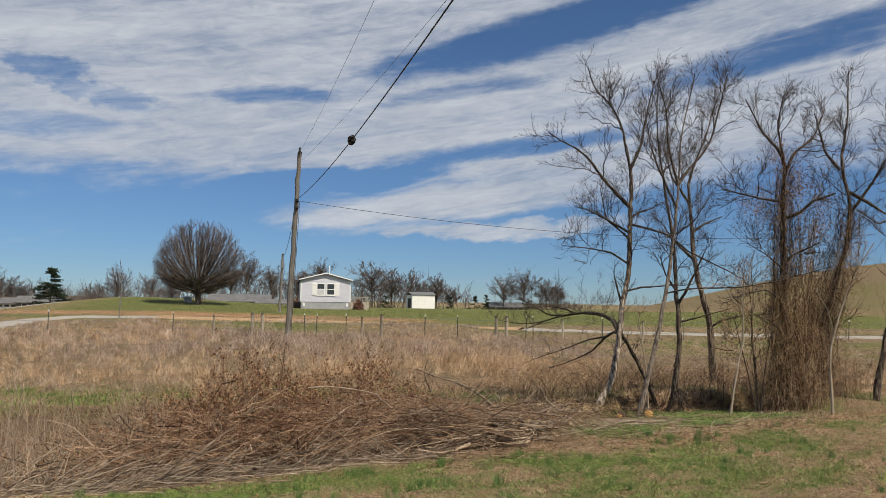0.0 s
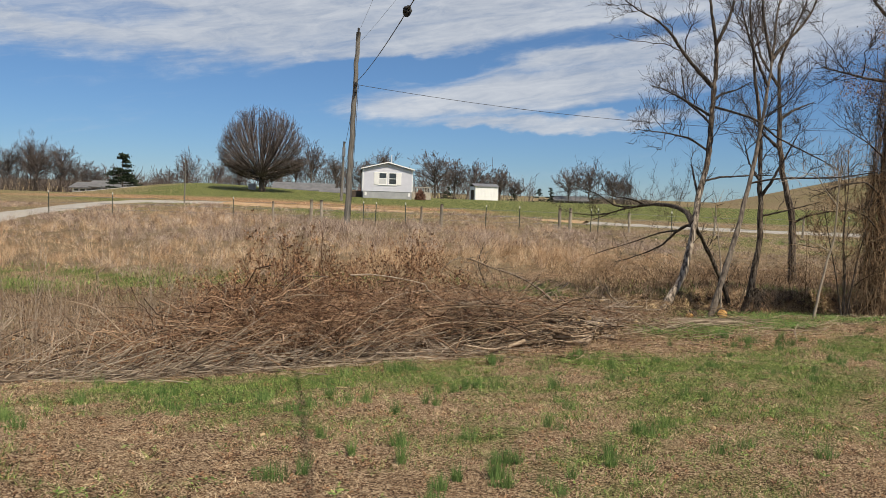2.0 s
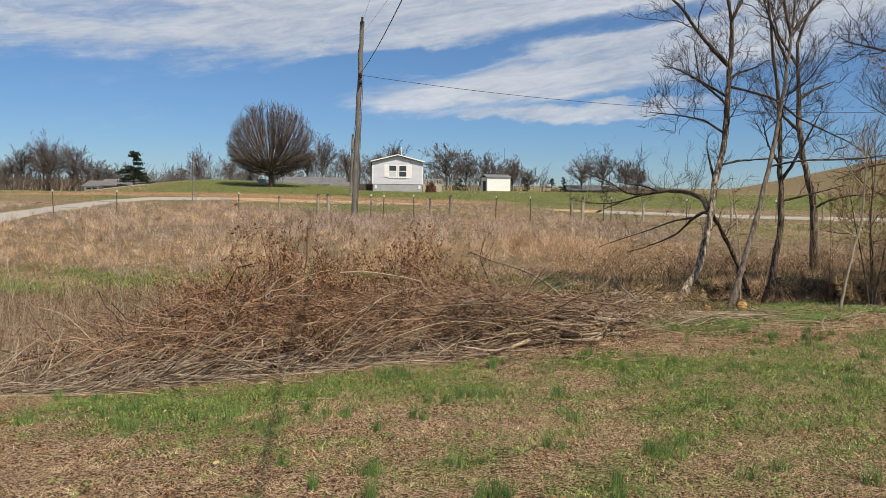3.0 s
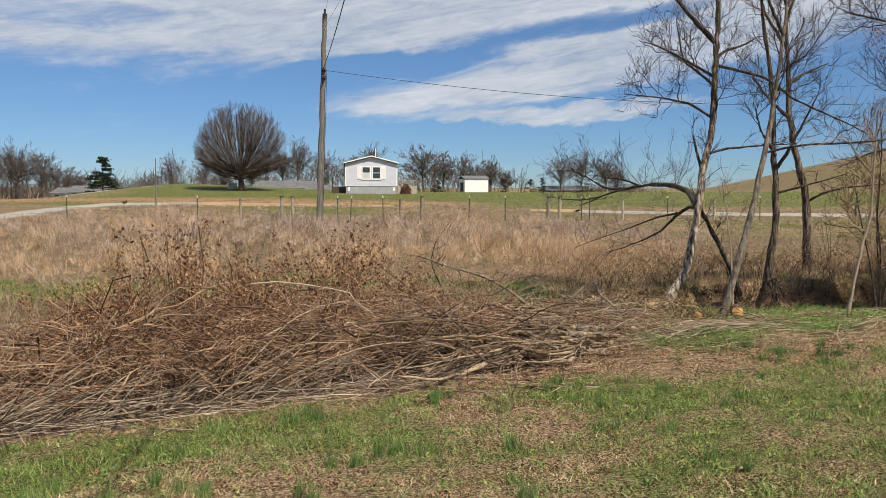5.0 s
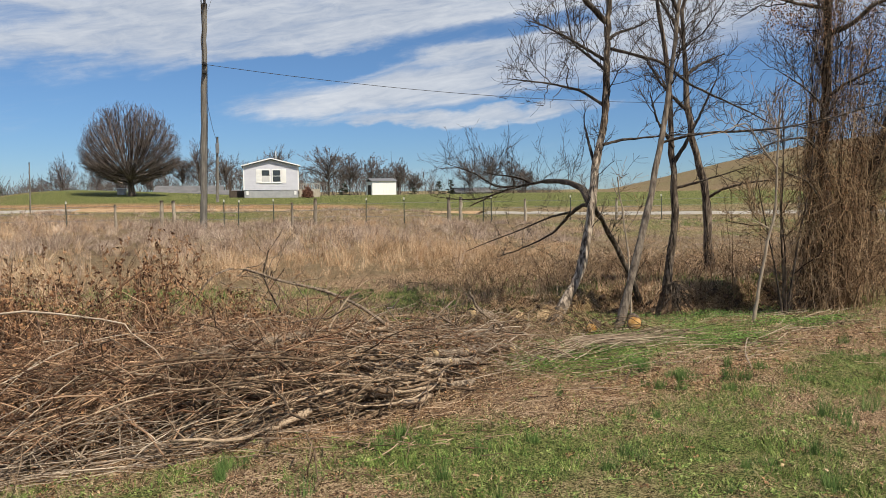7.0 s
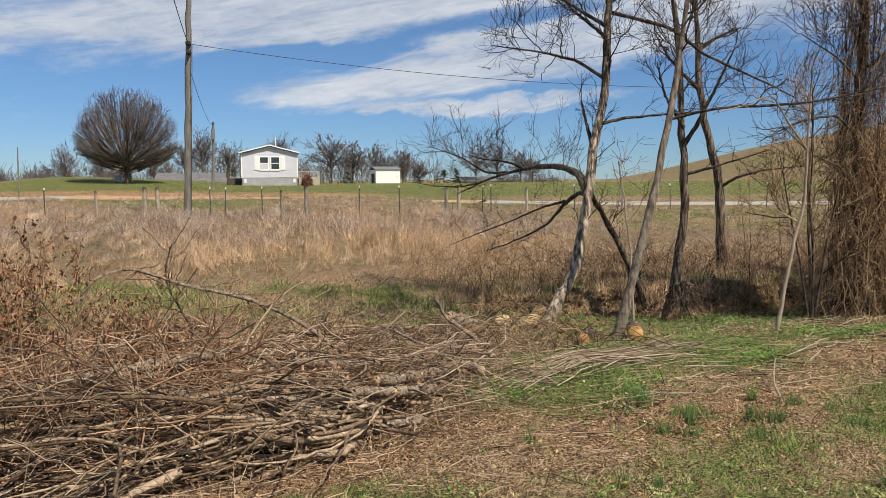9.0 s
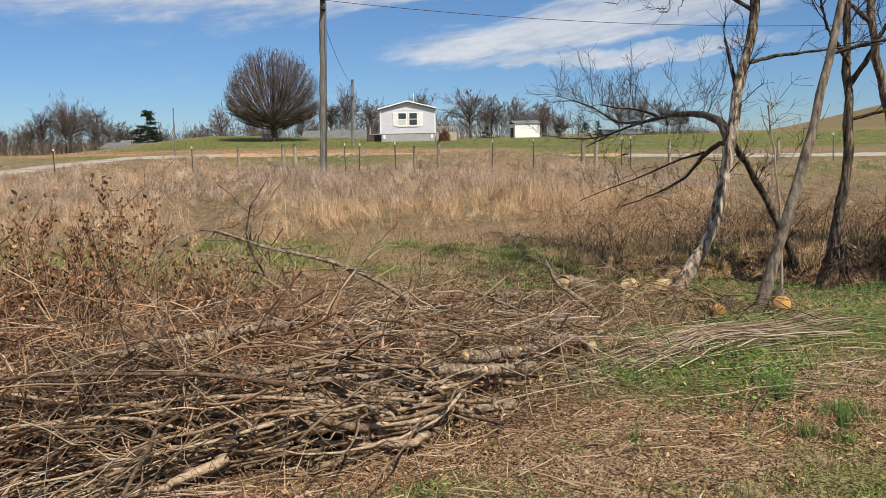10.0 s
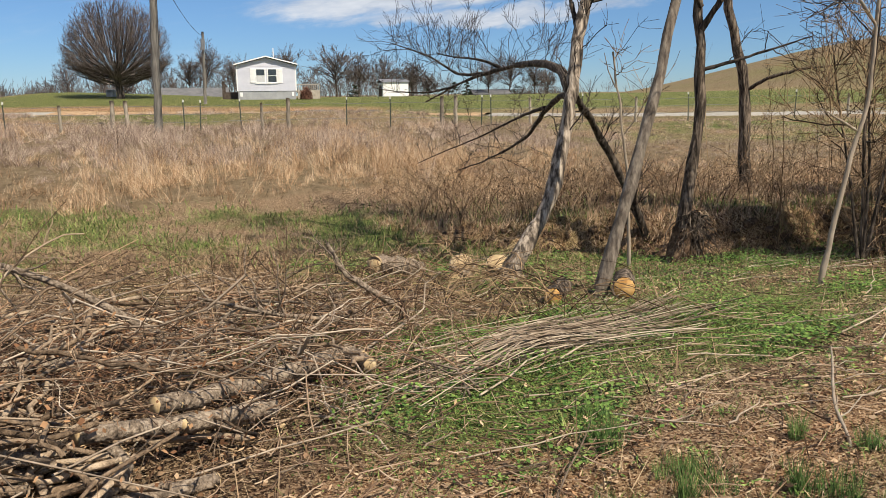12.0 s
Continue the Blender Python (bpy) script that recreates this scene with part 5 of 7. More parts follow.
def brush(rng):
    root = empty("brush_pile", "long heap of cut branches, brambles and canes", "brush pile", at=(0, 12.4, g(0, 12.4)))

    def lay(n, x0, x1, depth, size, rad, way, turn, k, rise, loft=(0.0, 1.0), sag=0.1, wander=0.022):
        x = rng.uniform(x0, x1, n)
        y = lawn_edge(x) + rng.uniform(depth[0], depth[1], n)
        a = radians(way) + rng.normal(size=n) * radians(turn)
        L = rng.uniform(size[0], size[1], n)
        s = np.linspace(-0.5, 0.5, k)
        p = np.zeros((n, k, 3))
        p[..., 0] = x[:, None] + (np.cos(a) * L)[:, None] * s
        p[..., 1] = y[:, None] + (np.sin(a) * L)[:, None] * s
        top = pile_top(x, y) * rng.uniform(loft[0], loft[1], n)
        p[..., 2] = height(x, y)[:, None] + 0.02 + top[:, None] + (rng.normal(size=n) * rise * L)[:, None] * s
        bow = rng.normal(size=(n, 1, 3)) * 0.07 * L[:, None, None]
        p += bow * (4 * s[None, :, None] ** 2) + np.cumsum(rng.normal(size=p.shape) * wander * np.sqrt(L)[:, None, None], 1)
        p[..., 2] -= sag * (2 * s[None]) ** 2 * L[:, None] * 0.3
        floor = height(p[..., 0], p[..., 1]) + 0.012
        p[..., 2] = np.maximum(p[..., 2], floor)
        t = np.linspace(0, 1, k)
        flip = rng.random(n) < 0.35
        r = rng.uniform(rad[0], rad[1], n)[:, None] * (1 - 0.7 * np.where(flip[:, None], 1 - t, t))
        return p, r

    def add(name, batches, mat, label, smooth=False):
        v, f = merge(batches)
        mesh_part(name, mesh_of(name, v, f, smooth), mat, root, label, "stuff")

    # branches whose cut butts lie together, fanning out along the heap
    n = 230
    t = np.linspace(0, 1, 13)
    knot = rng.random(n) < 0.5
    bx = np.where(knot, 2.05 + rng.normal(size=n) * 0.22, rng.uniform(0.4, 2.3, n))
    by = np.where(knot, 12.5 + rng.normal(size=n) * 0.16, lawn_edge(bx) + rng.uniform(0.25, 1.6, n))
    ang = np.radians(186 + rng.normal(size=n) * 21 + (rng.random(n) < 0.22) * rng.normal(size=n) * 60)
    L = rng.uniform(0.6, 2.3, n)
    p = np.zeros((n, 13, 3))
    p[..., 0] = bx[:, None] + (np.cos(ang) * L)[:, None] * t
    p[..., 1] = by[:, None] + (np.sin(ang) * L)[:, None] * t
    bow = np.clip(rng.normal(size=(n, 1, 3)), -1.3, 1.3) * 0.32 * L[:, None, None]
    p += bow * (t * (1 - t))[None, :, None] * 1.6 + np.cumsum(rng.normal(size=p.shape) * 0.026, 1) + rng.normal(size=p.shape) * 0.009
    p[..., 2] = height(bx, by)[:, None] + 0.03 + pile_top(bx, by)[:, None] * (rng.uniform(0.0, 1.05, n) ** 0.7 * np.where(knot & (rng.random(n) < 0.7), 0.5, 0.78))[:, None] + (rng.normal(size=n) * 0.07 * L)[:, None] * t + bow[..., 2] * (t * (1 - t))[None]
    p[..., 2] = np.maximum(p[..., 2], height(p[..., 0], p[..., 1]) + 0.02)
    r = (rng.uniform(0.007, 0.017, n) + (rng.random(n) < 0.22) * rng.uniform(0.004, 0.013, n))[:, None] * (1 - 0.65 * t[None])
    for b in range(n):
        v, f = tubes(p[b][None], r[b][None] * (1 + 0.08 * rng.normal(size=(1, 13))), 6)
        caps = np.array([np.arange(6), 72 + np.arange(6)[::-1]])
        mesh_part("branch", mesh_of("branch", v, [f, caps], True), STICK_SOLID, root)
    # crooked limbs thrown across the back of the heap
    m_ = 70
    cx, cy = rng.uniform(0.2, 3.1, m_), rng.uniform(13.0, 15.2, m_)
    way, Lm = rng.uniform(0, 6.28, m_), rng.uniform(0.6, 1.7, m_)
    q = np.zeros((m_, 13, 3))
    q[..., 0] = cx[:, None] + (np.cos(way) * Lm)[:, None] * (t - 0.5)
    q[..., 1] = cy[:, None] + (np.sin(way) * Lm)[:, None] * (t - 0.5) * 0.8
    q += np.clip(rng.normal(size=(m_, 1, 3)), -1.3, 1.3) * 0.35 * Lm[:, None, None] * (t * (1 - t))[None, :, None] + np.cumsum(rng.normal(size=q.shape) * 0.026, 1)
    q[..., 2] = height(cx, cy)[:, None] + rng.uniform(0.05, 0.46, m_)[:, None] + (rng.normal(size=m_) * 0.16 * Lm)[:, None] * (t - 0.5) + rng.normal(size=(m_, 13)) * 0.008
    q[..., 2] = np.maximum(q[..., 2], height(q[..., 0], q[..., 1]) + 0.015)
    rq = rng.uniform(0.007, 0.017, m_)[:, None] * (1 - 0.65 * t[None])
    for b in range(m_):
        v, f = tubes(q[b][None], rq[b][None] * (1 + 0.08 * rng.normal(size=(1, 13))), 6)
        caps = np.array([np.arange(6), 72 + np.arange(6)[::-1]])
        mesh_part("branch", mesh_of("branch", v, [f, caps], True), STICK_SOLID, root)
    p, r = np.concatenate([p, q]), np.concatenate([r, rq])
    pb, rb = grow(p, r, 520, (0.2, 0.9), (18, 60), 0.05, 6, rng, lo=0.35, tip=0.003, bend=0.35)
    pc, rc = grow(pb, rb, 1000, (0.10, 0.45), (20, 60), 0.05, 4, rng, lo=0.2, tip=0.002)
    add("branchwork", [tubes(pb, rb, 4), tubes(pc, rc, 3)], STICK, "grey-brown side branches", True)
    # fine twiggy tops over the whole heap
    p, r = lay(950, -3.0, 1.3, (0.7, 3.4), (0.4, 1.5), (0.003, 0.008), 15, 65, 7, 0.48, (0.05, 1.25), 0.1, 0.055)
    pb, rb = grow(p, r, 3400, (0.12, 0.5), (20, 65), 0.1, 4, rng, lo=0.15, tip=0.0018)
    add("twig_tangle", [tubes(p, r, 4), tubes(pb, rb, 3)], BRAMBLE, "red-brown twigs and brambles")
    p, r = lay(330, 0.4, 3.6, (1.3, 3.8), (0.3, 1.3), (0.002, 0.006), 15, 60, 7, 0.18, (0.05, 1.1), 0.1, 0.035)
    pb, rb = grow(p, r, 1100, (0.10, 0.4), (20, 65), 0.1, 4, rng, lo=0.15, tip=0.0018)
    add("twig_litter", [tubes(p, r, 4), tubes(pb, rb, 3)], BRAMBLE, "thin red-brown twigs")
    # sticks lying every way over the flattened back of the heap
    p, r = lay(520, -3.5, 3.6, (0.6, 4.4), (0.3, 1.5), (0.003, 0.010), 20, 75, 8, 0.14, (0.1, 1.2), 0.05, 0.05)
    add("crossed_stickwork", [tubes(p, r, 5)], CANE, "grey sticks lying across each other", True)
    # standing and arching bramble stems
    n = 1500
    x = np.r_[rng.normal(-1.6, 0.9, 1250), rng.uniform(-9, 0.8, 250)]
    y = lawn_edge(x) + rng.uniform(0.35, 3.0, n)
    h = rng.uniform(0.35, 1.2, n) * np.interp(y - lawn_edge(x), [0, 0.8, 3, 5], [0.45, 1, 1.0, 0.6]) * np.interp(x, [-6, -3, -1.5, 0.2, 1], [0.8, 0.85, 1.1, 0.9, 0.6])
    s = np.linspace(0, 1, 8)
    p = np.zeros((n, 8, 3))
    lean = rng.normal(size=(n, 2)) * 0.7
    p[..., :2] = np.stack([x, y], 1)[:, None] + (lean * h[:, None])[:, None] * (s**1.7)[None, :, None]
    p[..., 2] = height(x, y)[:, None] + h[:, None] * (s - 0.35 * s**3)[None]
    p[:, 1:] += np.cumsum(rng.normal(size=(n, 7, 3)) * 0.014, 1)
    r = rng.uniform(0.0025, 0.006, n)[:, None] * (1 - 0.6 * s[None])
    pb, rb = grow(p, r, 3900, (0.08, 0.42), (25, 75), 0.05, 4, rng, lo=0.15, tip=0.0020, bend=0.4)
    add("bramble_tangle", [tubes(p, r, 3), tubes(pb, rb, 3)], BRAMBLE, "standing dead bramble stems")
    # pale canes along the front and in two fans
    p, r = lay(430, -3.6, 1.2, (0.25, 1.5), (0.4, 1.4), (0.003, 0.009), 20, 60, 8, 0.38, (0.1, 1.1), 0.05, 0.035)
    pb, rb = grow(p, r, 1100, (0.12, 0.5), (20, 65), 0.1, 4, rng, lo=0.15, tip=0.002)
    add("bramble_front", [tubes(p, r, 4), tubes(pb, rb, 3)], BRAMBLE, "red-brown brambles along the front", True)
    p, r = lay(360, -7.0, 1.0, (-0.05, 0.5), (0.4, 1.7), (0.0025, 0.0075), 20, 26, 7, 0.10, (0.0, 0.75), 0.05, 0.016)
    fans = []
    for cx, m_, a0 in ((-1.15, 60, 60), (-3.4, 80, 50), (-2.3, 46, 40), (-5.0, 60, 60), (-0.2, 26, 120)):
        t = np.linspace(0, 1, 7)
        a = np.radians(a0 + rng.normal(size=m_) * 38)
        L = rng.uniform(0.4, 1.35, m_)
        x0 = cx + rng.normal(size=m_) * 0.38
        y0 = lawn_edge(x0) + rng.uniform(0.05, 0.45, m_)
        up = np.radians(rng.uniform(8, 42, m_))
        f = np.zeros((m_, 7, 3))
        f[..., 0] = x0[:, None] + (np.cos(a) * np.cos(up) * L)[:, None] * t
        f[..., 1] = y0[:, None] + (np.sin(a) * np.cos(up) * L)[:, None] * t * 0.7
        f[..., 2] = height(x0, y0)[:, None] + 0.03 + (np.sin(up) * L)[:, None] * (t - 0.18 * t**2)
        fans.append(f + np.cumsum(rng.normal(size=f.shape) * 0.008, 1))
    q = np.concatenate(fans)
    rq = rng.uniform(0.0032, 0.0075, len(q))[:, None] * np.linspace(1, 0.45, 7)[None]
    add("cane_fan", [tubes(p, r, 5), tubes(q, rq, 5)], CANE, "bleached grey canes", True)
    # bowed branches that stick out of the heap
    n = 130
    x0 = rng.uniform(-6.5, 1.6, n)
    y0 = lawn_edge(x0) + rng.uniform(0.3, 2.6, n)
    a, up, L = rng.uniform(0, 6.28, n), np.radians(rng.uniform(5, 55, n)), rng.uniform(0.7, 2.0, n)
    t = np.linspace(0, 1, 9)
    p = np.zeros((n, 9, 3))
    p[..., 0] = x0[:, None] + (np.cos(a) * np.cos(up) * L)[:, None] * t
    p[..., 1] = y0[:, None] + (np.sin(a) * np.cos(up) * L)[:, None] * t * 0.7
    p[..., 2] = (height(x0, y0) + pile_top(x0, y0) * rng.uniform(0.2, 0.8, n))[:, None] + (np.sin(up) * L)[:, None] * (t - 0.55 * t**2)[None]
    p[:, 1:] += np.cumsum(rng.normal(size=(n, 8, 3)) * 0.016, 1)
    p[..., 2] = np.maximum(p[..., 2], height(p[..., 0], p[..., 1]) + 0.015)
    r = rng.uniform(0.005, 0.012, n)[:, None] * (1 - 0.7 * t[None])
    pb, rb = grow(p, r, 800, (0.15, 0.6), (20, 60), 0.15, 5, rng, lo=0.25, tip=0.002, bend=0.4)
    add("bowed_branchwork", [tubes(p, r, 5), tubes(pb, rb, 3)], STICK, "bowed grey-brown branches", True)
    # clinging brown leaves
    n = 16000
    x = np.r_[rng.normal(-1.5, 1.1, n // 2), rng.uniform(-4.5, 2.8, n - n // 2)]
    y = lawn_edge(x) + rng.uniform(0.25, 3.6, n)
    c = np.stack([x, y, height(x, y) + (pile_top(x, y) * 1.35 + 0.06) * rng.random(n)], 1)
    a, b = unit(rng.normal(size=(n, 3))) * rng.uniform(0.006, 0.018, n)[:, None], unit(rng.normal(size=(n, 3))) * rng.uniform(0.007, 0.017, n)[:, None]
    mesh_part("dead_leaves", mesh_of("dead_leaves", np.stack([c - a, c - b, c + a, c + b], 1).reshape(-1, 3), [(np.arange(n) * 4)[:, None] + np.arange(4)]), DRY_LEAF, root, "curled brown leaves", "stuff")


brush(np.random.default_rng(41))


def leafy_bramble(x, y, h, rng):
    """A tall bramble that has kept its dead leaves."""
    z = g(x, y)
    root = empty("dead_bush", "upright dead bramble bush with clinging brown leaves", "bush", at=(x, y, z))
    n = 34
    s = np.linspace(0, 1, 9)
    p = np.zeros((n, 9, 3))
    hh = h * rng.uniform(0.55, 1.0, n)
    p[..., :2] = np.array([x, y]) + rng.normal(size=(n, 1, 2)) * 0.18 + (rng.normal(size=(n, 2)) * 0.22 * hh[:, None])[:, None] * s[None, :, None]
    p[..., 2] = z - 0.03 + hh[:, None] * s[None]
    p[:, 1:] += np.cumsum(rng.normal(size=(n, 8, 3)) * 0.012, 1)
    r = np.full((n, 1), 0.006) * (1 - 0.6 * s[None])
    pb, rb = grow(p, r, 420, (0.10, 0.45), (25, 75), 0.2, 5, rng, lo=0.2, tip=0.002)
    v, f = merge([tubes(p, r, 4), tubes(pb, rb, 3)])
    mesh_part("stemwork", mesh_of("stemwork", v, f), BRAMBLE, root, "thin red-brown stems", "stuff")
    i = rng.integers(0, len(pb), 3600)
    c = pb[i, rng.integers(1, 5, 3600)] + rng.normal(size=(3600, 3)) * 0.014
    a, b = unit(rng.normal(size=(3600, 3))) * rng.uniform(0.010, 0.026, 3600)[:, None], unit(rng.normal(size=(3600, 3))) * rng.uniform(0.007, 0.016, 3600)[:, None]
    mesh_part("dead_leaves", mesh_of("dead_leaves", np.stack([c - a, c - b, c + a, c + b], 1).reshape(-1, 3), [(np.arange(3600) * 4)[:, None] + np.arange(4)]), DRY_LEAF, root, "curled dark brown leaves", "stuff")


bush_rng = np.random.default_rng(43)
leafy_bramble(-2.2, 12.5, 1.70, bush_rng)
leafy_bramble(-0.45, 13.2, 1.55, bush_rng)
leafy_bramble(-3.1, 12.2, 0.95, bush_rng)
leafy_bramble(-1.2, 12.9, 1.15, bush_rng)
leafy_bramble(-1.8, 13.6, 1.25, bush_rng)
leafy_bramble(-2.7, 11.9, 1.05, bush_rng)
leafy_bramble(0.3, 13.7, 0.95, bush_rng)


def weed_stand(rng):
    """Dead grey-brown weeds standing among the brambles, with a few tall bleached stalks."""
    n = 2000
    x = np.minimum(rng.uniform(-9, -1.4, n), rng.uniform(-9, -1.4, n))
    y = lawn_edge(x) + rng.uniform(0.1, 5.4, n)
    h = rng.uniform(0.35, 0.95, n) * np.interp(y - lawn_edge(x), [0.2, 1.2, 5], [0.55, 1, 0.8])
    s = np.linspace(0, 1, 6)
    p = np.zeros((n, 6, 3))
    p[..., :2] = np.stack([x, y], 1)[:, None] + (rng.normal(size=(n, 2)) * 0.22 * h[:, None])[:, None] * (s**1.4)[None, :, None]
    p[..., 2] = height(x, y)[:, None] - 0.02 + h[:, None] * s[None]
    p[:, 1:] += np.cumsum(rng.normal(size=(n, 5, 3)) * 0.010, 1)
    r = rng.uniform(0.0016, 0.0034, n)[:, None] * (1 - 0.5 * s[None])
    pb, rb = grow(p, r, 5500, (0.06, 0.28), (20, 55), 0.2, 3, rng, lo=0.3, tip=0.0013)
    stuff("standing_weeds", [tubes(p, r, 3), tubes(pb, rb, 3)], WEED, "dead grey-brown weeds standing among the brambles", "weeds")
    for k in range(34):
        x0 = rng.uniform(-6.8, -2.6)
        y0 = lawn_edge(x0) + rng.uniform(0.6, 4.0)
        L, a = rng.uniform(0.9, 1.6), rng.normal(size=2) * 0.12
        q = np.stack([x0 + a[0] * L * s**1.5, y0 + a[1] * L * s**1.5, g(x0, y0) - 0.03 + L * s], 1)
        q[1:] += np.cumsum(rng.normal(size=(5, 3)) * 0.012, 0)
        rr = 0.0042 * (1 - 0.6 * s)
        q2, r2 = grow(q[None], rr[None], 9, (0.10, 0.35), (20, 45), 0.3, 4, rng, lo=0.4, tip=0.0018)
        me = mesh_of("weed_stalk", *merge([tubes(q[None], rr[None], 5), tubes(q2, r2, 3)]), True)
        me.materials.append(CANE)
        tagged(new("weed_stalk", me), "tall bleached dead weed stalk with forked tips", "weed", "bleached weed stalks")


WEED = material("weed", [(0.1, (0.080, 0.058, 0.044)), (0.5, (0.30, 0.232, 0.172)), (0.9, (0.56, 0.46, 0.355))], noise_scale=3, island=0.7, bump=0)
weed_stand(np.random.default_rng(48))


def fallen_branch(path, r0, r1, rng, mat, label, twigs=30):
    root = empty("fallen_branch", label, "branch", at=path[0])
    p, r = tube_part("stem", path, r0, r1, mat, root, rng, n=8, k=18)
    pb, rb = grow(resample(p, 12)[None], np.interp(np.linspace(0, 1, 12), np.linspace(0, 1, len(r)), r)[None], twigs, (0.15, 0.55), (25, 65), 0.15, 6, rng, lo=0.1, tip=0.003)
    v, f = tubes(pb, rb, 4)
    mesh_part("side_growth", mesh_of("side_growth", v, [f], True), mat, root, "bare side twigs", "stuff")


log_rng = np.random.default_rng(44)
fallen_branch([(0.01, 13.5, 0.55), (0.15, 13.5, 0.85), (0.46, 13.6, 0.90), (0.79, 13.6, 0.71), (1.17, 13.8, 0.63), (1.63, 14.0, 0.40), (2.0, 14.2, 0.05), (2.3, 14.3, -0.2)], 0.008, 0.024, log_rng, LOG_BARK, "long crooked grey branch arching out of the brush")
fallen_branch([(0.95, 14.0, -0.2), (0.80, 13.9, 0.35), (0.62, 13.8, 0.75), (0.70, 13.75, 1.02)], 0.014, 0.005, log_rng, BARK_DARK, "thin dark branch standing out of the brush", 14)
fallen_branch([(3.15, 15.6, -0.25), (2.75, 14.6, 0.0), (2.55, 14.1, 0.2), (2.35, 13.9, 0.32)], 0.020, 0.009, log_rng, LOG_BARK, "forked grey branch lying on the heap")
fallen_branch([(3.4, 15.3, -0.12), (3.05, 15.2, 0.15), (2.95, 15.2, 0.36)], 0.026, 0.014, log_rng, LOG_BARK, "short twisted branch stub", 5)
fallen_branch([(5.28, 12.62, -0.16), (5.36, 12.78, -0.10), (5.38, 12.95, -0.05), (5.46, 13.1, 0.0), (5.60, 13.35, 0.03), (5.8, 13.7, -0.02)], 0.009, 0.004, log_rng, BARK_PALE, "thin pale crooked stick standing in the grass", 6)
for path, r0, r1, lab, cut_limbs in (
    ([(0.26, 12.22, 0.27), (0.72, 12.76, 0.27), (1.18, 13.3, 0.24)], 0.044, 0.038, "thick log lying on the heap", 1),
    ([(-0.32, 12.20, 0.17), (0.2, 12.2, 0.19), (0.75, 12.26, 0.17), (1.4, 12.42, 0.12), (2.0, 12.6, 0.04)], 0.036, 0.024, "long pale branch log across the heap", 1),
    ([(0.9, 11.95, -0.02), (1.3, 12.05, -0.03), (1.7, 12.1, -0.04)], 0.036, 0.034, "short log at the front of the heap", 1),
    ([(2.327, 13.09, 0.04), (2.52, 13.33, -0.01), (2.70, 13.62, -0.06), (2.92, 14.0, -0.12), (3.12, 14.35, -0.17)], 0.042, 0.054, "bent furrowed log with sawn branch stubs", 3),
    ([(2.11, 12.77, 0.05), (2.32, 12.95, 0.0), (2.55, 13.15, -0.06), (2.8, 13.4, -0.12)], 0.036, 0.042, "grey log with a pale sawn end", 1),
    ([(1.81, 12.26, -0.14), (2.2, 12.5, -0.15), (2.65, 12.78, -0.17)], 0.034, 0.030, "dark log on the ground beside the heap", 1),
    ([(2.2, 12.87, -0.05), (2.31, 12.76, -0.08), (2.29, 12.6, -0.11), (2.14, 12.47, -0.13)], 0.024, 0.030, "short curved limb with a sawn end", 1),
    ([(0.12, 12.04, 0.05), (0.55, 12.05, 0.06), (1.15, 12.16, 0.07), (1.7, 12.3, 0.03)], 0.028, 0.024, "pale branch log at the front of the heap", 2),
    ([(0.25, 11.93, -0.09), (0.7, 12.0, -0.06), (1.25, 12.08, -0.07)], 0.036, 0.032, "thick log low in the front of the heap", 1),
    ([(0.55, 12.45, 0.20), (1.0, 12.42, 0.16), (1.5, 12.46, 0.10), (2.0, 12.5, -0.02)], 0.028, 0.034, "crooked grey log across the top of the heap", 2),
    ([(-0.75, 12.35, 0.12), (-0.2, 12.45, 0.17), (0.4, 12.62, 0.22)], 0.026, 0.032, "grey branch log poking from the brambles", 1),
    ([(1.45, 13.45, 0.12), (1.9, 13.6, 0.06), (2.35, 13.95, -0.02)], 0.030, 0.026, "weathered limb lying behind the heap", 1),
    ([(3.247, 17.05, -0.20), (3.55, 17.5, -0.33), (3.7, 17.8, -0.42)], 0.085, 0.09, "stubby log with a pale sawn face", 1),
    ([(4.045, 17.6, -0.53), (4.2, 18.0, -0.58), (4.3, 18.4, -0.62)], 0.10, 0.105, "round log section facing the lawn", 1),
    ([(3.26, 13.98, -0.12), (3.1, 14.35, -0.17)], 0.04, 0.045, "short log section with splintered pale end", 1),
    ([(1.056, 13.2, 0.2), (0.55, 13.0, 0.18), (-0.1, 12.8, 0.1)], 0.038, 0.034, "grey log half buried in twigs", 1),
):
    log(path, r0, r1, log_rng, lab, stubs=cut_limbs)
for path, r0, r1, lab in (
    ([(4.74, 16.0, -0.30), (4.82, 16.2, -0.31), (4.92, 16.42, -0.32)], 0.080, 0.085, "furrowed log with an orange sawn face"),
    ([(5.32, 15.92, -0.22), (5.38, 16.12, -0.23), (5.45, 16.36, -0.24)], 0.088, 0.09, "furrowed log with a bright orange sawn face"),
):
    log(path, r0, r1, log_rng, lab, CUT_ORANGE, BARK_DARK)
for (x, y, top, r) in ((4.193, 18.25, -0.45, 0.135), (4.566, 17.95, -0.40, 0.13)):
    z = g(x, y)
    log([(x, y, top), (x + 0.01, y + 0.08, (top + z) / 2 - 0.1), (x, y + 0.12, z - 0.25)], r, r * 1.2, log_rng, "freshly cut tree stump with a pale flat top", CUT, BARK, "tree_stump")


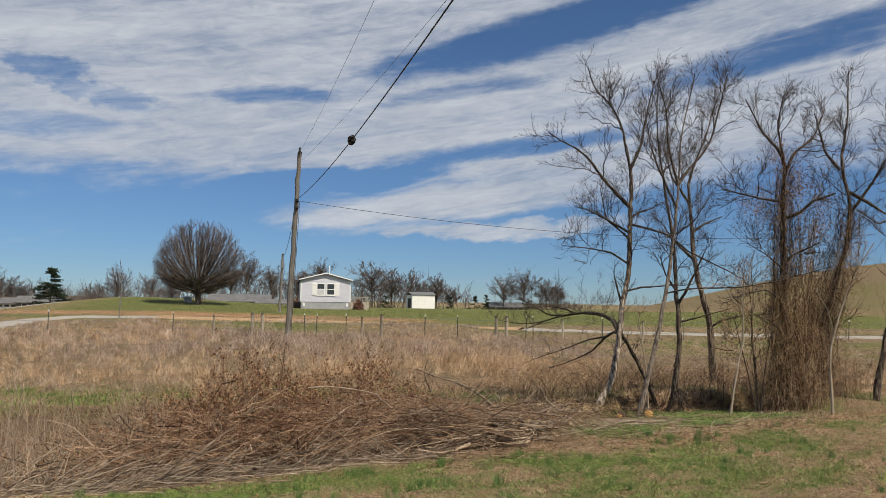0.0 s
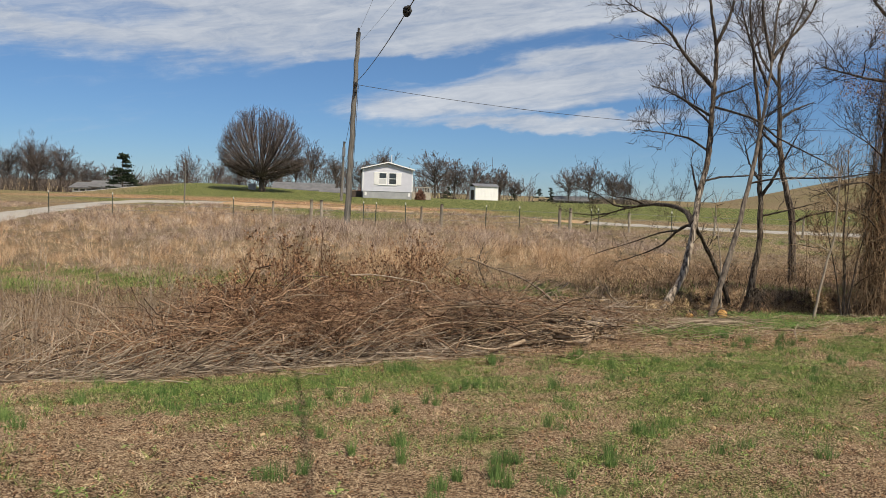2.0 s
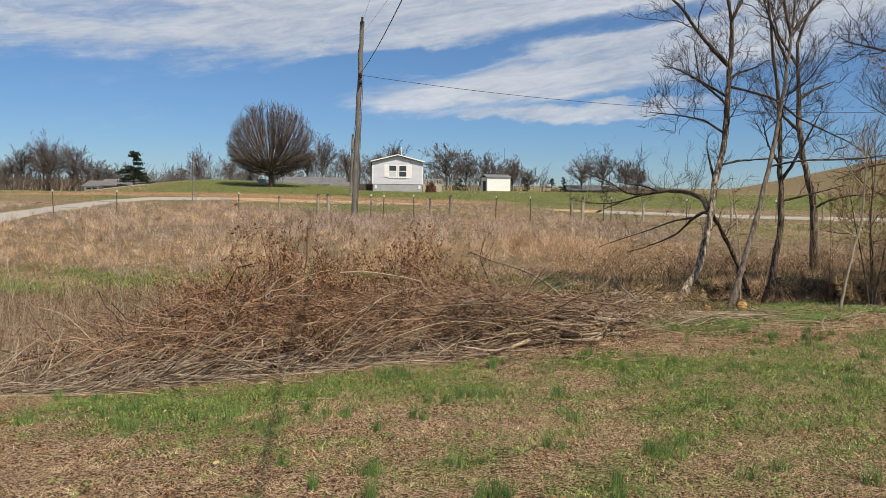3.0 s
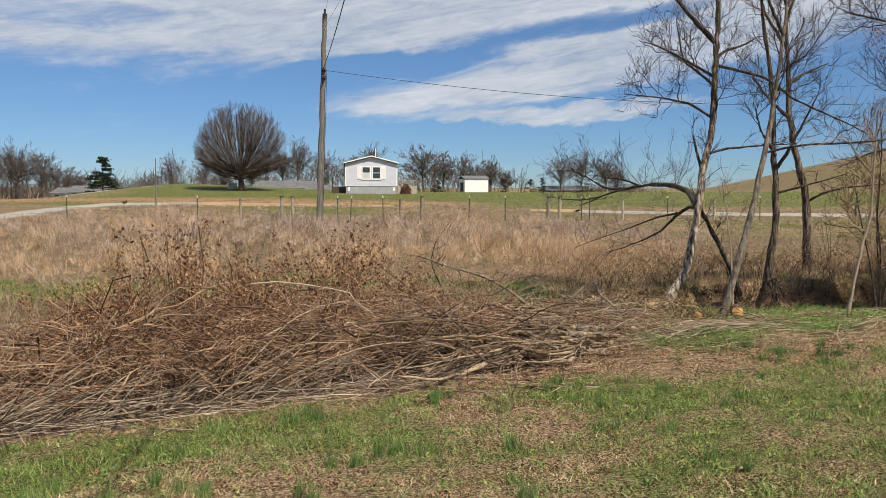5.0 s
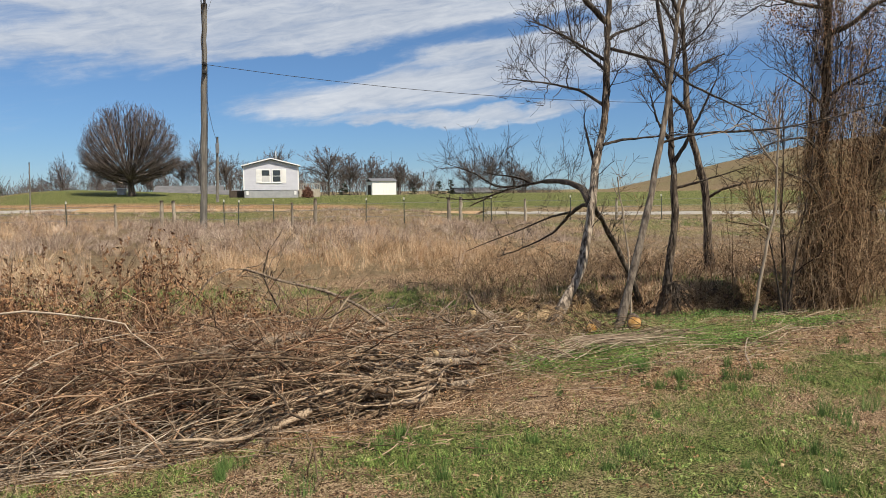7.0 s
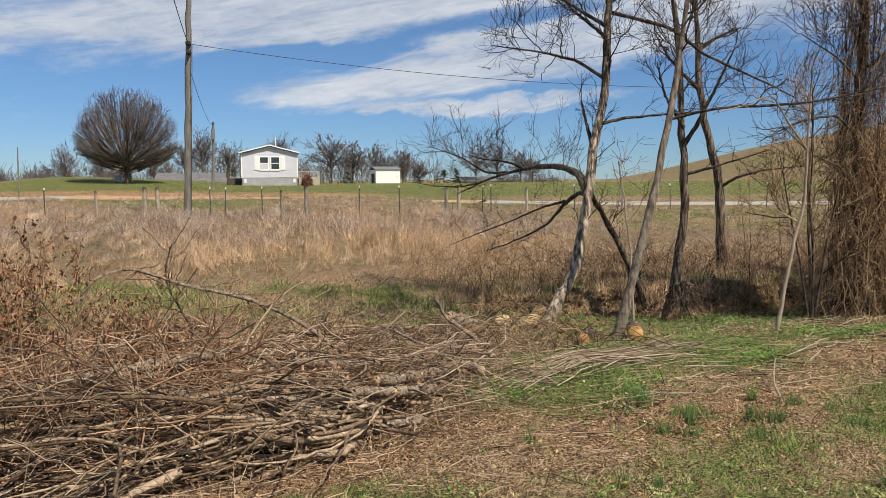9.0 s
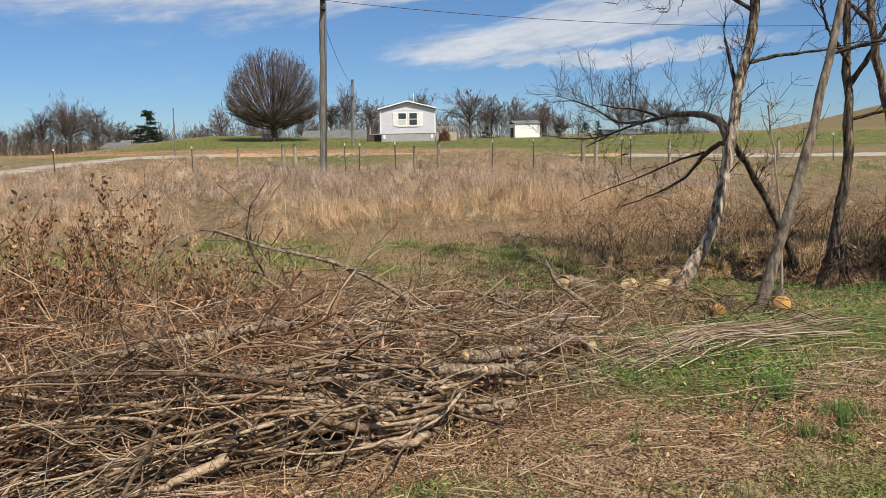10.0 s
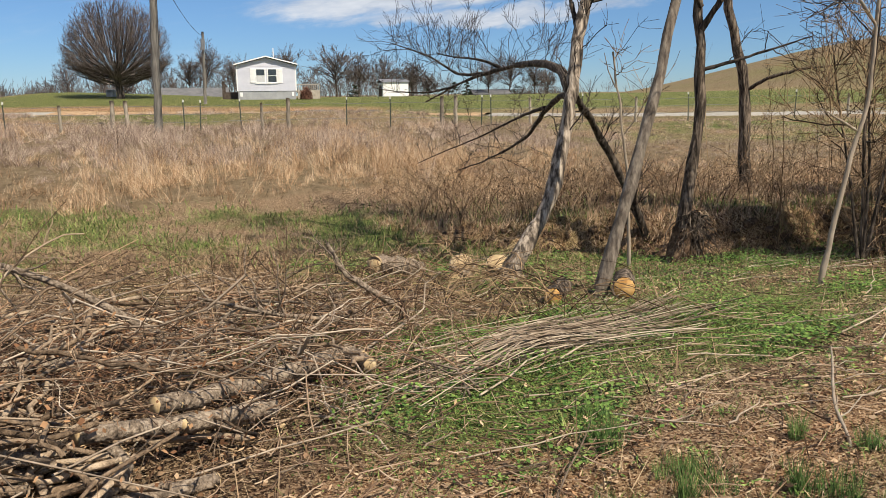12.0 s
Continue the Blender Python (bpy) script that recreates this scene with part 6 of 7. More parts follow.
def debris(rng):
    """Cut canes lying in a sheaf, loose sticks, chips and leaf litter round the heap."""
    t = np.linspace(0, 1, 8)
    n = 125
    u0, u1 = rng.uniform(0.0, 0.45, n)[:, None], rng.uniform(0.6, 1.0, n)[:, None]
    u = u0 + (u1 - u0) * t[None]
    p = np.zeros((n, 8, 3))
    line = np.array([(3.2, 13.75), (3.74, 14.05), (4.17, 14.40), (4.68, 14.72), (5.35, 15.2), (5.96, 15.9)])
    off = rng.normal(size=n)[:, None] * np.interp(u, [0, 0.5, 0.8, 1], [0.15, 0.14, 0.24, 0.42])
    for d in (0, 1):
        p[..., d] = np.interp(u * 5, np.arange(6), line[:, d]) + off * (-0.6, 0.8)[d]
    p[:, :, :2] += np.cumsum(rng.normal(size=(n, 8, 2)) * 0.026, 1) + (rng.normal(size=(n, 1)) * (t - 0.4)[None] * 0.34)[..., None] * [-0.5, 0.85]
    p[..., 2] = height(p[..., 0], p[..., 1]) + rng.uniform(0.012, 0.13, n)[:, None] * np.sin(np.pi * (0.15 + 0.7 * t))[None]
    r = rng.uniform(0.0022, 0.0068, n)[:, None] * (1 - 0.5 * t[None])
    root = empty("cane_sheaf", "sheaf of pale cut canes lying under the slender tree", "canes", at=(4.4, 14.5, g(4.4, 14.5)))
    for b in range(n):
        v, f = tubes(p[b][None], r[b][None], 5)
        mesh_part("cane", mesh_of("cane", v, [f], True), CANE_SOLID, root)
    n = 620
    x = np.r_[rng.uniform(2.4, 9.5, 170), rng.uniform(-6, 5, 450)]
    off = np.r_[rng.uniform(-0.7, 3.4, 170), rng.uniform(2.4, 7.5, 450)]
    y = lawn_edge(x) + off
    L = rng.uniform(0.12, 0.85, n) ** 1.2
    ang = radians(14) + rng.normal(size=n) * 0.5
    p = np.zeros((n, 6, 3))
    s = np.linspace(-0.5, 0.5, 6)
    p[..., 0] = x[:, None] + (np.cos(ang) * L)[:, None] * s
    p[..., 1] = y[:, None] + (np.sin(ang) * L)[:, None] * s
    p[..., :2] += np.cumsum(rng.normal(size=(n, 6, 2)) * 0.020, 1)
    p[..., 2] = height(p[..., 0], p[..., 1]) + 0.012 + rng.uniform(0, 0.08, n)[:, None] * (s[None] + 0.5) + 0.02 * rng.random((n, 1))
    r = rng.uniform(0.0025, 0.0065, n)[:, None] * np.linspace(1, 0.5, 6)[None]
    own = np.flatnonzero((x > 3.2) & (x < 7.5) & (L > 0.40))[:80]
    for b in own:
        v, f = tubes(p[b][None], r[b][None] * 1.15, 5)
        me = mesh_of("stick", v, [f], True)
        me.materials.append(CANE_SOLID)
        tagged(new("stick", me), "thin pale dry stick lying on the ground", "stick", "sticks fallen round the trees")
    # short broken twigs along the mown edge
    m_ = 1900
    xt = rng.uniform(0.5, 8.5, m_)
    yt = lawn_edge(xt) + rng.normal(size=m_) * 0.75 + 0.1
    Lt, at_ = rng.uniform(0.03, 0.30, m_), radians(18) + rng.normal(size=m_) * 0.9
    st = np.linspace(-0.5, 0.5, 4)
    pt = np.zeros((m_, 4, 3))
    pt[..., 0] = xt[:, None] + (np.cos(at_) * Lt)[:, None] * st
    pt[..., 1] = yt[:, None] + (np.sin(at_) * Lt)[:, None] * st
    pt[..., :2] += rng.normal(size=(m_, 4, 2)) * 0.008
    pt[..., 2] = height(pt[..., 0], pt[..., 1]) + rng.uniform(0.006, 0.05, m_)[:, None]
    stuff("broken_twigs", [tubes(pt, rng.uniform(0.0014, 0.0042, m_)[:, None] * np.ones((1, 4)), 3)], REDTWIG, "broken red-brown twigs strewn along the mown edge", "twigs")
    rest = np.setdiff1d(np.arange(n), own)
    stuff("loose_sticks", [tubes(p[rest], r[rest], 4)], CANE, "loose pale sticks scattered on the ground", "sticks")
    n = 74000
    x = rng.uniform(-6, 10, n)
    y = rng.uniform(9.5, 20, n)
    c = cover_of(x, y)
    k = rng.random(n) < np.clip(c[:, 3] * 0.9 + c[:, 2] * 1.2, 0.012, 1)
    x, y = x[k], y[k]
    n = len(x)
    q = np.stack([x, y, height(x, y) + rng.uniform(0.005, 0.035, n)], 1)
    a, b = unit(rng.normal(size=(n, 3)) * [1, 1, 0.35]) * rng.uniform(0.008, 0.027, n)[:, None], unit(rng.normal(size=(n, 3)) * [1, 1, 0.35]) * rng.uniform(0.005, 0.014, n)[:, None]
    stuff("leaf_litter", [(np.stack([q - a, q - b, q + a, q + b], 1).reshape(-1, 3), (np.arange(n) * 4)[:, None] + np.arange(4))], LITTER, "brown leaf litter and bark scraps", "leaf litter")
    n = 190
    x = np.r_[rng.uniform(1.8, 8, 130), rng.uniform(-5, 9, 60)]
    y = np.r_[lawn_edge(x[:130]) + rng.uniform(-0.8, 4.2, 130), rng.uniform(3.5, 10, 60)]
    q = np.stack([x, y, height(x, y) + 0.025], 1)
    a, b = unit(rng.normal(size=(n, 3)) * [1, 1, 0.4]) * rng.uniform(0.008, 0.026, n)[:, None], unit(rng.normal(size=(n, 3)) * [1, 1, 0.4]) * rng.uniform(0.006, 0.015, n)[:, None]
    up = np.array([0, 0, 0.012])
    V = np.stack([q - a, q - b, q + a, q + b, q - a * 0.8 + up, q - b * 0.8 + up, q + a * 0.8 + up, q + b * 0.8 + up], 1).reshape(-1, 3)
    o = (np.arange(n) * 8)[:, None]
    F = np.concatenate([o + w for w in ([4, 5, 6, 7], [0, 1, 5, 4], [1, 2, 6, 5], [2, 3, 7, 6], [3, 0, 4, 7])])
    stuff("wood_chips", [(V, F)], CUT, "pale sawn wood chips on the ground", "wood chips")


def straw(rng):
    """Flattened dead grass over everything past the mown edge."""
    x, y = scatter(450000, -9, 13, 9.5, 27, rng)
    e = lawn_edge(x)
    far = np.clip((y - 10) / 12, 0, 1)
    k = (y > e - 0.5 - 0.9 * step(x, 2, 3.5)) & (rng.random(len(x)) < 0.85 - 0.45 * far) & (rng.random(len(x)) < 0.55 + 0.5 * wave(x, y, 1.3, 17)) & (height(x, y) > -1.0)
    k &= ~((x > 2.2) & (rng.random(len(x)) < 1.3 * cover_of(x, y)[:, 0]))
    x, y, far = x[k], y[k], far[k]
    n = len(x)
    tall = rng.random(n) < 0.12
    h = np.where(tall, rng.uniform(0.08, 0.28, n), rng.uniform(0.015, 0.07, n))
    lean = np.where(tall, rng.uniform(0.2, 1.0, n), rng.uniform(1.2, 4.5, n))
    stuff("straw_litter", [blades(x, y, h, rng.uniform(0.0035, 0.007, n) * (1 + far), lean, rng, 0.1, plain=True)], STRAW, "flattened tan straw over leaf litter", "dead grass")


STRAW = material("straw", [(0.1, (0.050, 0.028, 0.017)), (0.5, (0.25, 0.160, 0.092)), (0.95, (0.58, 0.45, 0.295))], noise_scale=1.5, island=0.8, bump=0)
straw(np.random.default_rng(46))


def bank_dressing(rng):
    """Turf hanging over the cut bank, crumbled clods on and below its face, and the ends of roots."""
    n = 9000
    x = rng.uniform(3.2, 14, n)
    y = bank_line(x) + rng.normal(size=n) * 0.10 + 0.02
    hang = rng.random(n) < 0.6
    h = rng.uniform(0.06, 0.24, n)
    v, t = blades(x, y, h, rng.uniform(0.005, 0.011, n), rng.uniform(0.2, 0.9, n), rng, plain=True)
    v = v.reshape(n, 3, 3)
    v[hang, 2, 1] -= h[hang] * 0.7
    v[hang, 2, 2] -= h[hang] * 1.25
    stuff("bank_turf", [(v.reshape(-1, 3), t)], FIELD_TAN, "dead turf hanging over the cut creek bank", "dead grass")
    n = 420
    x = rng.uniform(4.0, 11, n)
    y = bank_line(x) - np.abs(rng.normal(size=n)) * 0.38
    size = rng.uniform(0.02, 0.085, n) * rng.uniform(0.5, 1.0, n)
    a, b = np.meshgrid(np.linspace(0, 2 * np.pi, 8)[:-1], np.array([-1.1, -0.3, 0.5, 1.2]))
    ball = np.stack([np.cos(a) * np.cos(b), np.sin(a) * np.cos(b), np.sin(b) * 0.75], -1).reshape(-1, 3)
    c = np.stack([x, y, height(x, y) + size * 0.2], 1)
    V = (c[:, None] + ball[None] * size[:, None, None] * (1 + 0.22 * rng.normal(size=(n, 28, 1)))).reshape(-1, 3)
    i, j = np.meshgrid(np.arange(3), np.arange(7), indexing="ij")
    k = (j + 1) % 7
    q = np.stack([i * 7 + j, i * 7 + k, i * 7 + 7 + k, i * 7 + 7 + j], -1).reshape(-1, 4)
    Q = ((np.arange(n) * 28)[:, None, None] + q[None]).reshape(-1, 4)
    top = (np.arange(n) * 28)[:, None] + np.arange(21, 28)
    me = mesh_of("soil_clods", V, [Q, top], True)
    me.materials.append(SOIL)
    tagged(new("soil_clods", me), "crumbled brown clods of earth below the cut bank", "soil", kind="stuff")
    n = 260
    x = rng.uniform(4.4, 10.5, n)
    y = bank_line(x) - rng.uniform(-0.05, 0.2, n)
    s_ = np.linspace(0, 1, 5)
    L = rng.uniform(0.1, 0.4, n)
    p = np.zeros((n, 5, 3))
    p[..., 0] = x[:, None] + (rng.normal(size=n) * 0.4 * L)[:, None] * s_
    p[..., 1] = y[:, None] - (rng.uniform(0.1, 0.5, n) * L)[:, None] * s_
    p[..., 2] = height(x, y)[:, None] + 0.04 - (L * 0.8)[:, None] * s_**1.4
    p[:, 1:] += np.cumsum(rng.normal(size=(n, 4, 3)) * 0.015, 1)
    stuff("bank_roots", [tubes(p, rng.uniform(0.002, 0.007, n)[:, None] * (1 - 0.6 * s_[None]), 4)], VINE, "thin roots sticking out of the cut bank", "roots")
    # dead canes and weeds standing thick along the foot and the lip of the bank
    n, s_ = 520, np.linspace(0, 1, 6)
    x = np.r_[rng.uniform(3.6, 7.5, 300), rng.uniform(7.5, 13, 220)]
    y = bank_line(x) + np.abs(rng.normal(size=n)) * 1.1 + 0.05
    L, a = rng.uniform(0.3, 1.05, n), rng.uniform(0, 6.28, n)
    p = np.zeros((n, 6, 3))
    p[..., 0] = x[:, None] + (np.cos(a) * L * 0.5)[:, None] * s_**2
    p[..., 1] = y[:, None] + (np.sin(a) * L * 0.5)[:, None] * s_**2
    p[..., 2] = height(x, y)[:, None] - 0.03 + L[:, None] * (s_ - 0.3 * s_**2.5)
    p[:, 1:] += np.cumsum(rng.normal(size=(n, 5, 3)) * 0.02, 1)
    r = rng.uniform(0.003, 0.008, n)[:, None] * (1 - 0.6 * s_[None])
    p2, r2 = grow(p, r, 1500, (0.1, 0.4), (25, 80), 0.1, 4, rng, lo=0.2, tip=0.0025, bend=0.6)
    stuff("bank_canes", [tubes(p, r, 4), tubes(p2, r2, 3)], CANE_TAN, "bleached dead canes standing along the creek bank", "canes")


def root_mass(rng):
    """Exposed roots and clinging earth under the tree on the creek bank."""
    root = empty("root_mass", "dark tangled roots hanging over the cut bank", "roots", at=(6.75, 18.35, -0.3))
    n = 190
    t = np.linspace(0, 1, 7)
    a = rng.uniform(0, 6.28, n)
    reach = rng.uniform(0.04, 0.34, n)
    p = np.zeros((n, 7, 3))
    p[..., 0] = 6.84 + (np.cos(a) * reach * np.where(np.cos(a) > 0, 1.3, 0.6))[:, None] * t**0.7
    p[..., 1] = 18.4 + (np.sin(a) * reach)[:, None] * t**0.7
    p[..., 2] = -0.08 + rng.uniform(-0.15, 0.12, n)[:, None] - rng.uniform(0.12, 0.5, n)[:, None] * t**1.5
    p[:, 1:] += np.cumsum(rng.normal(size=(n, 6, 3)) * 0.035, 1)
    v, f = tubes(p, rng.uniform(0.003, 0.012, n)[:, None] * (1 - 0.7 * t[None]), 5)
    mesh_part("rootwork", mesh_of("rootwork", v, [f], True), BARK_DARK, root, "dark hanging roots", "stuff")
    u, w = np.meshgrid(np.linspace(0, 2 * np.pi, 22), np.linspace(0, 1, 9))
    rr = (0.10 + 0.16 * w) * (1 + 0.18 * np.sin(3 * u + 4 * w) + 0.12 * np.sin(7 * u - 3 * w))
    V = np.stack([6.78 + rr * np.cos(u), 18.42 + rr * np.sin(u), -0.16 - 0.62 * w], -1).reshape(-1, 3)
    i, j = np.meshgrid(np.arange(8), np.arange(21), indexing="ij")
    q = i * 22 + j
    mesh_part("soil_clump", mesh_of("soil_clump", V, [np.stack([q, q + 1, q + 23, q + 22], -1).reshape(-1, 4)], True), SOIL, root, "dark crumbling soil")


SOIL = material("soil", [(0.35, (0.035, 0.022, 0.014)), (0.5, (0.10, 0.062, 0.038)), (0.65, (0.22, 0.15, 0.095))], noise_scale=18, detail=8, bump=0.9, bump_scale=30)
root_mass(np.random.default_rng(47))
bank_dressing(np.random.default_rng(49))
LITTER = material("leaf_litter", [(0.1, (0.050, 0.030, 0.019)), (0.5, (0.28, 0.175, 0.103)), (0.9, (0.60, 0.44, 0.285))], noise_scale=3, island=0.8, bump=0)
debris(np.random.default_rng(45))


# ---- pole and wires ----
POLE_WOOD = material("pole_wood", [(0.3, (0.080, 0.074, 0.066)), (0.5, (0.155, 0.145, 0.130)), (0.7, (0.24, 0.227, 0.206))], (6, 6, 0.4), 4, 8, 0.9, 0.5, 12)
WIRE = material("wire", [(0.3, (0.02, 0.02, 0.022)), (0.7, (0.05, 0.05, 0.052))], bump=0, rough=0.6)
WIRE_PALE = material("wire_pale", [(0.3, (0.16, 0.17, 0.18)), (0.7, (0.26, 0.27, 0.28))], bump=0, rough=0.5, metal=0.4)


def span(name, a, b, sag, r, mat, label, parent=None):
    a, b = np.array(a, float), np.array(b, float)
    s = np.linspace(0, 1, 40)
    p = a + (b - a) * s[:, None]
    p[:, 2] -= sag * 4 * s * (1 - s)
    v, f = tubes(p[None], np.full((1, 40), r), 6)
    me = mesh_of(name, v, [f], True)
    if parent is not None:
        return mesh_part(name, me, mat, parent, label)
    me.materials.append(mat)
    return tagged(new(name, me), label, "cable")


def utility_pole(base, top, r, label, rng):
    root = empty("utility_pole", label, "utility pole", at=base)
    tube_part("pole", [base, np.add(base, top) / 2, top], r, r * 0.68, POLE_WOOD, root, rng, n=14, k=20, knot=0.015)
    return root


pole_rng = np.random.default_rng(51)
POLE_TOP, POLE_MID = (-4.71, 40.3, 9.55), (-4.80, 40.3, 7.02)
pole = utility_pole((-5.06, 40.3, 0.0), POLE_TOP, 0.155, "weathered leaning wooden utility pole", pole_rng)
bm = box(-0.05, -0.05, 0, 0.05, 0.05, 0.22, 0.02)
ob = part("insulator", bm, WIRE, pole, "dark top insulator")
ob.location = Vector(POLE_TOP) - pole.location
for dz, nm in ((0.0, "bracket"), (-0.35, "clamp")):
    ob = part(nm, box(-0.06, -0.30, -0.07, 0.10, 0.05, 0.07, 0.02), WIRE, pole, "dark metal fitting")
    ob.location = Vector((POLE_MID[0] + 0.02, POLE_MID[1] - 0.1, POLE_MID[2] + dz)) - pole.location
span("ground_wire", (-4.62, 40.12, 7.0), (-4.87, 40.1, 0.15), 0.0, 0.012, WIRE, "dark wire down the pole", pole)
span("service_cable", (POLE_MID[0], 40.15, POLE_MID[2] + 0.05), (3.76, -6.0, 6.53), 0.8, 0.0135, WIRE, "thick black twisted service cable running overhead")
span("power_line", POLE_TOP, (4.05, -6.0, 9.6), 0.6, 0.0055, WIRE_PALE, "thin overhead power line")
span("power_line", (POLE_TOP[0] + 0.02, 40.3, 9.0), (6.7, -6.0, 9.3), 0.6, 0.0055, WIRE_PALE, "thin overhead power line")
span("side_cable", (POLE_MID[0], 40.2, POLE_MID[2]), (30.0, 47.0, 6.6), 0.9, 0.012, WIRE, "black cable spanning toward the hill")
pole_far = utility_pole((-9.28, 68.0, 0.9), (-9.14, 68.0, 5.9), 0.12, "grey wooden service pole by the mobile home", pole_rng)
span("feed_cable", (POLE_MID[0] - 0.1, 40.4, POLE_MID[2] - 0.6), (-9.14, 68.0, 5.6), 0.5, 0.012, WIRE, "slack cable between the two poles")
ob = part("meter_box", box(-0.12, -0.28, -0.4, 0.14, -0.1, 0.4, 0.03), WIRE_PALE, pole_far, "pale grey transformer box")
ob.location = Vector((-9.14, 68.0, 5.0)) - pole_far.location
thin_pole = utility_pole((-19.9, 60.0, 0.4), (-19.83, 60.0, 3.72), 0.05, "thin pale marker pole by the lane", pole_rng)
# the lump of coiled wire on the service cable
v, f = [], []
coil = np.zeros((22, 14, 3))
for n in range(22):
    a = np.linspace(0, 2 * np.pi, 14) + n
    c = pole_rng.normal(size=3) * 0.025
    coil[n] = np.stack([np.cos(a) * pole_rng.uniform(0.04, 0.10), pole_rng.uniform(-0.09, 0.09) + 0.05 * np.sin(a * 2), np.sin(a) * pole_rng.uniform(0.04, 0.10)], 1) + c
v, f = tubes(coil, np.full((22, 14), 0.022), 5)
me = mesh_of("wire_coil", v, [f], True)
me.materials.append(WIRE)
COIL = tagged(new("wire_coil", me), "black lump of coiled wire hanging on the cable", "cable")
COIL.location = (-1.03, 19.9, 6.06)
COIL.scale = (0.8, 0.8, 0.8)

# ---- fence ----
POST_WOOD = material("post_wood", [(0.3, (0.15, 0.125, 0.10)), (0.5, (0.29, 0.25, 0.20)), (0.7, (0.42, 0.37, 0.30))], (5, 5, 0.6), 5, 7, 0.9, 0.5, 14, per_object=0.25)
STEEL = material("post_steel", [(0.3, (0.035, 0.045, 0.038)), (0.7, (0.09, 0.10, 0.085))], bump=0.2, rough=0.7, metal=0.2, per_object=0.2)
STEEL_TIP = material("post_tip", [(0.3, (0.55, 0.55, 0.53)), (0.7, (0.72, 0.72, 0.70))], bump=0, rough=0.6)


def wood_post(x, y, h, r, lean, rng):
    root = empty("wooden_post", "weathered round wooden fence post", "fence post", "posts of the pasture fence", (x, y, g(x, y)))
    z = g(x, y)
    tube_part("post", [(x, y, z - 0.2), (x + lean * 0.5, y, z + h / 2), (x + lean, y, z + h)], r, r * 0.9, POST_WOOD, root, rng, n=10, k=8, knot=0.02)


def steel_post(x, y, h, lean):
    root = empty("steel_post", "dark steel T-post with a white painted tip", "fence post", "posts of the pasture fence", (x, y, g(x, y)))
    bm = box(-0.022, -0.004, -0.1, 0.022, 0.004, h - 0.1)
    box(-0.004, 0.004, -0.1, 0.004, 0.04, h - 0.1, bm=bm)
    part("stake", bm, STEEL, root)
    part("tip", box(-0.023, -0.005, h - 0.1, 0.023, 0.04, h), STEEL_TIP, root, "white painted tip")
    root.rotation_euler = (0, lean, 0)


fence_rng = np.random.default_rng(52)
FENCE_Y = lambda x: 41.6 + 0.06 * x
for x, kind in ((-20.0, "s"), (-16.9, "s"), (-10.9, "s"), (-8.9, "w"), (-7.0, "W"), (-6.45, "W"), (-4.35, "s"), (-3.75, "s"), (-2.2, "s"), (-1.38, "w"), (-0.38, "W"), (1.9, "s"), (3.65, "s"), (5.72, "W"), (6.28, "W"), (7.35, "s"), (7.75, "s"), (9.4, "w"), (11.6, "s"), (13.9, "w"), (16.2, "s"), (18.6, "w"), (21, "s"), (23.5, "w"), (26, "s"), (29, "w")):
    yy = FENCE_Y(x)
    if kind == "s":
        steel_post(x, yy, 1.2, float(fence_rng.normal() * 0.03))
    else:
        wood_post(x, yy, 1.18 if kind == "W" else 1.05, 0.085 if kind == "W" else 0.06, float(fence_rng.normal() * 0.04), fence_rng)
for n, dz in enumerate((0.35, 0.65, 0.95)):
    xs = np.linspace(-20, 29, 60)
    p = np.stack([xs, FENCE_Y(xs) - 0.03, height(xs, FENCE_Y(xs)) + dz + 0.02 * np.sin(xs * 2)], 1)
    v, f = tubes(p[None], np.full((1, 60), 0.006), 4)
    me = mesh_of("fence_wire", v, [f])
    me.materials.append(WIRE_PALE)
    tagged(new("fence_wire", me), "rusty barbed fence wire strung between posts", "fence wire", "wires of the pasture fence")

# ---- house and sheds ----
SIDING = material("siding", [(0.3, (0.54, 0.55, 0.63)), (0.7, (0.62, 0.63, 0.71))], noise_scale=1.5, bump=0.05, rough=0.6)
TRIM = material("trim", [(0.3, (0.74, 0.74, 0.74)), (0.7, (0.82, 0.82, 0.82))], noise_scale=2, bump=0, rough=0.5)
SKIRT = material("skirting", [(0.3, (0.30, 0.31, 0.33)), (0.7, (0.40, 0.41, 0.43))], noise_scale=2, bump=0.1, rough=0.6)
SHINGLE = material("shingles", [(0.3, (0.045, 0.045, 0.05)), (0.7, (0.11, 0.11, 0.115))], noise_scale=9, bump=0.3, rough=0.95)
# dark timber colour, with the shade of the unlit side put in
DARK_WOOD_SHADE = material("dark_wood_shade", [(0.3, (0.045, 0.035, 0.03)), (0.7, (0.11, 0.085, 0.07))], (1, 1, 0.3), 8, bump=0.3)
PANE = material("pane", [(0.3, (0.02, 0.025, 0.03)), (0.7, (0.05, 0.055, 0.06))], bump=0, rough=0.08, spec=0.8)
CURTAIN = material("curtain", [(0.3, (0.45, 0.46, 0.48)), (0.7, (0.62, 0.63, 0.65))], (14, 1, 1), 3, bump=0.1)
WHITE = material("white_paint", [(0.3, (0.78, 0.78, 0.78)), (0.7, (0.85, 0.85, 0.85))], noise_scale=1.5, bump=0.05, rough=0.5)
METAL_ROOF = material("metal_roof", [(0.3, (0.16, 0.165, 0.175)), (0.7, (0.26, 0.265, 0.275))], noise_scale=2, bump=0.1, rough=0.45, metal=0.3)
WOOD_PALE = material("deck_wood", [(0.3, (0.30, 0.26, 0.21)), (0.7, (0.46, 0.42, 0.36))], (1, 1, 0.4), 7, bump=0.3)


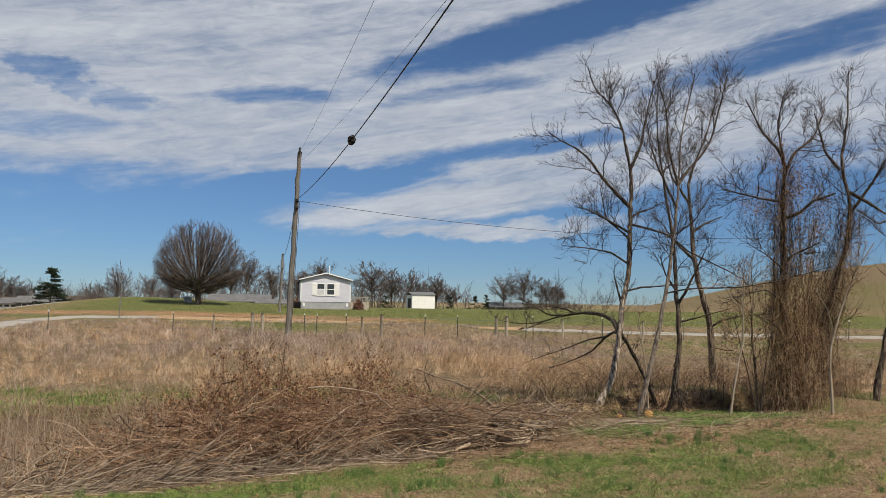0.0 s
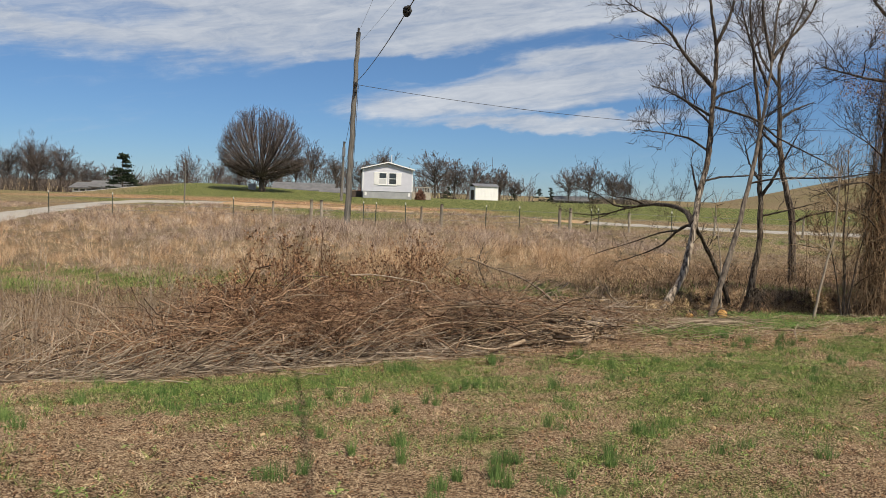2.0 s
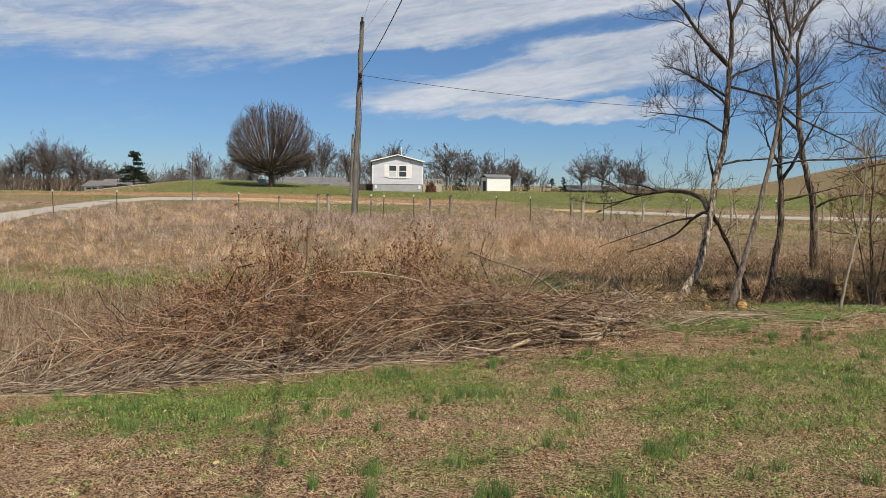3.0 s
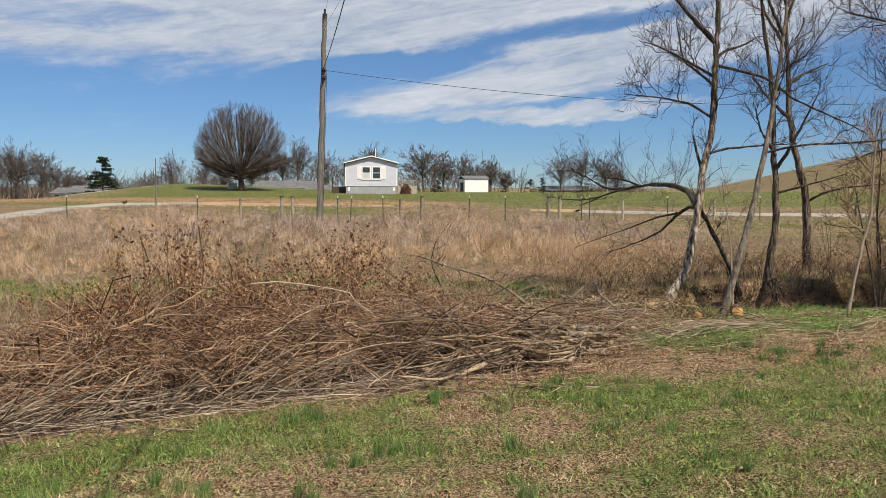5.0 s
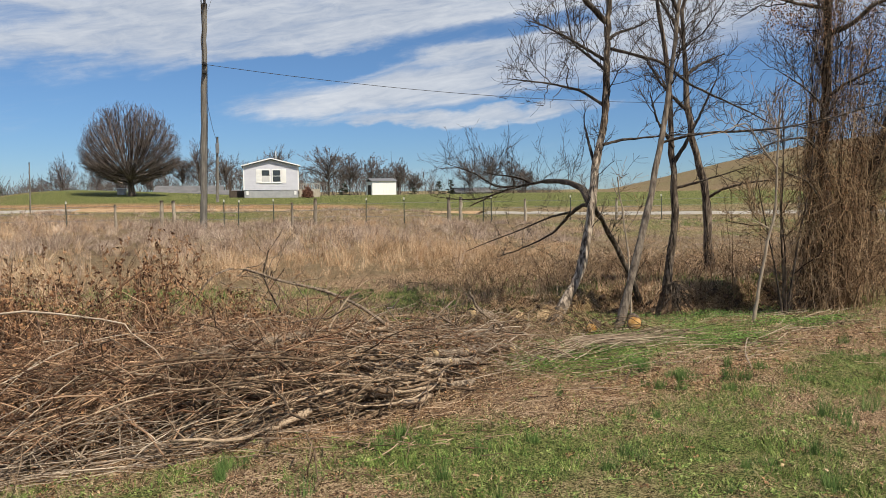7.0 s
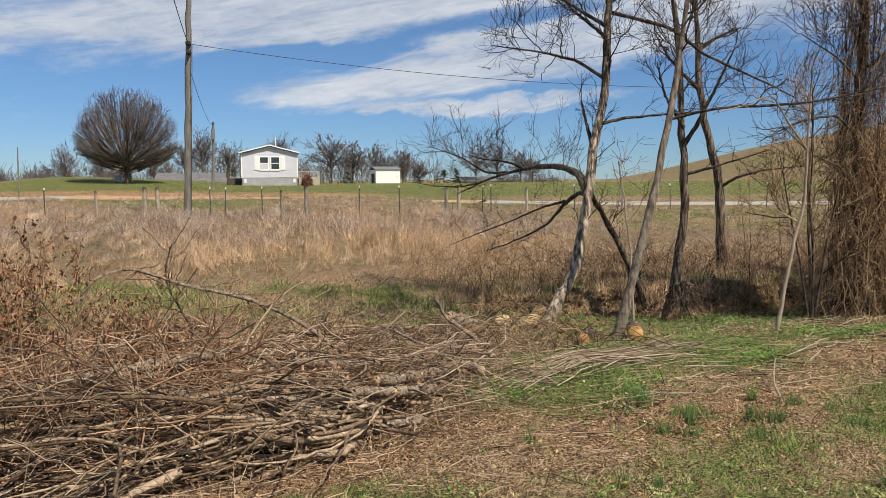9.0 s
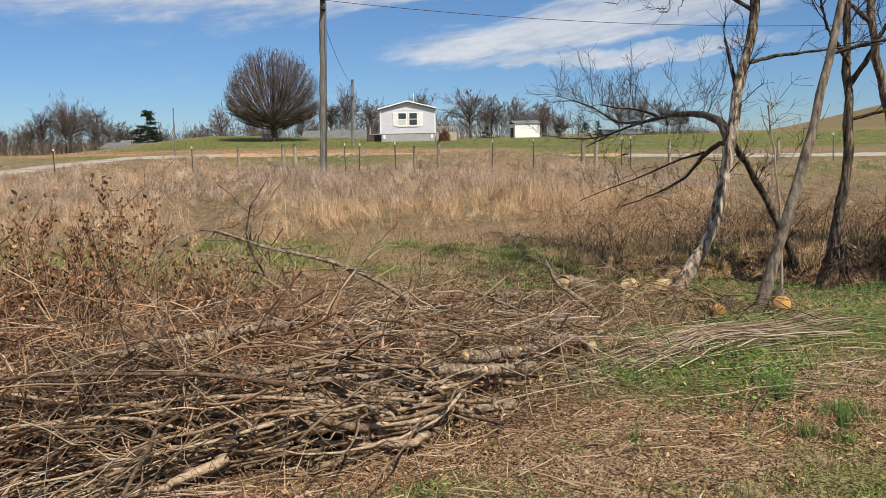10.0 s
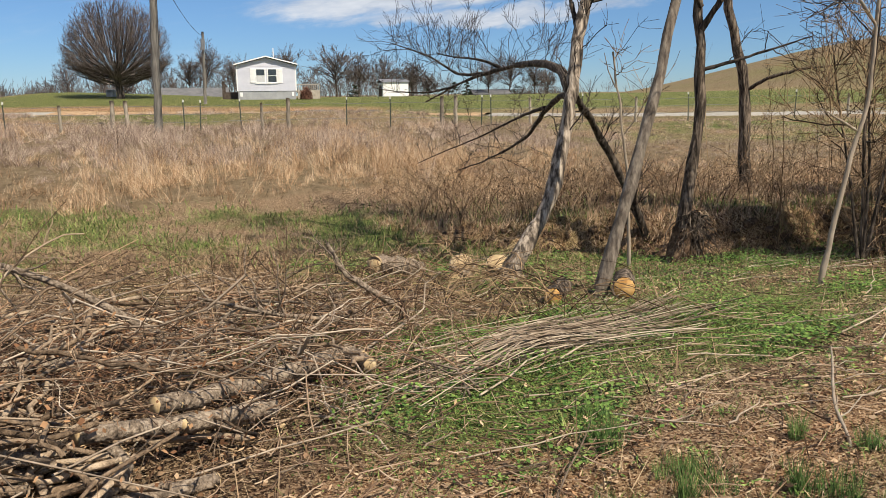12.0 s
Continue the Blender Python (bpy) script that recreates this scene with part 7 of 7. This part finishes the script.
def mobile_home():
    W, L, H0, H1, PK = 4.7, 20.0, 0.72, 2.78, 3.38
    root = empty("mobile_home", "pale grey single-wide mobile home with white shutters", "house", at=(-6.10, 76.6, 1.10))
    root.rotation_euler.z = radians(7)
    h = W / 2
    bm = bmesh.new()
    prof = [(-h, H0), (h, H0), (h, H1), (0, PK), (-h, H1)]
    a = [bm.verts.new((x, 0, z)) for x, z in prof]
    b = [bm.verts.new((x, L, z)) for x, z in prof]
    bm.faces.new(a)
    bm.faces.new(b[::-1])
    for i in range(5):
        bm.faces.new((a[i], b[i], b[(i + 1) % 5], a[(i + 1) % 5]))
    bmesh.ops.recalc_face_normals(bm, faces=bm.faces)
    wall = part("wall", bm, SIDING, root)
    # lapped siding boards on the end wall and the two sides
    bd = bmesh.new()
    for n in range(14):
        z = H0 + n * 0.15
        box(-h - 0.012, -0.02, z, h + 0.012, -0.001, z + 0.135, bm=bd)
        box(-h - 0.02, 0, z, -h - 0.001, L, z + 0.135, bm=bd)
    part("siding", bd, SIDING, root, "lapped pale vinyl siding")
    sk = box(-h + 0.03, 0.03, -0.25, h - 0.03, L - 0.03, H0)
    for n in range(31):
        x = -h + 0.1 + n * (W - 0.2) / 30
        box(x - 0.03, 0.005, -0.1, x + 0.03, 0.03, H0 - 0.05, bm=sk)
    part("skirting", sk, SKIRT, root, "ribbed grey skirting panels")
    for s in (-1, 1):
        bm = bmesh.new()
        v = [bm.verts.new(c) for c in ((0, -0.28, PK + 0.03), (s * (h + 0.18), -0.28, H1 - 0.02), (s * (h + 0.18), L + 0.2, H1 - 0.02), (0, L + 0.2, PK + 0.03), (0, -0.28, PK + 0.13), (s * (h + 0.18), -0.28, H1 + 0.08), (s * (h + 0.18), L + 0.2, H1 + 0.08), (0, L + 0.2, PK + 0.13))]
        for q in ((0, 1, 2, 3), (4, 5, 6, 7), (0, 1, 5, 4), (1, 2, 6, 5), (2, 3, 7, 6), (3, 0, 4, 7)):
            bm.faces.new([v[i] for i in q])
        bmesh.ops.recalc_face_normals(bm, faces=bm.faces)
        part("roof", bm, SHINGLE, root, "dark shingle roof slope")
        bm = bmesh.new()
        v = [bm.verts.new(c) for c in ((0, -0.30, PK + 0.05), (s * (h + 0.2), -0.30, H1 - 0.0), (s * (h + 0.2), -0.30, H1 + 0.10), (0, -0.30, PK + 0.15), (0, -0.27, PK + 0.05), (s * (h + 0.2), -0.27, H1), (s * (h + 0.2), -0.27, H1 + 0.10), (0, -0.27, PK + 0.15))]
        for q in ((0, 1, 2, 3), (4, 5, 6, 7), (0, 1, 5, 4), (1, 2, 6, 5), (2, 3, 7, 6)):
            bm.faces.new([v[i] for i in q])
        bmesh.ops.recalc_face_normals(bm, faces=bm.faces)
        part("fascia", bm, TRIM, root, "white roof-edge board")
        part("corner_trim", box(s * h - 0.05, -0.03, H0, s * h + 0.05, 0.04, H1), TRIM, root, "white corner strip")
        part("corner_vent", box(s * (h - 0.28) - 0.1, -0.02, 0.28, s * (h - 0.28) + 0.1, 0.03, 0.62, 0.01), TRIM, root, "white skirting vent")
    # double window with shutters
    for s in (-1, 1):
        cx = s * 0.47
        win = part("window", box(cx - 0.42, -0.05, 1.36, cx + 0.42, -0.022, 2.52, 0.01), TRIM, root, "white double-hung window")
        for z0, z1 in ((1.44, 1.91), (1.97, 2.45)):
            part("pane", box(cx - 0.33, -0.065, z0, cx + 0.33, -0.052, z1), PANE if z0 < 1.5 and s > 0 else CURTAIN if z0 < 1.5 else PANE, win, "glass pane")
        part("sill", box(cx - 0.45, -0.09, 1.30, cx + 0.45, -0.02, 1.36, 0.01), TRIM, win)
        sh = box(s * 1.10 - 0.2, -0.06, 1.34, s * 1.10 + 0.2, -0.022, 2.54, 0.01)
        for n in range(9):
            box(s * 1.10 - 0.15, -0.075, 1.42 + n * 0.122, s * 1.10 + 0.15, -0.06, 1.48 + n * 0.122, bm=sh)
        part("shutter", sh, TRIM, root, "white louvred shutter")
    part("vent_pipe", box(0.55, 6, PK - 0.1, 0.62, 6.07, PK + 1.1), TRIM, root, "pale vent mast on the roof")
    # dark porch along the far side wall, its shade put into the wood colour
    pc = box(-h - 1.3, 1.0, 0.0, -h - 0.02, 4.2, 0.66)
    part("porch_base", pc, DARK_WOOD_SHADE, root, "dark shaded porch deck")
    for n in range(9):
        part("porch_rail", box(-h - 1.28, 1.05 + n * 0.38, 0.66, -h - 1.22, 1.11 + n * 0.38, 1.55), DARK_WOOD_SHADE, root)
    part("porch_handrail", box(-h - 1.3, 1.0, 1.5, -h - 1.2, 4.2, 1.58, 0.01), DARK_WOOD_SHADE, root)
    part("side_door", box(-h - 0.05, 1.8, H0, -h - 0.021, 2.75, H0 + 1.95, 0.01), TRIM, root, "white side door")
    # pale deck on the other side
    part("deck_front", box(h + 0.15, 1.6, 0.0, h + 2.0, 1.7, 0.75, 0.01), WOOD_PALE, root, "pale boarded deck front")
    for n in range(12):
        part("deck_rail", box(h + 0.2 + n * 0.16, 1.6, 0.75, h + 0.24 + n * 0.16, 1.64, 1.2), WOOD_PALE, root)
    part("deck_handrail", box(h + 0.15, 1.58, 1.2, h + 2.02, 1.68, 1.27, 0.01), WOOD_PALE, root)
    part("deck_floor", box(h + 0.05, 1.7, 0.62, h + 2.0, 6, 0.74), WOOD_PALE, root)
    return root


mobile_home()


def garden_shed():
    root = empty("garden_shed", "white metal garden shed with a grey roof", "shed", at=(5.1, 117.0, 0.55))
    root.rotation_euler.z = radians(14)
    w, l, hh, pk = 3.5, 3.2, 2.42, 2.82
    bm = box(-w / 2, 0, 0, w / 2, l, hh)
    part("wall", bm, WHITE, root)
    rb = bmesh.new()
    for n in range(16):
        x = -w / 2 + 0.1 + n * (w - 0.2) / 15
        box(x - 0.02, -0.02, 0.05, x + 0.02, 0, hh - 0.05, bm=rb)
    part("wall_ribs", rb, WHITE, root)
    # a flat dark panel takes the place of the shade inside the doorway
    part("door", box(-w / 2 - 0.03, 0.7, 0.05, -w / 2 - 0.001, 2.3, 1.9), DARK_WOOD_SHADE, root, "dark panel for the shade in the open doorway")
    for s in (-1, 1):
        bm = bmesh.new()
        y0, y1 = (-0.15, l / 2) if s < 0 else (l + 0.15, l / 2)
        v = [bm.verts.new(c) for c in ((-w / 2 - 0.15, y0, hh), (w / 2 + 0.15, y0, hh), (w / 2 + 0.15, y1, pk), (-w / 2 - 0.15, y1, pk), (-w / 2 - 0.15, y0, hh + 0.07), (w / 2 + 0.15, y0, hh + 0.07), (w / 2 + 0.15, y1, pk + 0.07), (-w / 2 - 0.15, y1, pk + 0.07))]
        for q in ((0, 1, 2, 3), (4, 5, 6, 7), (0, 1, 5, 4), (1, 2, 6, 5), (2, 3, 7, 6), (3, 0, 4, 7)):
            bm.faces.new([v[i] for i in q])
        bmesh.ops.recalc_face_normals(bm, faces=bm.faces)
        part("roof", bm, METAL_ROOF, root, "grey roof slope")
    for s in (-1, 1):
        gb = bmesh.new()
        v = [gb.verts.new(c) for c in ((s * w / 2, 0, hh), (s * w / 2, l, hh), (s * w / 2, l / 2, pk), (s * (w / 2 - 0.06), 0, hh), (s * (w / 2 - 0.06), l, hh), (s * (w / 2 - 0.06), l / 2, pk))]
        for q in ((0, 1, 2), (3, 5, 4), (0, 2, 5, 3), (1, 4, 5, 2)):
            gb.faces.new([v[i] for i in q])
        bmesh.ops.recalc_face_normals(gb, faces=gb.faces)
        # left gable coloured dark for the unlit side of this white shed
        part("gable", gb, DARK_WOOD_SHADE if s < 0 else WHITE, root)
    return root


garden_shed()


# ---- far trees ----
def far_tree(x, y, h, spread, rng, label, mat=None, round_crown=False, group="bare trees on the skyline"):
    """A bare tree seen from afar: limbs leave the trunk at many heights and sweep up to an uneven crown."""
    z = g(x, y) - 0.1
    root = empty("bare_tree", label, "tree", group, (x, y, z + 0.1))
    r = h * (0.034 if round_crown else 0.018)
    lean = rng.normal() * 0.03 * h
    top = 0.22 if round_crown else 0.62
    tube_part("trunk", [(x, y, z), (x + lean * 0.4, y, z + h * top * 0.5), (x + lean, y, z + h * top)], r, r * (0.8 if round_crown else 0.3), BARK_DARK, root, rng, n=8, k=8)
    n = 620 if round_crown else 52
    cz = z + h * (0.37 if round_crown else 0.57)
    rx = h * spread * (0.56 if round_crown else 0.54)
    way = unit(rng.normal(size=(n, 3)))
    if not round_crown:
        way[:, 2] = np.where(way[:, 2] < -0.45, -way[:, 2], way[:, 2])
    rz = np.where(way[:, 2] > 0, h * (0.63 if round_crown else 0.43), h * (0.19 if round_crown else 0.36))
    if round_crown:
        side = np.where(way[:, 2] < 0, (1 - 0.5 * way[:, 2] ** 2) / np.hypot(way[:, 0], way[:, 1]), 1.0)
        up = np.clip(way[:, 2], 0, 0.995)
        way[:, :2] *= (side * np.sqrt((1 - up**2.7) / (1 - up**2)))[:, None]
    reach = rng.uniform(0.82, 0.97, n) if round_crown else rng.uniform(0.55, 1.0, n) * (0.9 + 0.2 * np.sin(2 * np.arctan2(way[:, 1], way[:, 0]) + h))
    end = np.array([x, y, cz]) + way * np.stack([np.full(n, rx), np.full(n, rx), rz], 1) * reach[:, None]
    q = np.clip((end[:, 2] - z) / h, 0, 1) * rng.uniform(0.45, 0.8, n)
    sz = np.clip(q, 0.09, 0.22) if round_crown else np.clip(q, 0.16, 0.60)
    start = np.stack([x + lean * sz / top, np.full(n, y), z + h * sz], 1)
    ctrl = start * 0.55 + end * 0.45
    if round_crown:
        ctrl[:, :2] = start[:, :2] * 0.36 + end[:, :2] * 0.64
        ctrl[:, 2] = start[:, 2] + (end[:, 2] - start[:, 2]) * 0.40
    else:
        ctrl[:, 2] += np.hypot(*(end - start)[:, :2].T) * 0.06
    # the first limbs spring from the trunk, the rest fork off higher in the crown
    fork = np.where(np.arange(n) < 85, 0.0, rng.uniform(0.32, 0.62, n)) if round_crown else np.zeros(n)
    s = (fork[:, None] + (1 - fork[:, None]) * np.linspace(0, 1, 8)[None])[:, :, None]
    p = start[:, None] * (1 - s) ** 2 + ctrl[:, None] * 2 * s * (1 - s) + end[:, None] * s**2
    p[:, 1:] += np.cumsum(rng.normal(size=(n, 7, 3)) * 0.007 * h, 1) * (0.3 if round_crown else 1)
    R = (r * (0.26 if round_crown else 0.36)) * (1 - s[:, :, 0]) * (1 - 0.7 * fork[:, None]) + 0.012
    c = 1900 if round_crown else 300
    p1, r1 = grow(p, R, c, (0.08 * h, 0.22 * h), (14, 42) if round_crown else (18, 55), 0.12 if round_crown else 0.15, 5, rng, lo=0.3 if round_crown else 0.25, hi=0.99, tip=0.011, bend=0.15)
    p2, r2 = grow(p1, r1, c * (4 if round_crown else 3), (0.04 * h, 0.12 * h), (15, 55), 0.12, 3 if round_crown else 2, rng, lo=0.2, tip=0.0085 if round_crown else 0.019)
    if round_crown:
        def inside(e, k):
            d = (e - [x, y, cz]) / [rx, rx, 1.0]
            up, r2d = d[:, 2] > 0, d[:, 0] ** 2 + d[:, 1] ** 2
            return np.where(up, r2d + np.abs(d[:, 2] / (h * 0.63)) ** 2.7 < k, (np.sqrt(r2d) < k * (1 - 0.5 * (d[:, 2] / (h * 0.19)) ** 2)) & (d[:, 2] > -h * 0.20))
        k2, k1 = inside(p2[:, -1], rng.uniform(0.92, 1.08, len(p2))), inside(p1[:, -1], 1.0)
        p2, r2, p1, r1 = p2[k2], r2[k2], p1[k1], r1[k1]
    v, f = merge([tubes(p, R, 4), tubes(p1, r1, 3), tubes(p2, r2, 3)])
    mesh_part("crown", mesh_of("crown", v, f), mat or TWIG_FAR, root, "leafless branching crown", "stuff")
    return root


far_rng = np.random.default_rng(61)
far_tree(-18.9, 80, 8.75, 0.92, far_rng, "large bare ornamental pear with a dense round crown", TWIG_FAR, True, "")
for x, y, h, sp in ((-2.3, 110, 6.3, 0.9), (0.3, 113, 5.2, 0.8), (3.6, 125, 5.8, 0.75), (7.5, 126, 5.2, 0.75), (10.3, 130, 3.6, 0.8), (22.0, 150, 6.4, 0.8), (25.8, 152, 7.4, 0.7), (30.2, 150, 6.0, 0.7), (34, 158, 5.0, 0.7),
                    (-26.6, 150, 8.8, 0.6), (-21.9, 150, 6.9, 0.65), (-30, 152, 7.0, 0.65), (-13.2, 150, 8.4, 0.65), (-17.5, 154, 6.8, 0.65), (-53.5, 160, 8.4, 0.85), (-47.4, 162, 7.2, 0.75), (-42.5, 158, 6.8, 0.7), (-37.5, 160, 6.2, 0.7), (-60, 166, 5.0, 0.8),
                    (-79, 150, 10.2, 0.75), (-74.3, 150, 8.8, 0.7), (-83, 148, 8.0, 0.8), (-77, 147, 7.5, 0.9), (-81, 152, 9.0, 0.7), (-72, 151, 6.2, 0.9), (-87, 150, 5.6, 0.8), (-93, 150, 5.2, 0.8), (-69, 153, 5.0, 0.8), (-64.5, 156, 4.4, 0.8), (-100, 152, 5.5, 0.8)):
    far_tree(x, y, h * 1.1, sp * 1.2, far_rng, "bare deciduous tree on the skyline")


def hedgerow(pts, depth, h, n, rng, mat, label):
    """A low uneven belt of scrub along the skyline."""
    c = resample([(x, y, 0) for x, y in pts], 200)
    i = rng.integers(0, 200, n)
    x, y = c[i, 0] + rng.normal(size=n) * depth, c[i, 1] + rng.normal(size=n) * depth
    hh = h * (0.55 + 0.45 * np.abs(wave(x, y, 0.18, 14))) * rng.uniform(0.5, 1.1, n)
    s = np.linspace(0, 1, 5)
    p = np.zeros((n, 5, 3))
    p[..., :2] = np.stack([x, y], 1)[:, None] + (rng.normal(size=(n, 2)) * 0.22 * hh[:, None])[:, None] * s[None, :, None]
    p[..., 2] = height(x, y)[:, None] - 0.1 + hh[:, None] * s[None]
    r = np.full((n, 1), 0.03 + 0.004 * h) * (1 - 0.6 * s[None])
    p1, r1 = grow(p, r, n * 5, (0.2 * h, 0.5 * h), (20, 60), 0.1, 3, rng, lo=0.15, tip=0.012 + 0.003 * h)
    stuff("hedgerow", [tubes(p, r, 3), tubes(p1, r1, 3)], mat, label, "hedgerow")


hedgerow([(-130, 152), (-95, 150), (-60, 158), (-30, 160), (0, 165), (14, 166)], 3.0, 6.4, 1000, far_rng, TWIG_FAR, "brown bare scrub along the skyline")
hedgerow([(21, 160), (30, 160), (40, 166)], 2.0, 2.6, 260, far_rng, TWIG_FAR, "brown bare scrub below the hill")
hedgerow([(-105, 148), (-82, 146), (-68, 150), (-57, 156)], 2.5, 4.0, 460, far_rng, TWIG_FAR, "brown thicket under the far trees")
hedgerow([(-400, 420), (-200, 430), (0, 440), (200, 450)], 12, 9, 260, far_rng, TWIG_FAR, "hazy distant woods on the horizon")


# ---- evergreens, bushes and far buildings ----
EVERGREEN = material("evergreen", [(0.2, (0.007, 0.014, 0.008)), (0.5, (0.019, 0.032, 0.017)), (0.85, (0.048, 0.064, 0.034))], noise_scale=1, island=0.8, bump=0)
RED_BUSH = material("red_bush", [(0.2, (0.06, 0.025, 0.018)), (0.5, (0.15, 0.065, 0.045)), (0.85, (0.26, 0.14, 0.10))], noise_scale=1, island=0.8, bump=0)


def leaf_cloud(centres, size, rng):
    n = len(centres)
    a, b = unit(rng.normal(size=(n, 3))) * size, unit(rng.normal(size=(n, 3))) * size * 0.6
    return np.stack([centres - a, centres - b, centres + a, centres + b], 1).reshape(-1, 3), (np.arange(n) * 4)[:, None] + np.arange(4)


def evergreen(x, y, h, w, rng, label, tiers=9, count=5200, group=""):
    """A cedar: ragged flat tiers of needles on drooping limbs."""
    z = g(x, y)
    root = empty("evergreen_tree", label, "tree", group, (x, y, z))
    tube_part("trunk", [(x, y, z - 0.1), (x, y, z + h * 0.95)], h * 0.025, h * 0.006, BARK_DARK, root, rng, n=7, k=8)
    t = np.sort(rng.uniform(0.08, 1.0, tiers * 5))
    limbs, pts = [], []
    for q in t:
        a = rng.uniform(0, 6.28)
        L = w * 0.5 * np.interp(q, [0, 0.15, 0.55, 0.8, 1.0], [0.8, 1.0, 0.75, 0.42, 0.10]) * rng.uniform(0.55, 1.1)
        s = np.linspace(0, 1, 5)
        b = np.stack([x + np.cos(a) * L * s, y + np.sin(a) * L * s, z + h * q + 0.05 * h * s - 0.04 * h * s**2], 1)
        limbs.append(b)
        m_ = int(count / (tiers * 5))
        u = np.sqrt(rng.random(m_))
        c = b[0] + (b[-1] - b[0]) * u[:, None]
        pts.append(c + rng.normal(size=(m_, 3)) * np.array([0.11, 0.11, 0.045]) * h * 0.3 * (0.3 + u[:, None]))
    v, f = tubes(np.array(limbs), np.full((len(limbs), 5), h * 0.005), 4)
    mesh_part("limbwork", mesh_of("limbwork", v, [f]), BARK_DARK, root, "dark limbs", "stuff")
    v, f = leaf_cloud(np.concatenate(pts), 0.028 * h, rng)
    mesh_part("needles", mesh_of("needles", v, [f]), EVERGREEN, root, "dark green needle sprays", "stuff")


def round_bush(x, y, h, w, rng, mat, label, count=1800):
    z = g(x, y)
    root = empty("bush", label, "bush", at=(x, y, z))
    n = 26
    end = unit(rng.normal(size=(n, 3)) + [0, 0, 0.6]) * np.array([w / 2, w / 2, h]) * rng.uniform(0.6, 1, n)[:, None]
    s = np.linspace(0, 1, 4)
    p = np.array([x, y, z]) + np.abs(end * [0, 0, 1])[:, None] * s[None, :, None] + (end * [1, 1, 0])[:, None] * s[None, :, None]
    v, f = tubes(p, np.full((n, 4), 0.018), 4)
    mesh_part("stemwork", mesh_of("stemwork", v, [f]), TWIG, root, "woody stems", "stuff")
    d = unit(rng.normal(size=(count, 3)))
    d[:, 2] = np.abs(d[:, 2])
    c = np.array([x, y, z + 0.05]) + d * np.array([w / 2, w / 2, h]) * (rng.random(count) ** 0.4 * (0.85 + 0.2 * wave(d[:, 0] * 4, d[:, 1] * 4, 1.6, x)))[:, None]
    v, f = leaf_cloud(c, 0.07, rng)
    mesh_part("foliage", mesh_of("foliage", v, [f]), mat, root, "ragged small foliage", "stuff")


green_rng = np.random.default_rng(71)
evergreen(-49.8, 120, 6.2, 5.4, green_rng, "dark green cedar with flat ragged tiers")
for x, y, h, w in ((-0.6, 121, 2.2, 2.4), (13.5, 124, 2.4, 2.2), (9.8, 128, 1.6, 2.6), (15.5, 126, 2.6, 1.8), (-96, 132, 4.5, 4), (27, 150, 2.2, 4)):
    evergreen(x, y, h, w, green_rng, "small dark evergreen on the lawn", 6, 1500, "small evergreens")
round_bush(-2.95, 76.4, 1.15, 1.2, green_rng, RED_BUSH, "reddish-brown shrub beside the mobile home")
round_bush(-14.5, 128, 2.0, 3.2, green_rng, RED_BUSH, "reddish bare shrub near the service pole")

GREY_ROOF = material("grey_roof", [(0.3, (0.10, 0.10, 0.105)), (0.7, (0.19, 0.19, 0.195))], noise_scale=1.2, bump=0.2, rough=0.8)
BRICK_FAR = material("far_wall", [(0.3, (0.10, 0.085, 0.08)), (0.7, (0.19, 0.165, 0.15))], noise_scale=3, bump=0.1)


def low_house(x, y, w, d, wall_h, roof_h, turn, wall_mat, label):
    """A far low house: walls, two roof slopes, windows and a door."""
    root = empty("far_house", label, "house", at=(x, y, g(x, y)))
    root.rotation_euler.z = radians(turn)
    part("wall", box(-w / 2, 0, -0.3, w / 2, d, wall_h), wall_mat, root)
    for s in (-1, 1):
        bm = bmesh.new()
        y0 = -0.4 if s < 0 else d + 0.4
        v = [bm.verts.new(c) for c in ((-w / 2 - 0.4, y0, wall_h - 0.1), (w / 2 + 0.4, y0, wall_h - 0.1), (w / 2 + 0.4, d / 2, wall_h + roof_h), (-w / 2 - 0.4, d / 2, wall_h + roof_h))]
        bm.faces.new(v)
        ex = bmesh.ops.extrude_face_region(bm, geom=bm.faces[:])
        bmesh.ops.translate(bm, vec=(0, 0, 0.15), verts=[q for q in ex["geom"] if isinstance(q, bmesh.types.BMVert)])
        bmesh.ops.recalc_face_normals(bm, faces=bm.faces)
        part("roof", bm, GREY_ROOF, root, "grey roof slope")
    for n in range(3):
        cx = -w / 2 + (n + 0.7) * w / 3.4
        win = part("window", box(cx - 0.5, -0.04, wall_h * 0.4, cx + 0.5, 0.02, wall_h * 0.82), TRIM, root)
        part("pane", box(cx - 0.42, -0.06, wall_h * 0.44, cx + 0.42, -0.041, wall_h * 0.78), PANE, win)


low_house(-23.2, 124, 9.0, 6, 0.25, 1.0, 6, BRICK_FAR, "low grey-roofed outbuilding behind the rise")
low_house(-17.8, 121, 4.0, 4, 0.3, 0.55, 4, WHITE, "low pale shed roof behind the rise")
low_house(-62, 133, 4, 4, 1.0, 0.8, -10, WHITE, "small white far house among bare trees")
low_house(-56, 130, 6, 4, 1.2, 0.9, 8, BRICK_FAR, "far dark-roofed house beyond the field")
low_house(22.5, 150, 6, 5, 0.8, 0.7, 4, BRICK_FAR, "far brown house beyond the lawn")
ub = empty("utility_box", "pale grey utility box on the lawn", "utility box", at=(-20.7, 83, g(-20.7, 83)))
part("cabinet", box(-0.34, -0.3, -0.2, 0.34, 0.3, 0.55, 0.04), SKIRT, ub)
part("lid", box(-0.37, -0.33, 0.55, 0.37, 0.33, 0.62, 0.03), TRIM, ub, "pale lid")
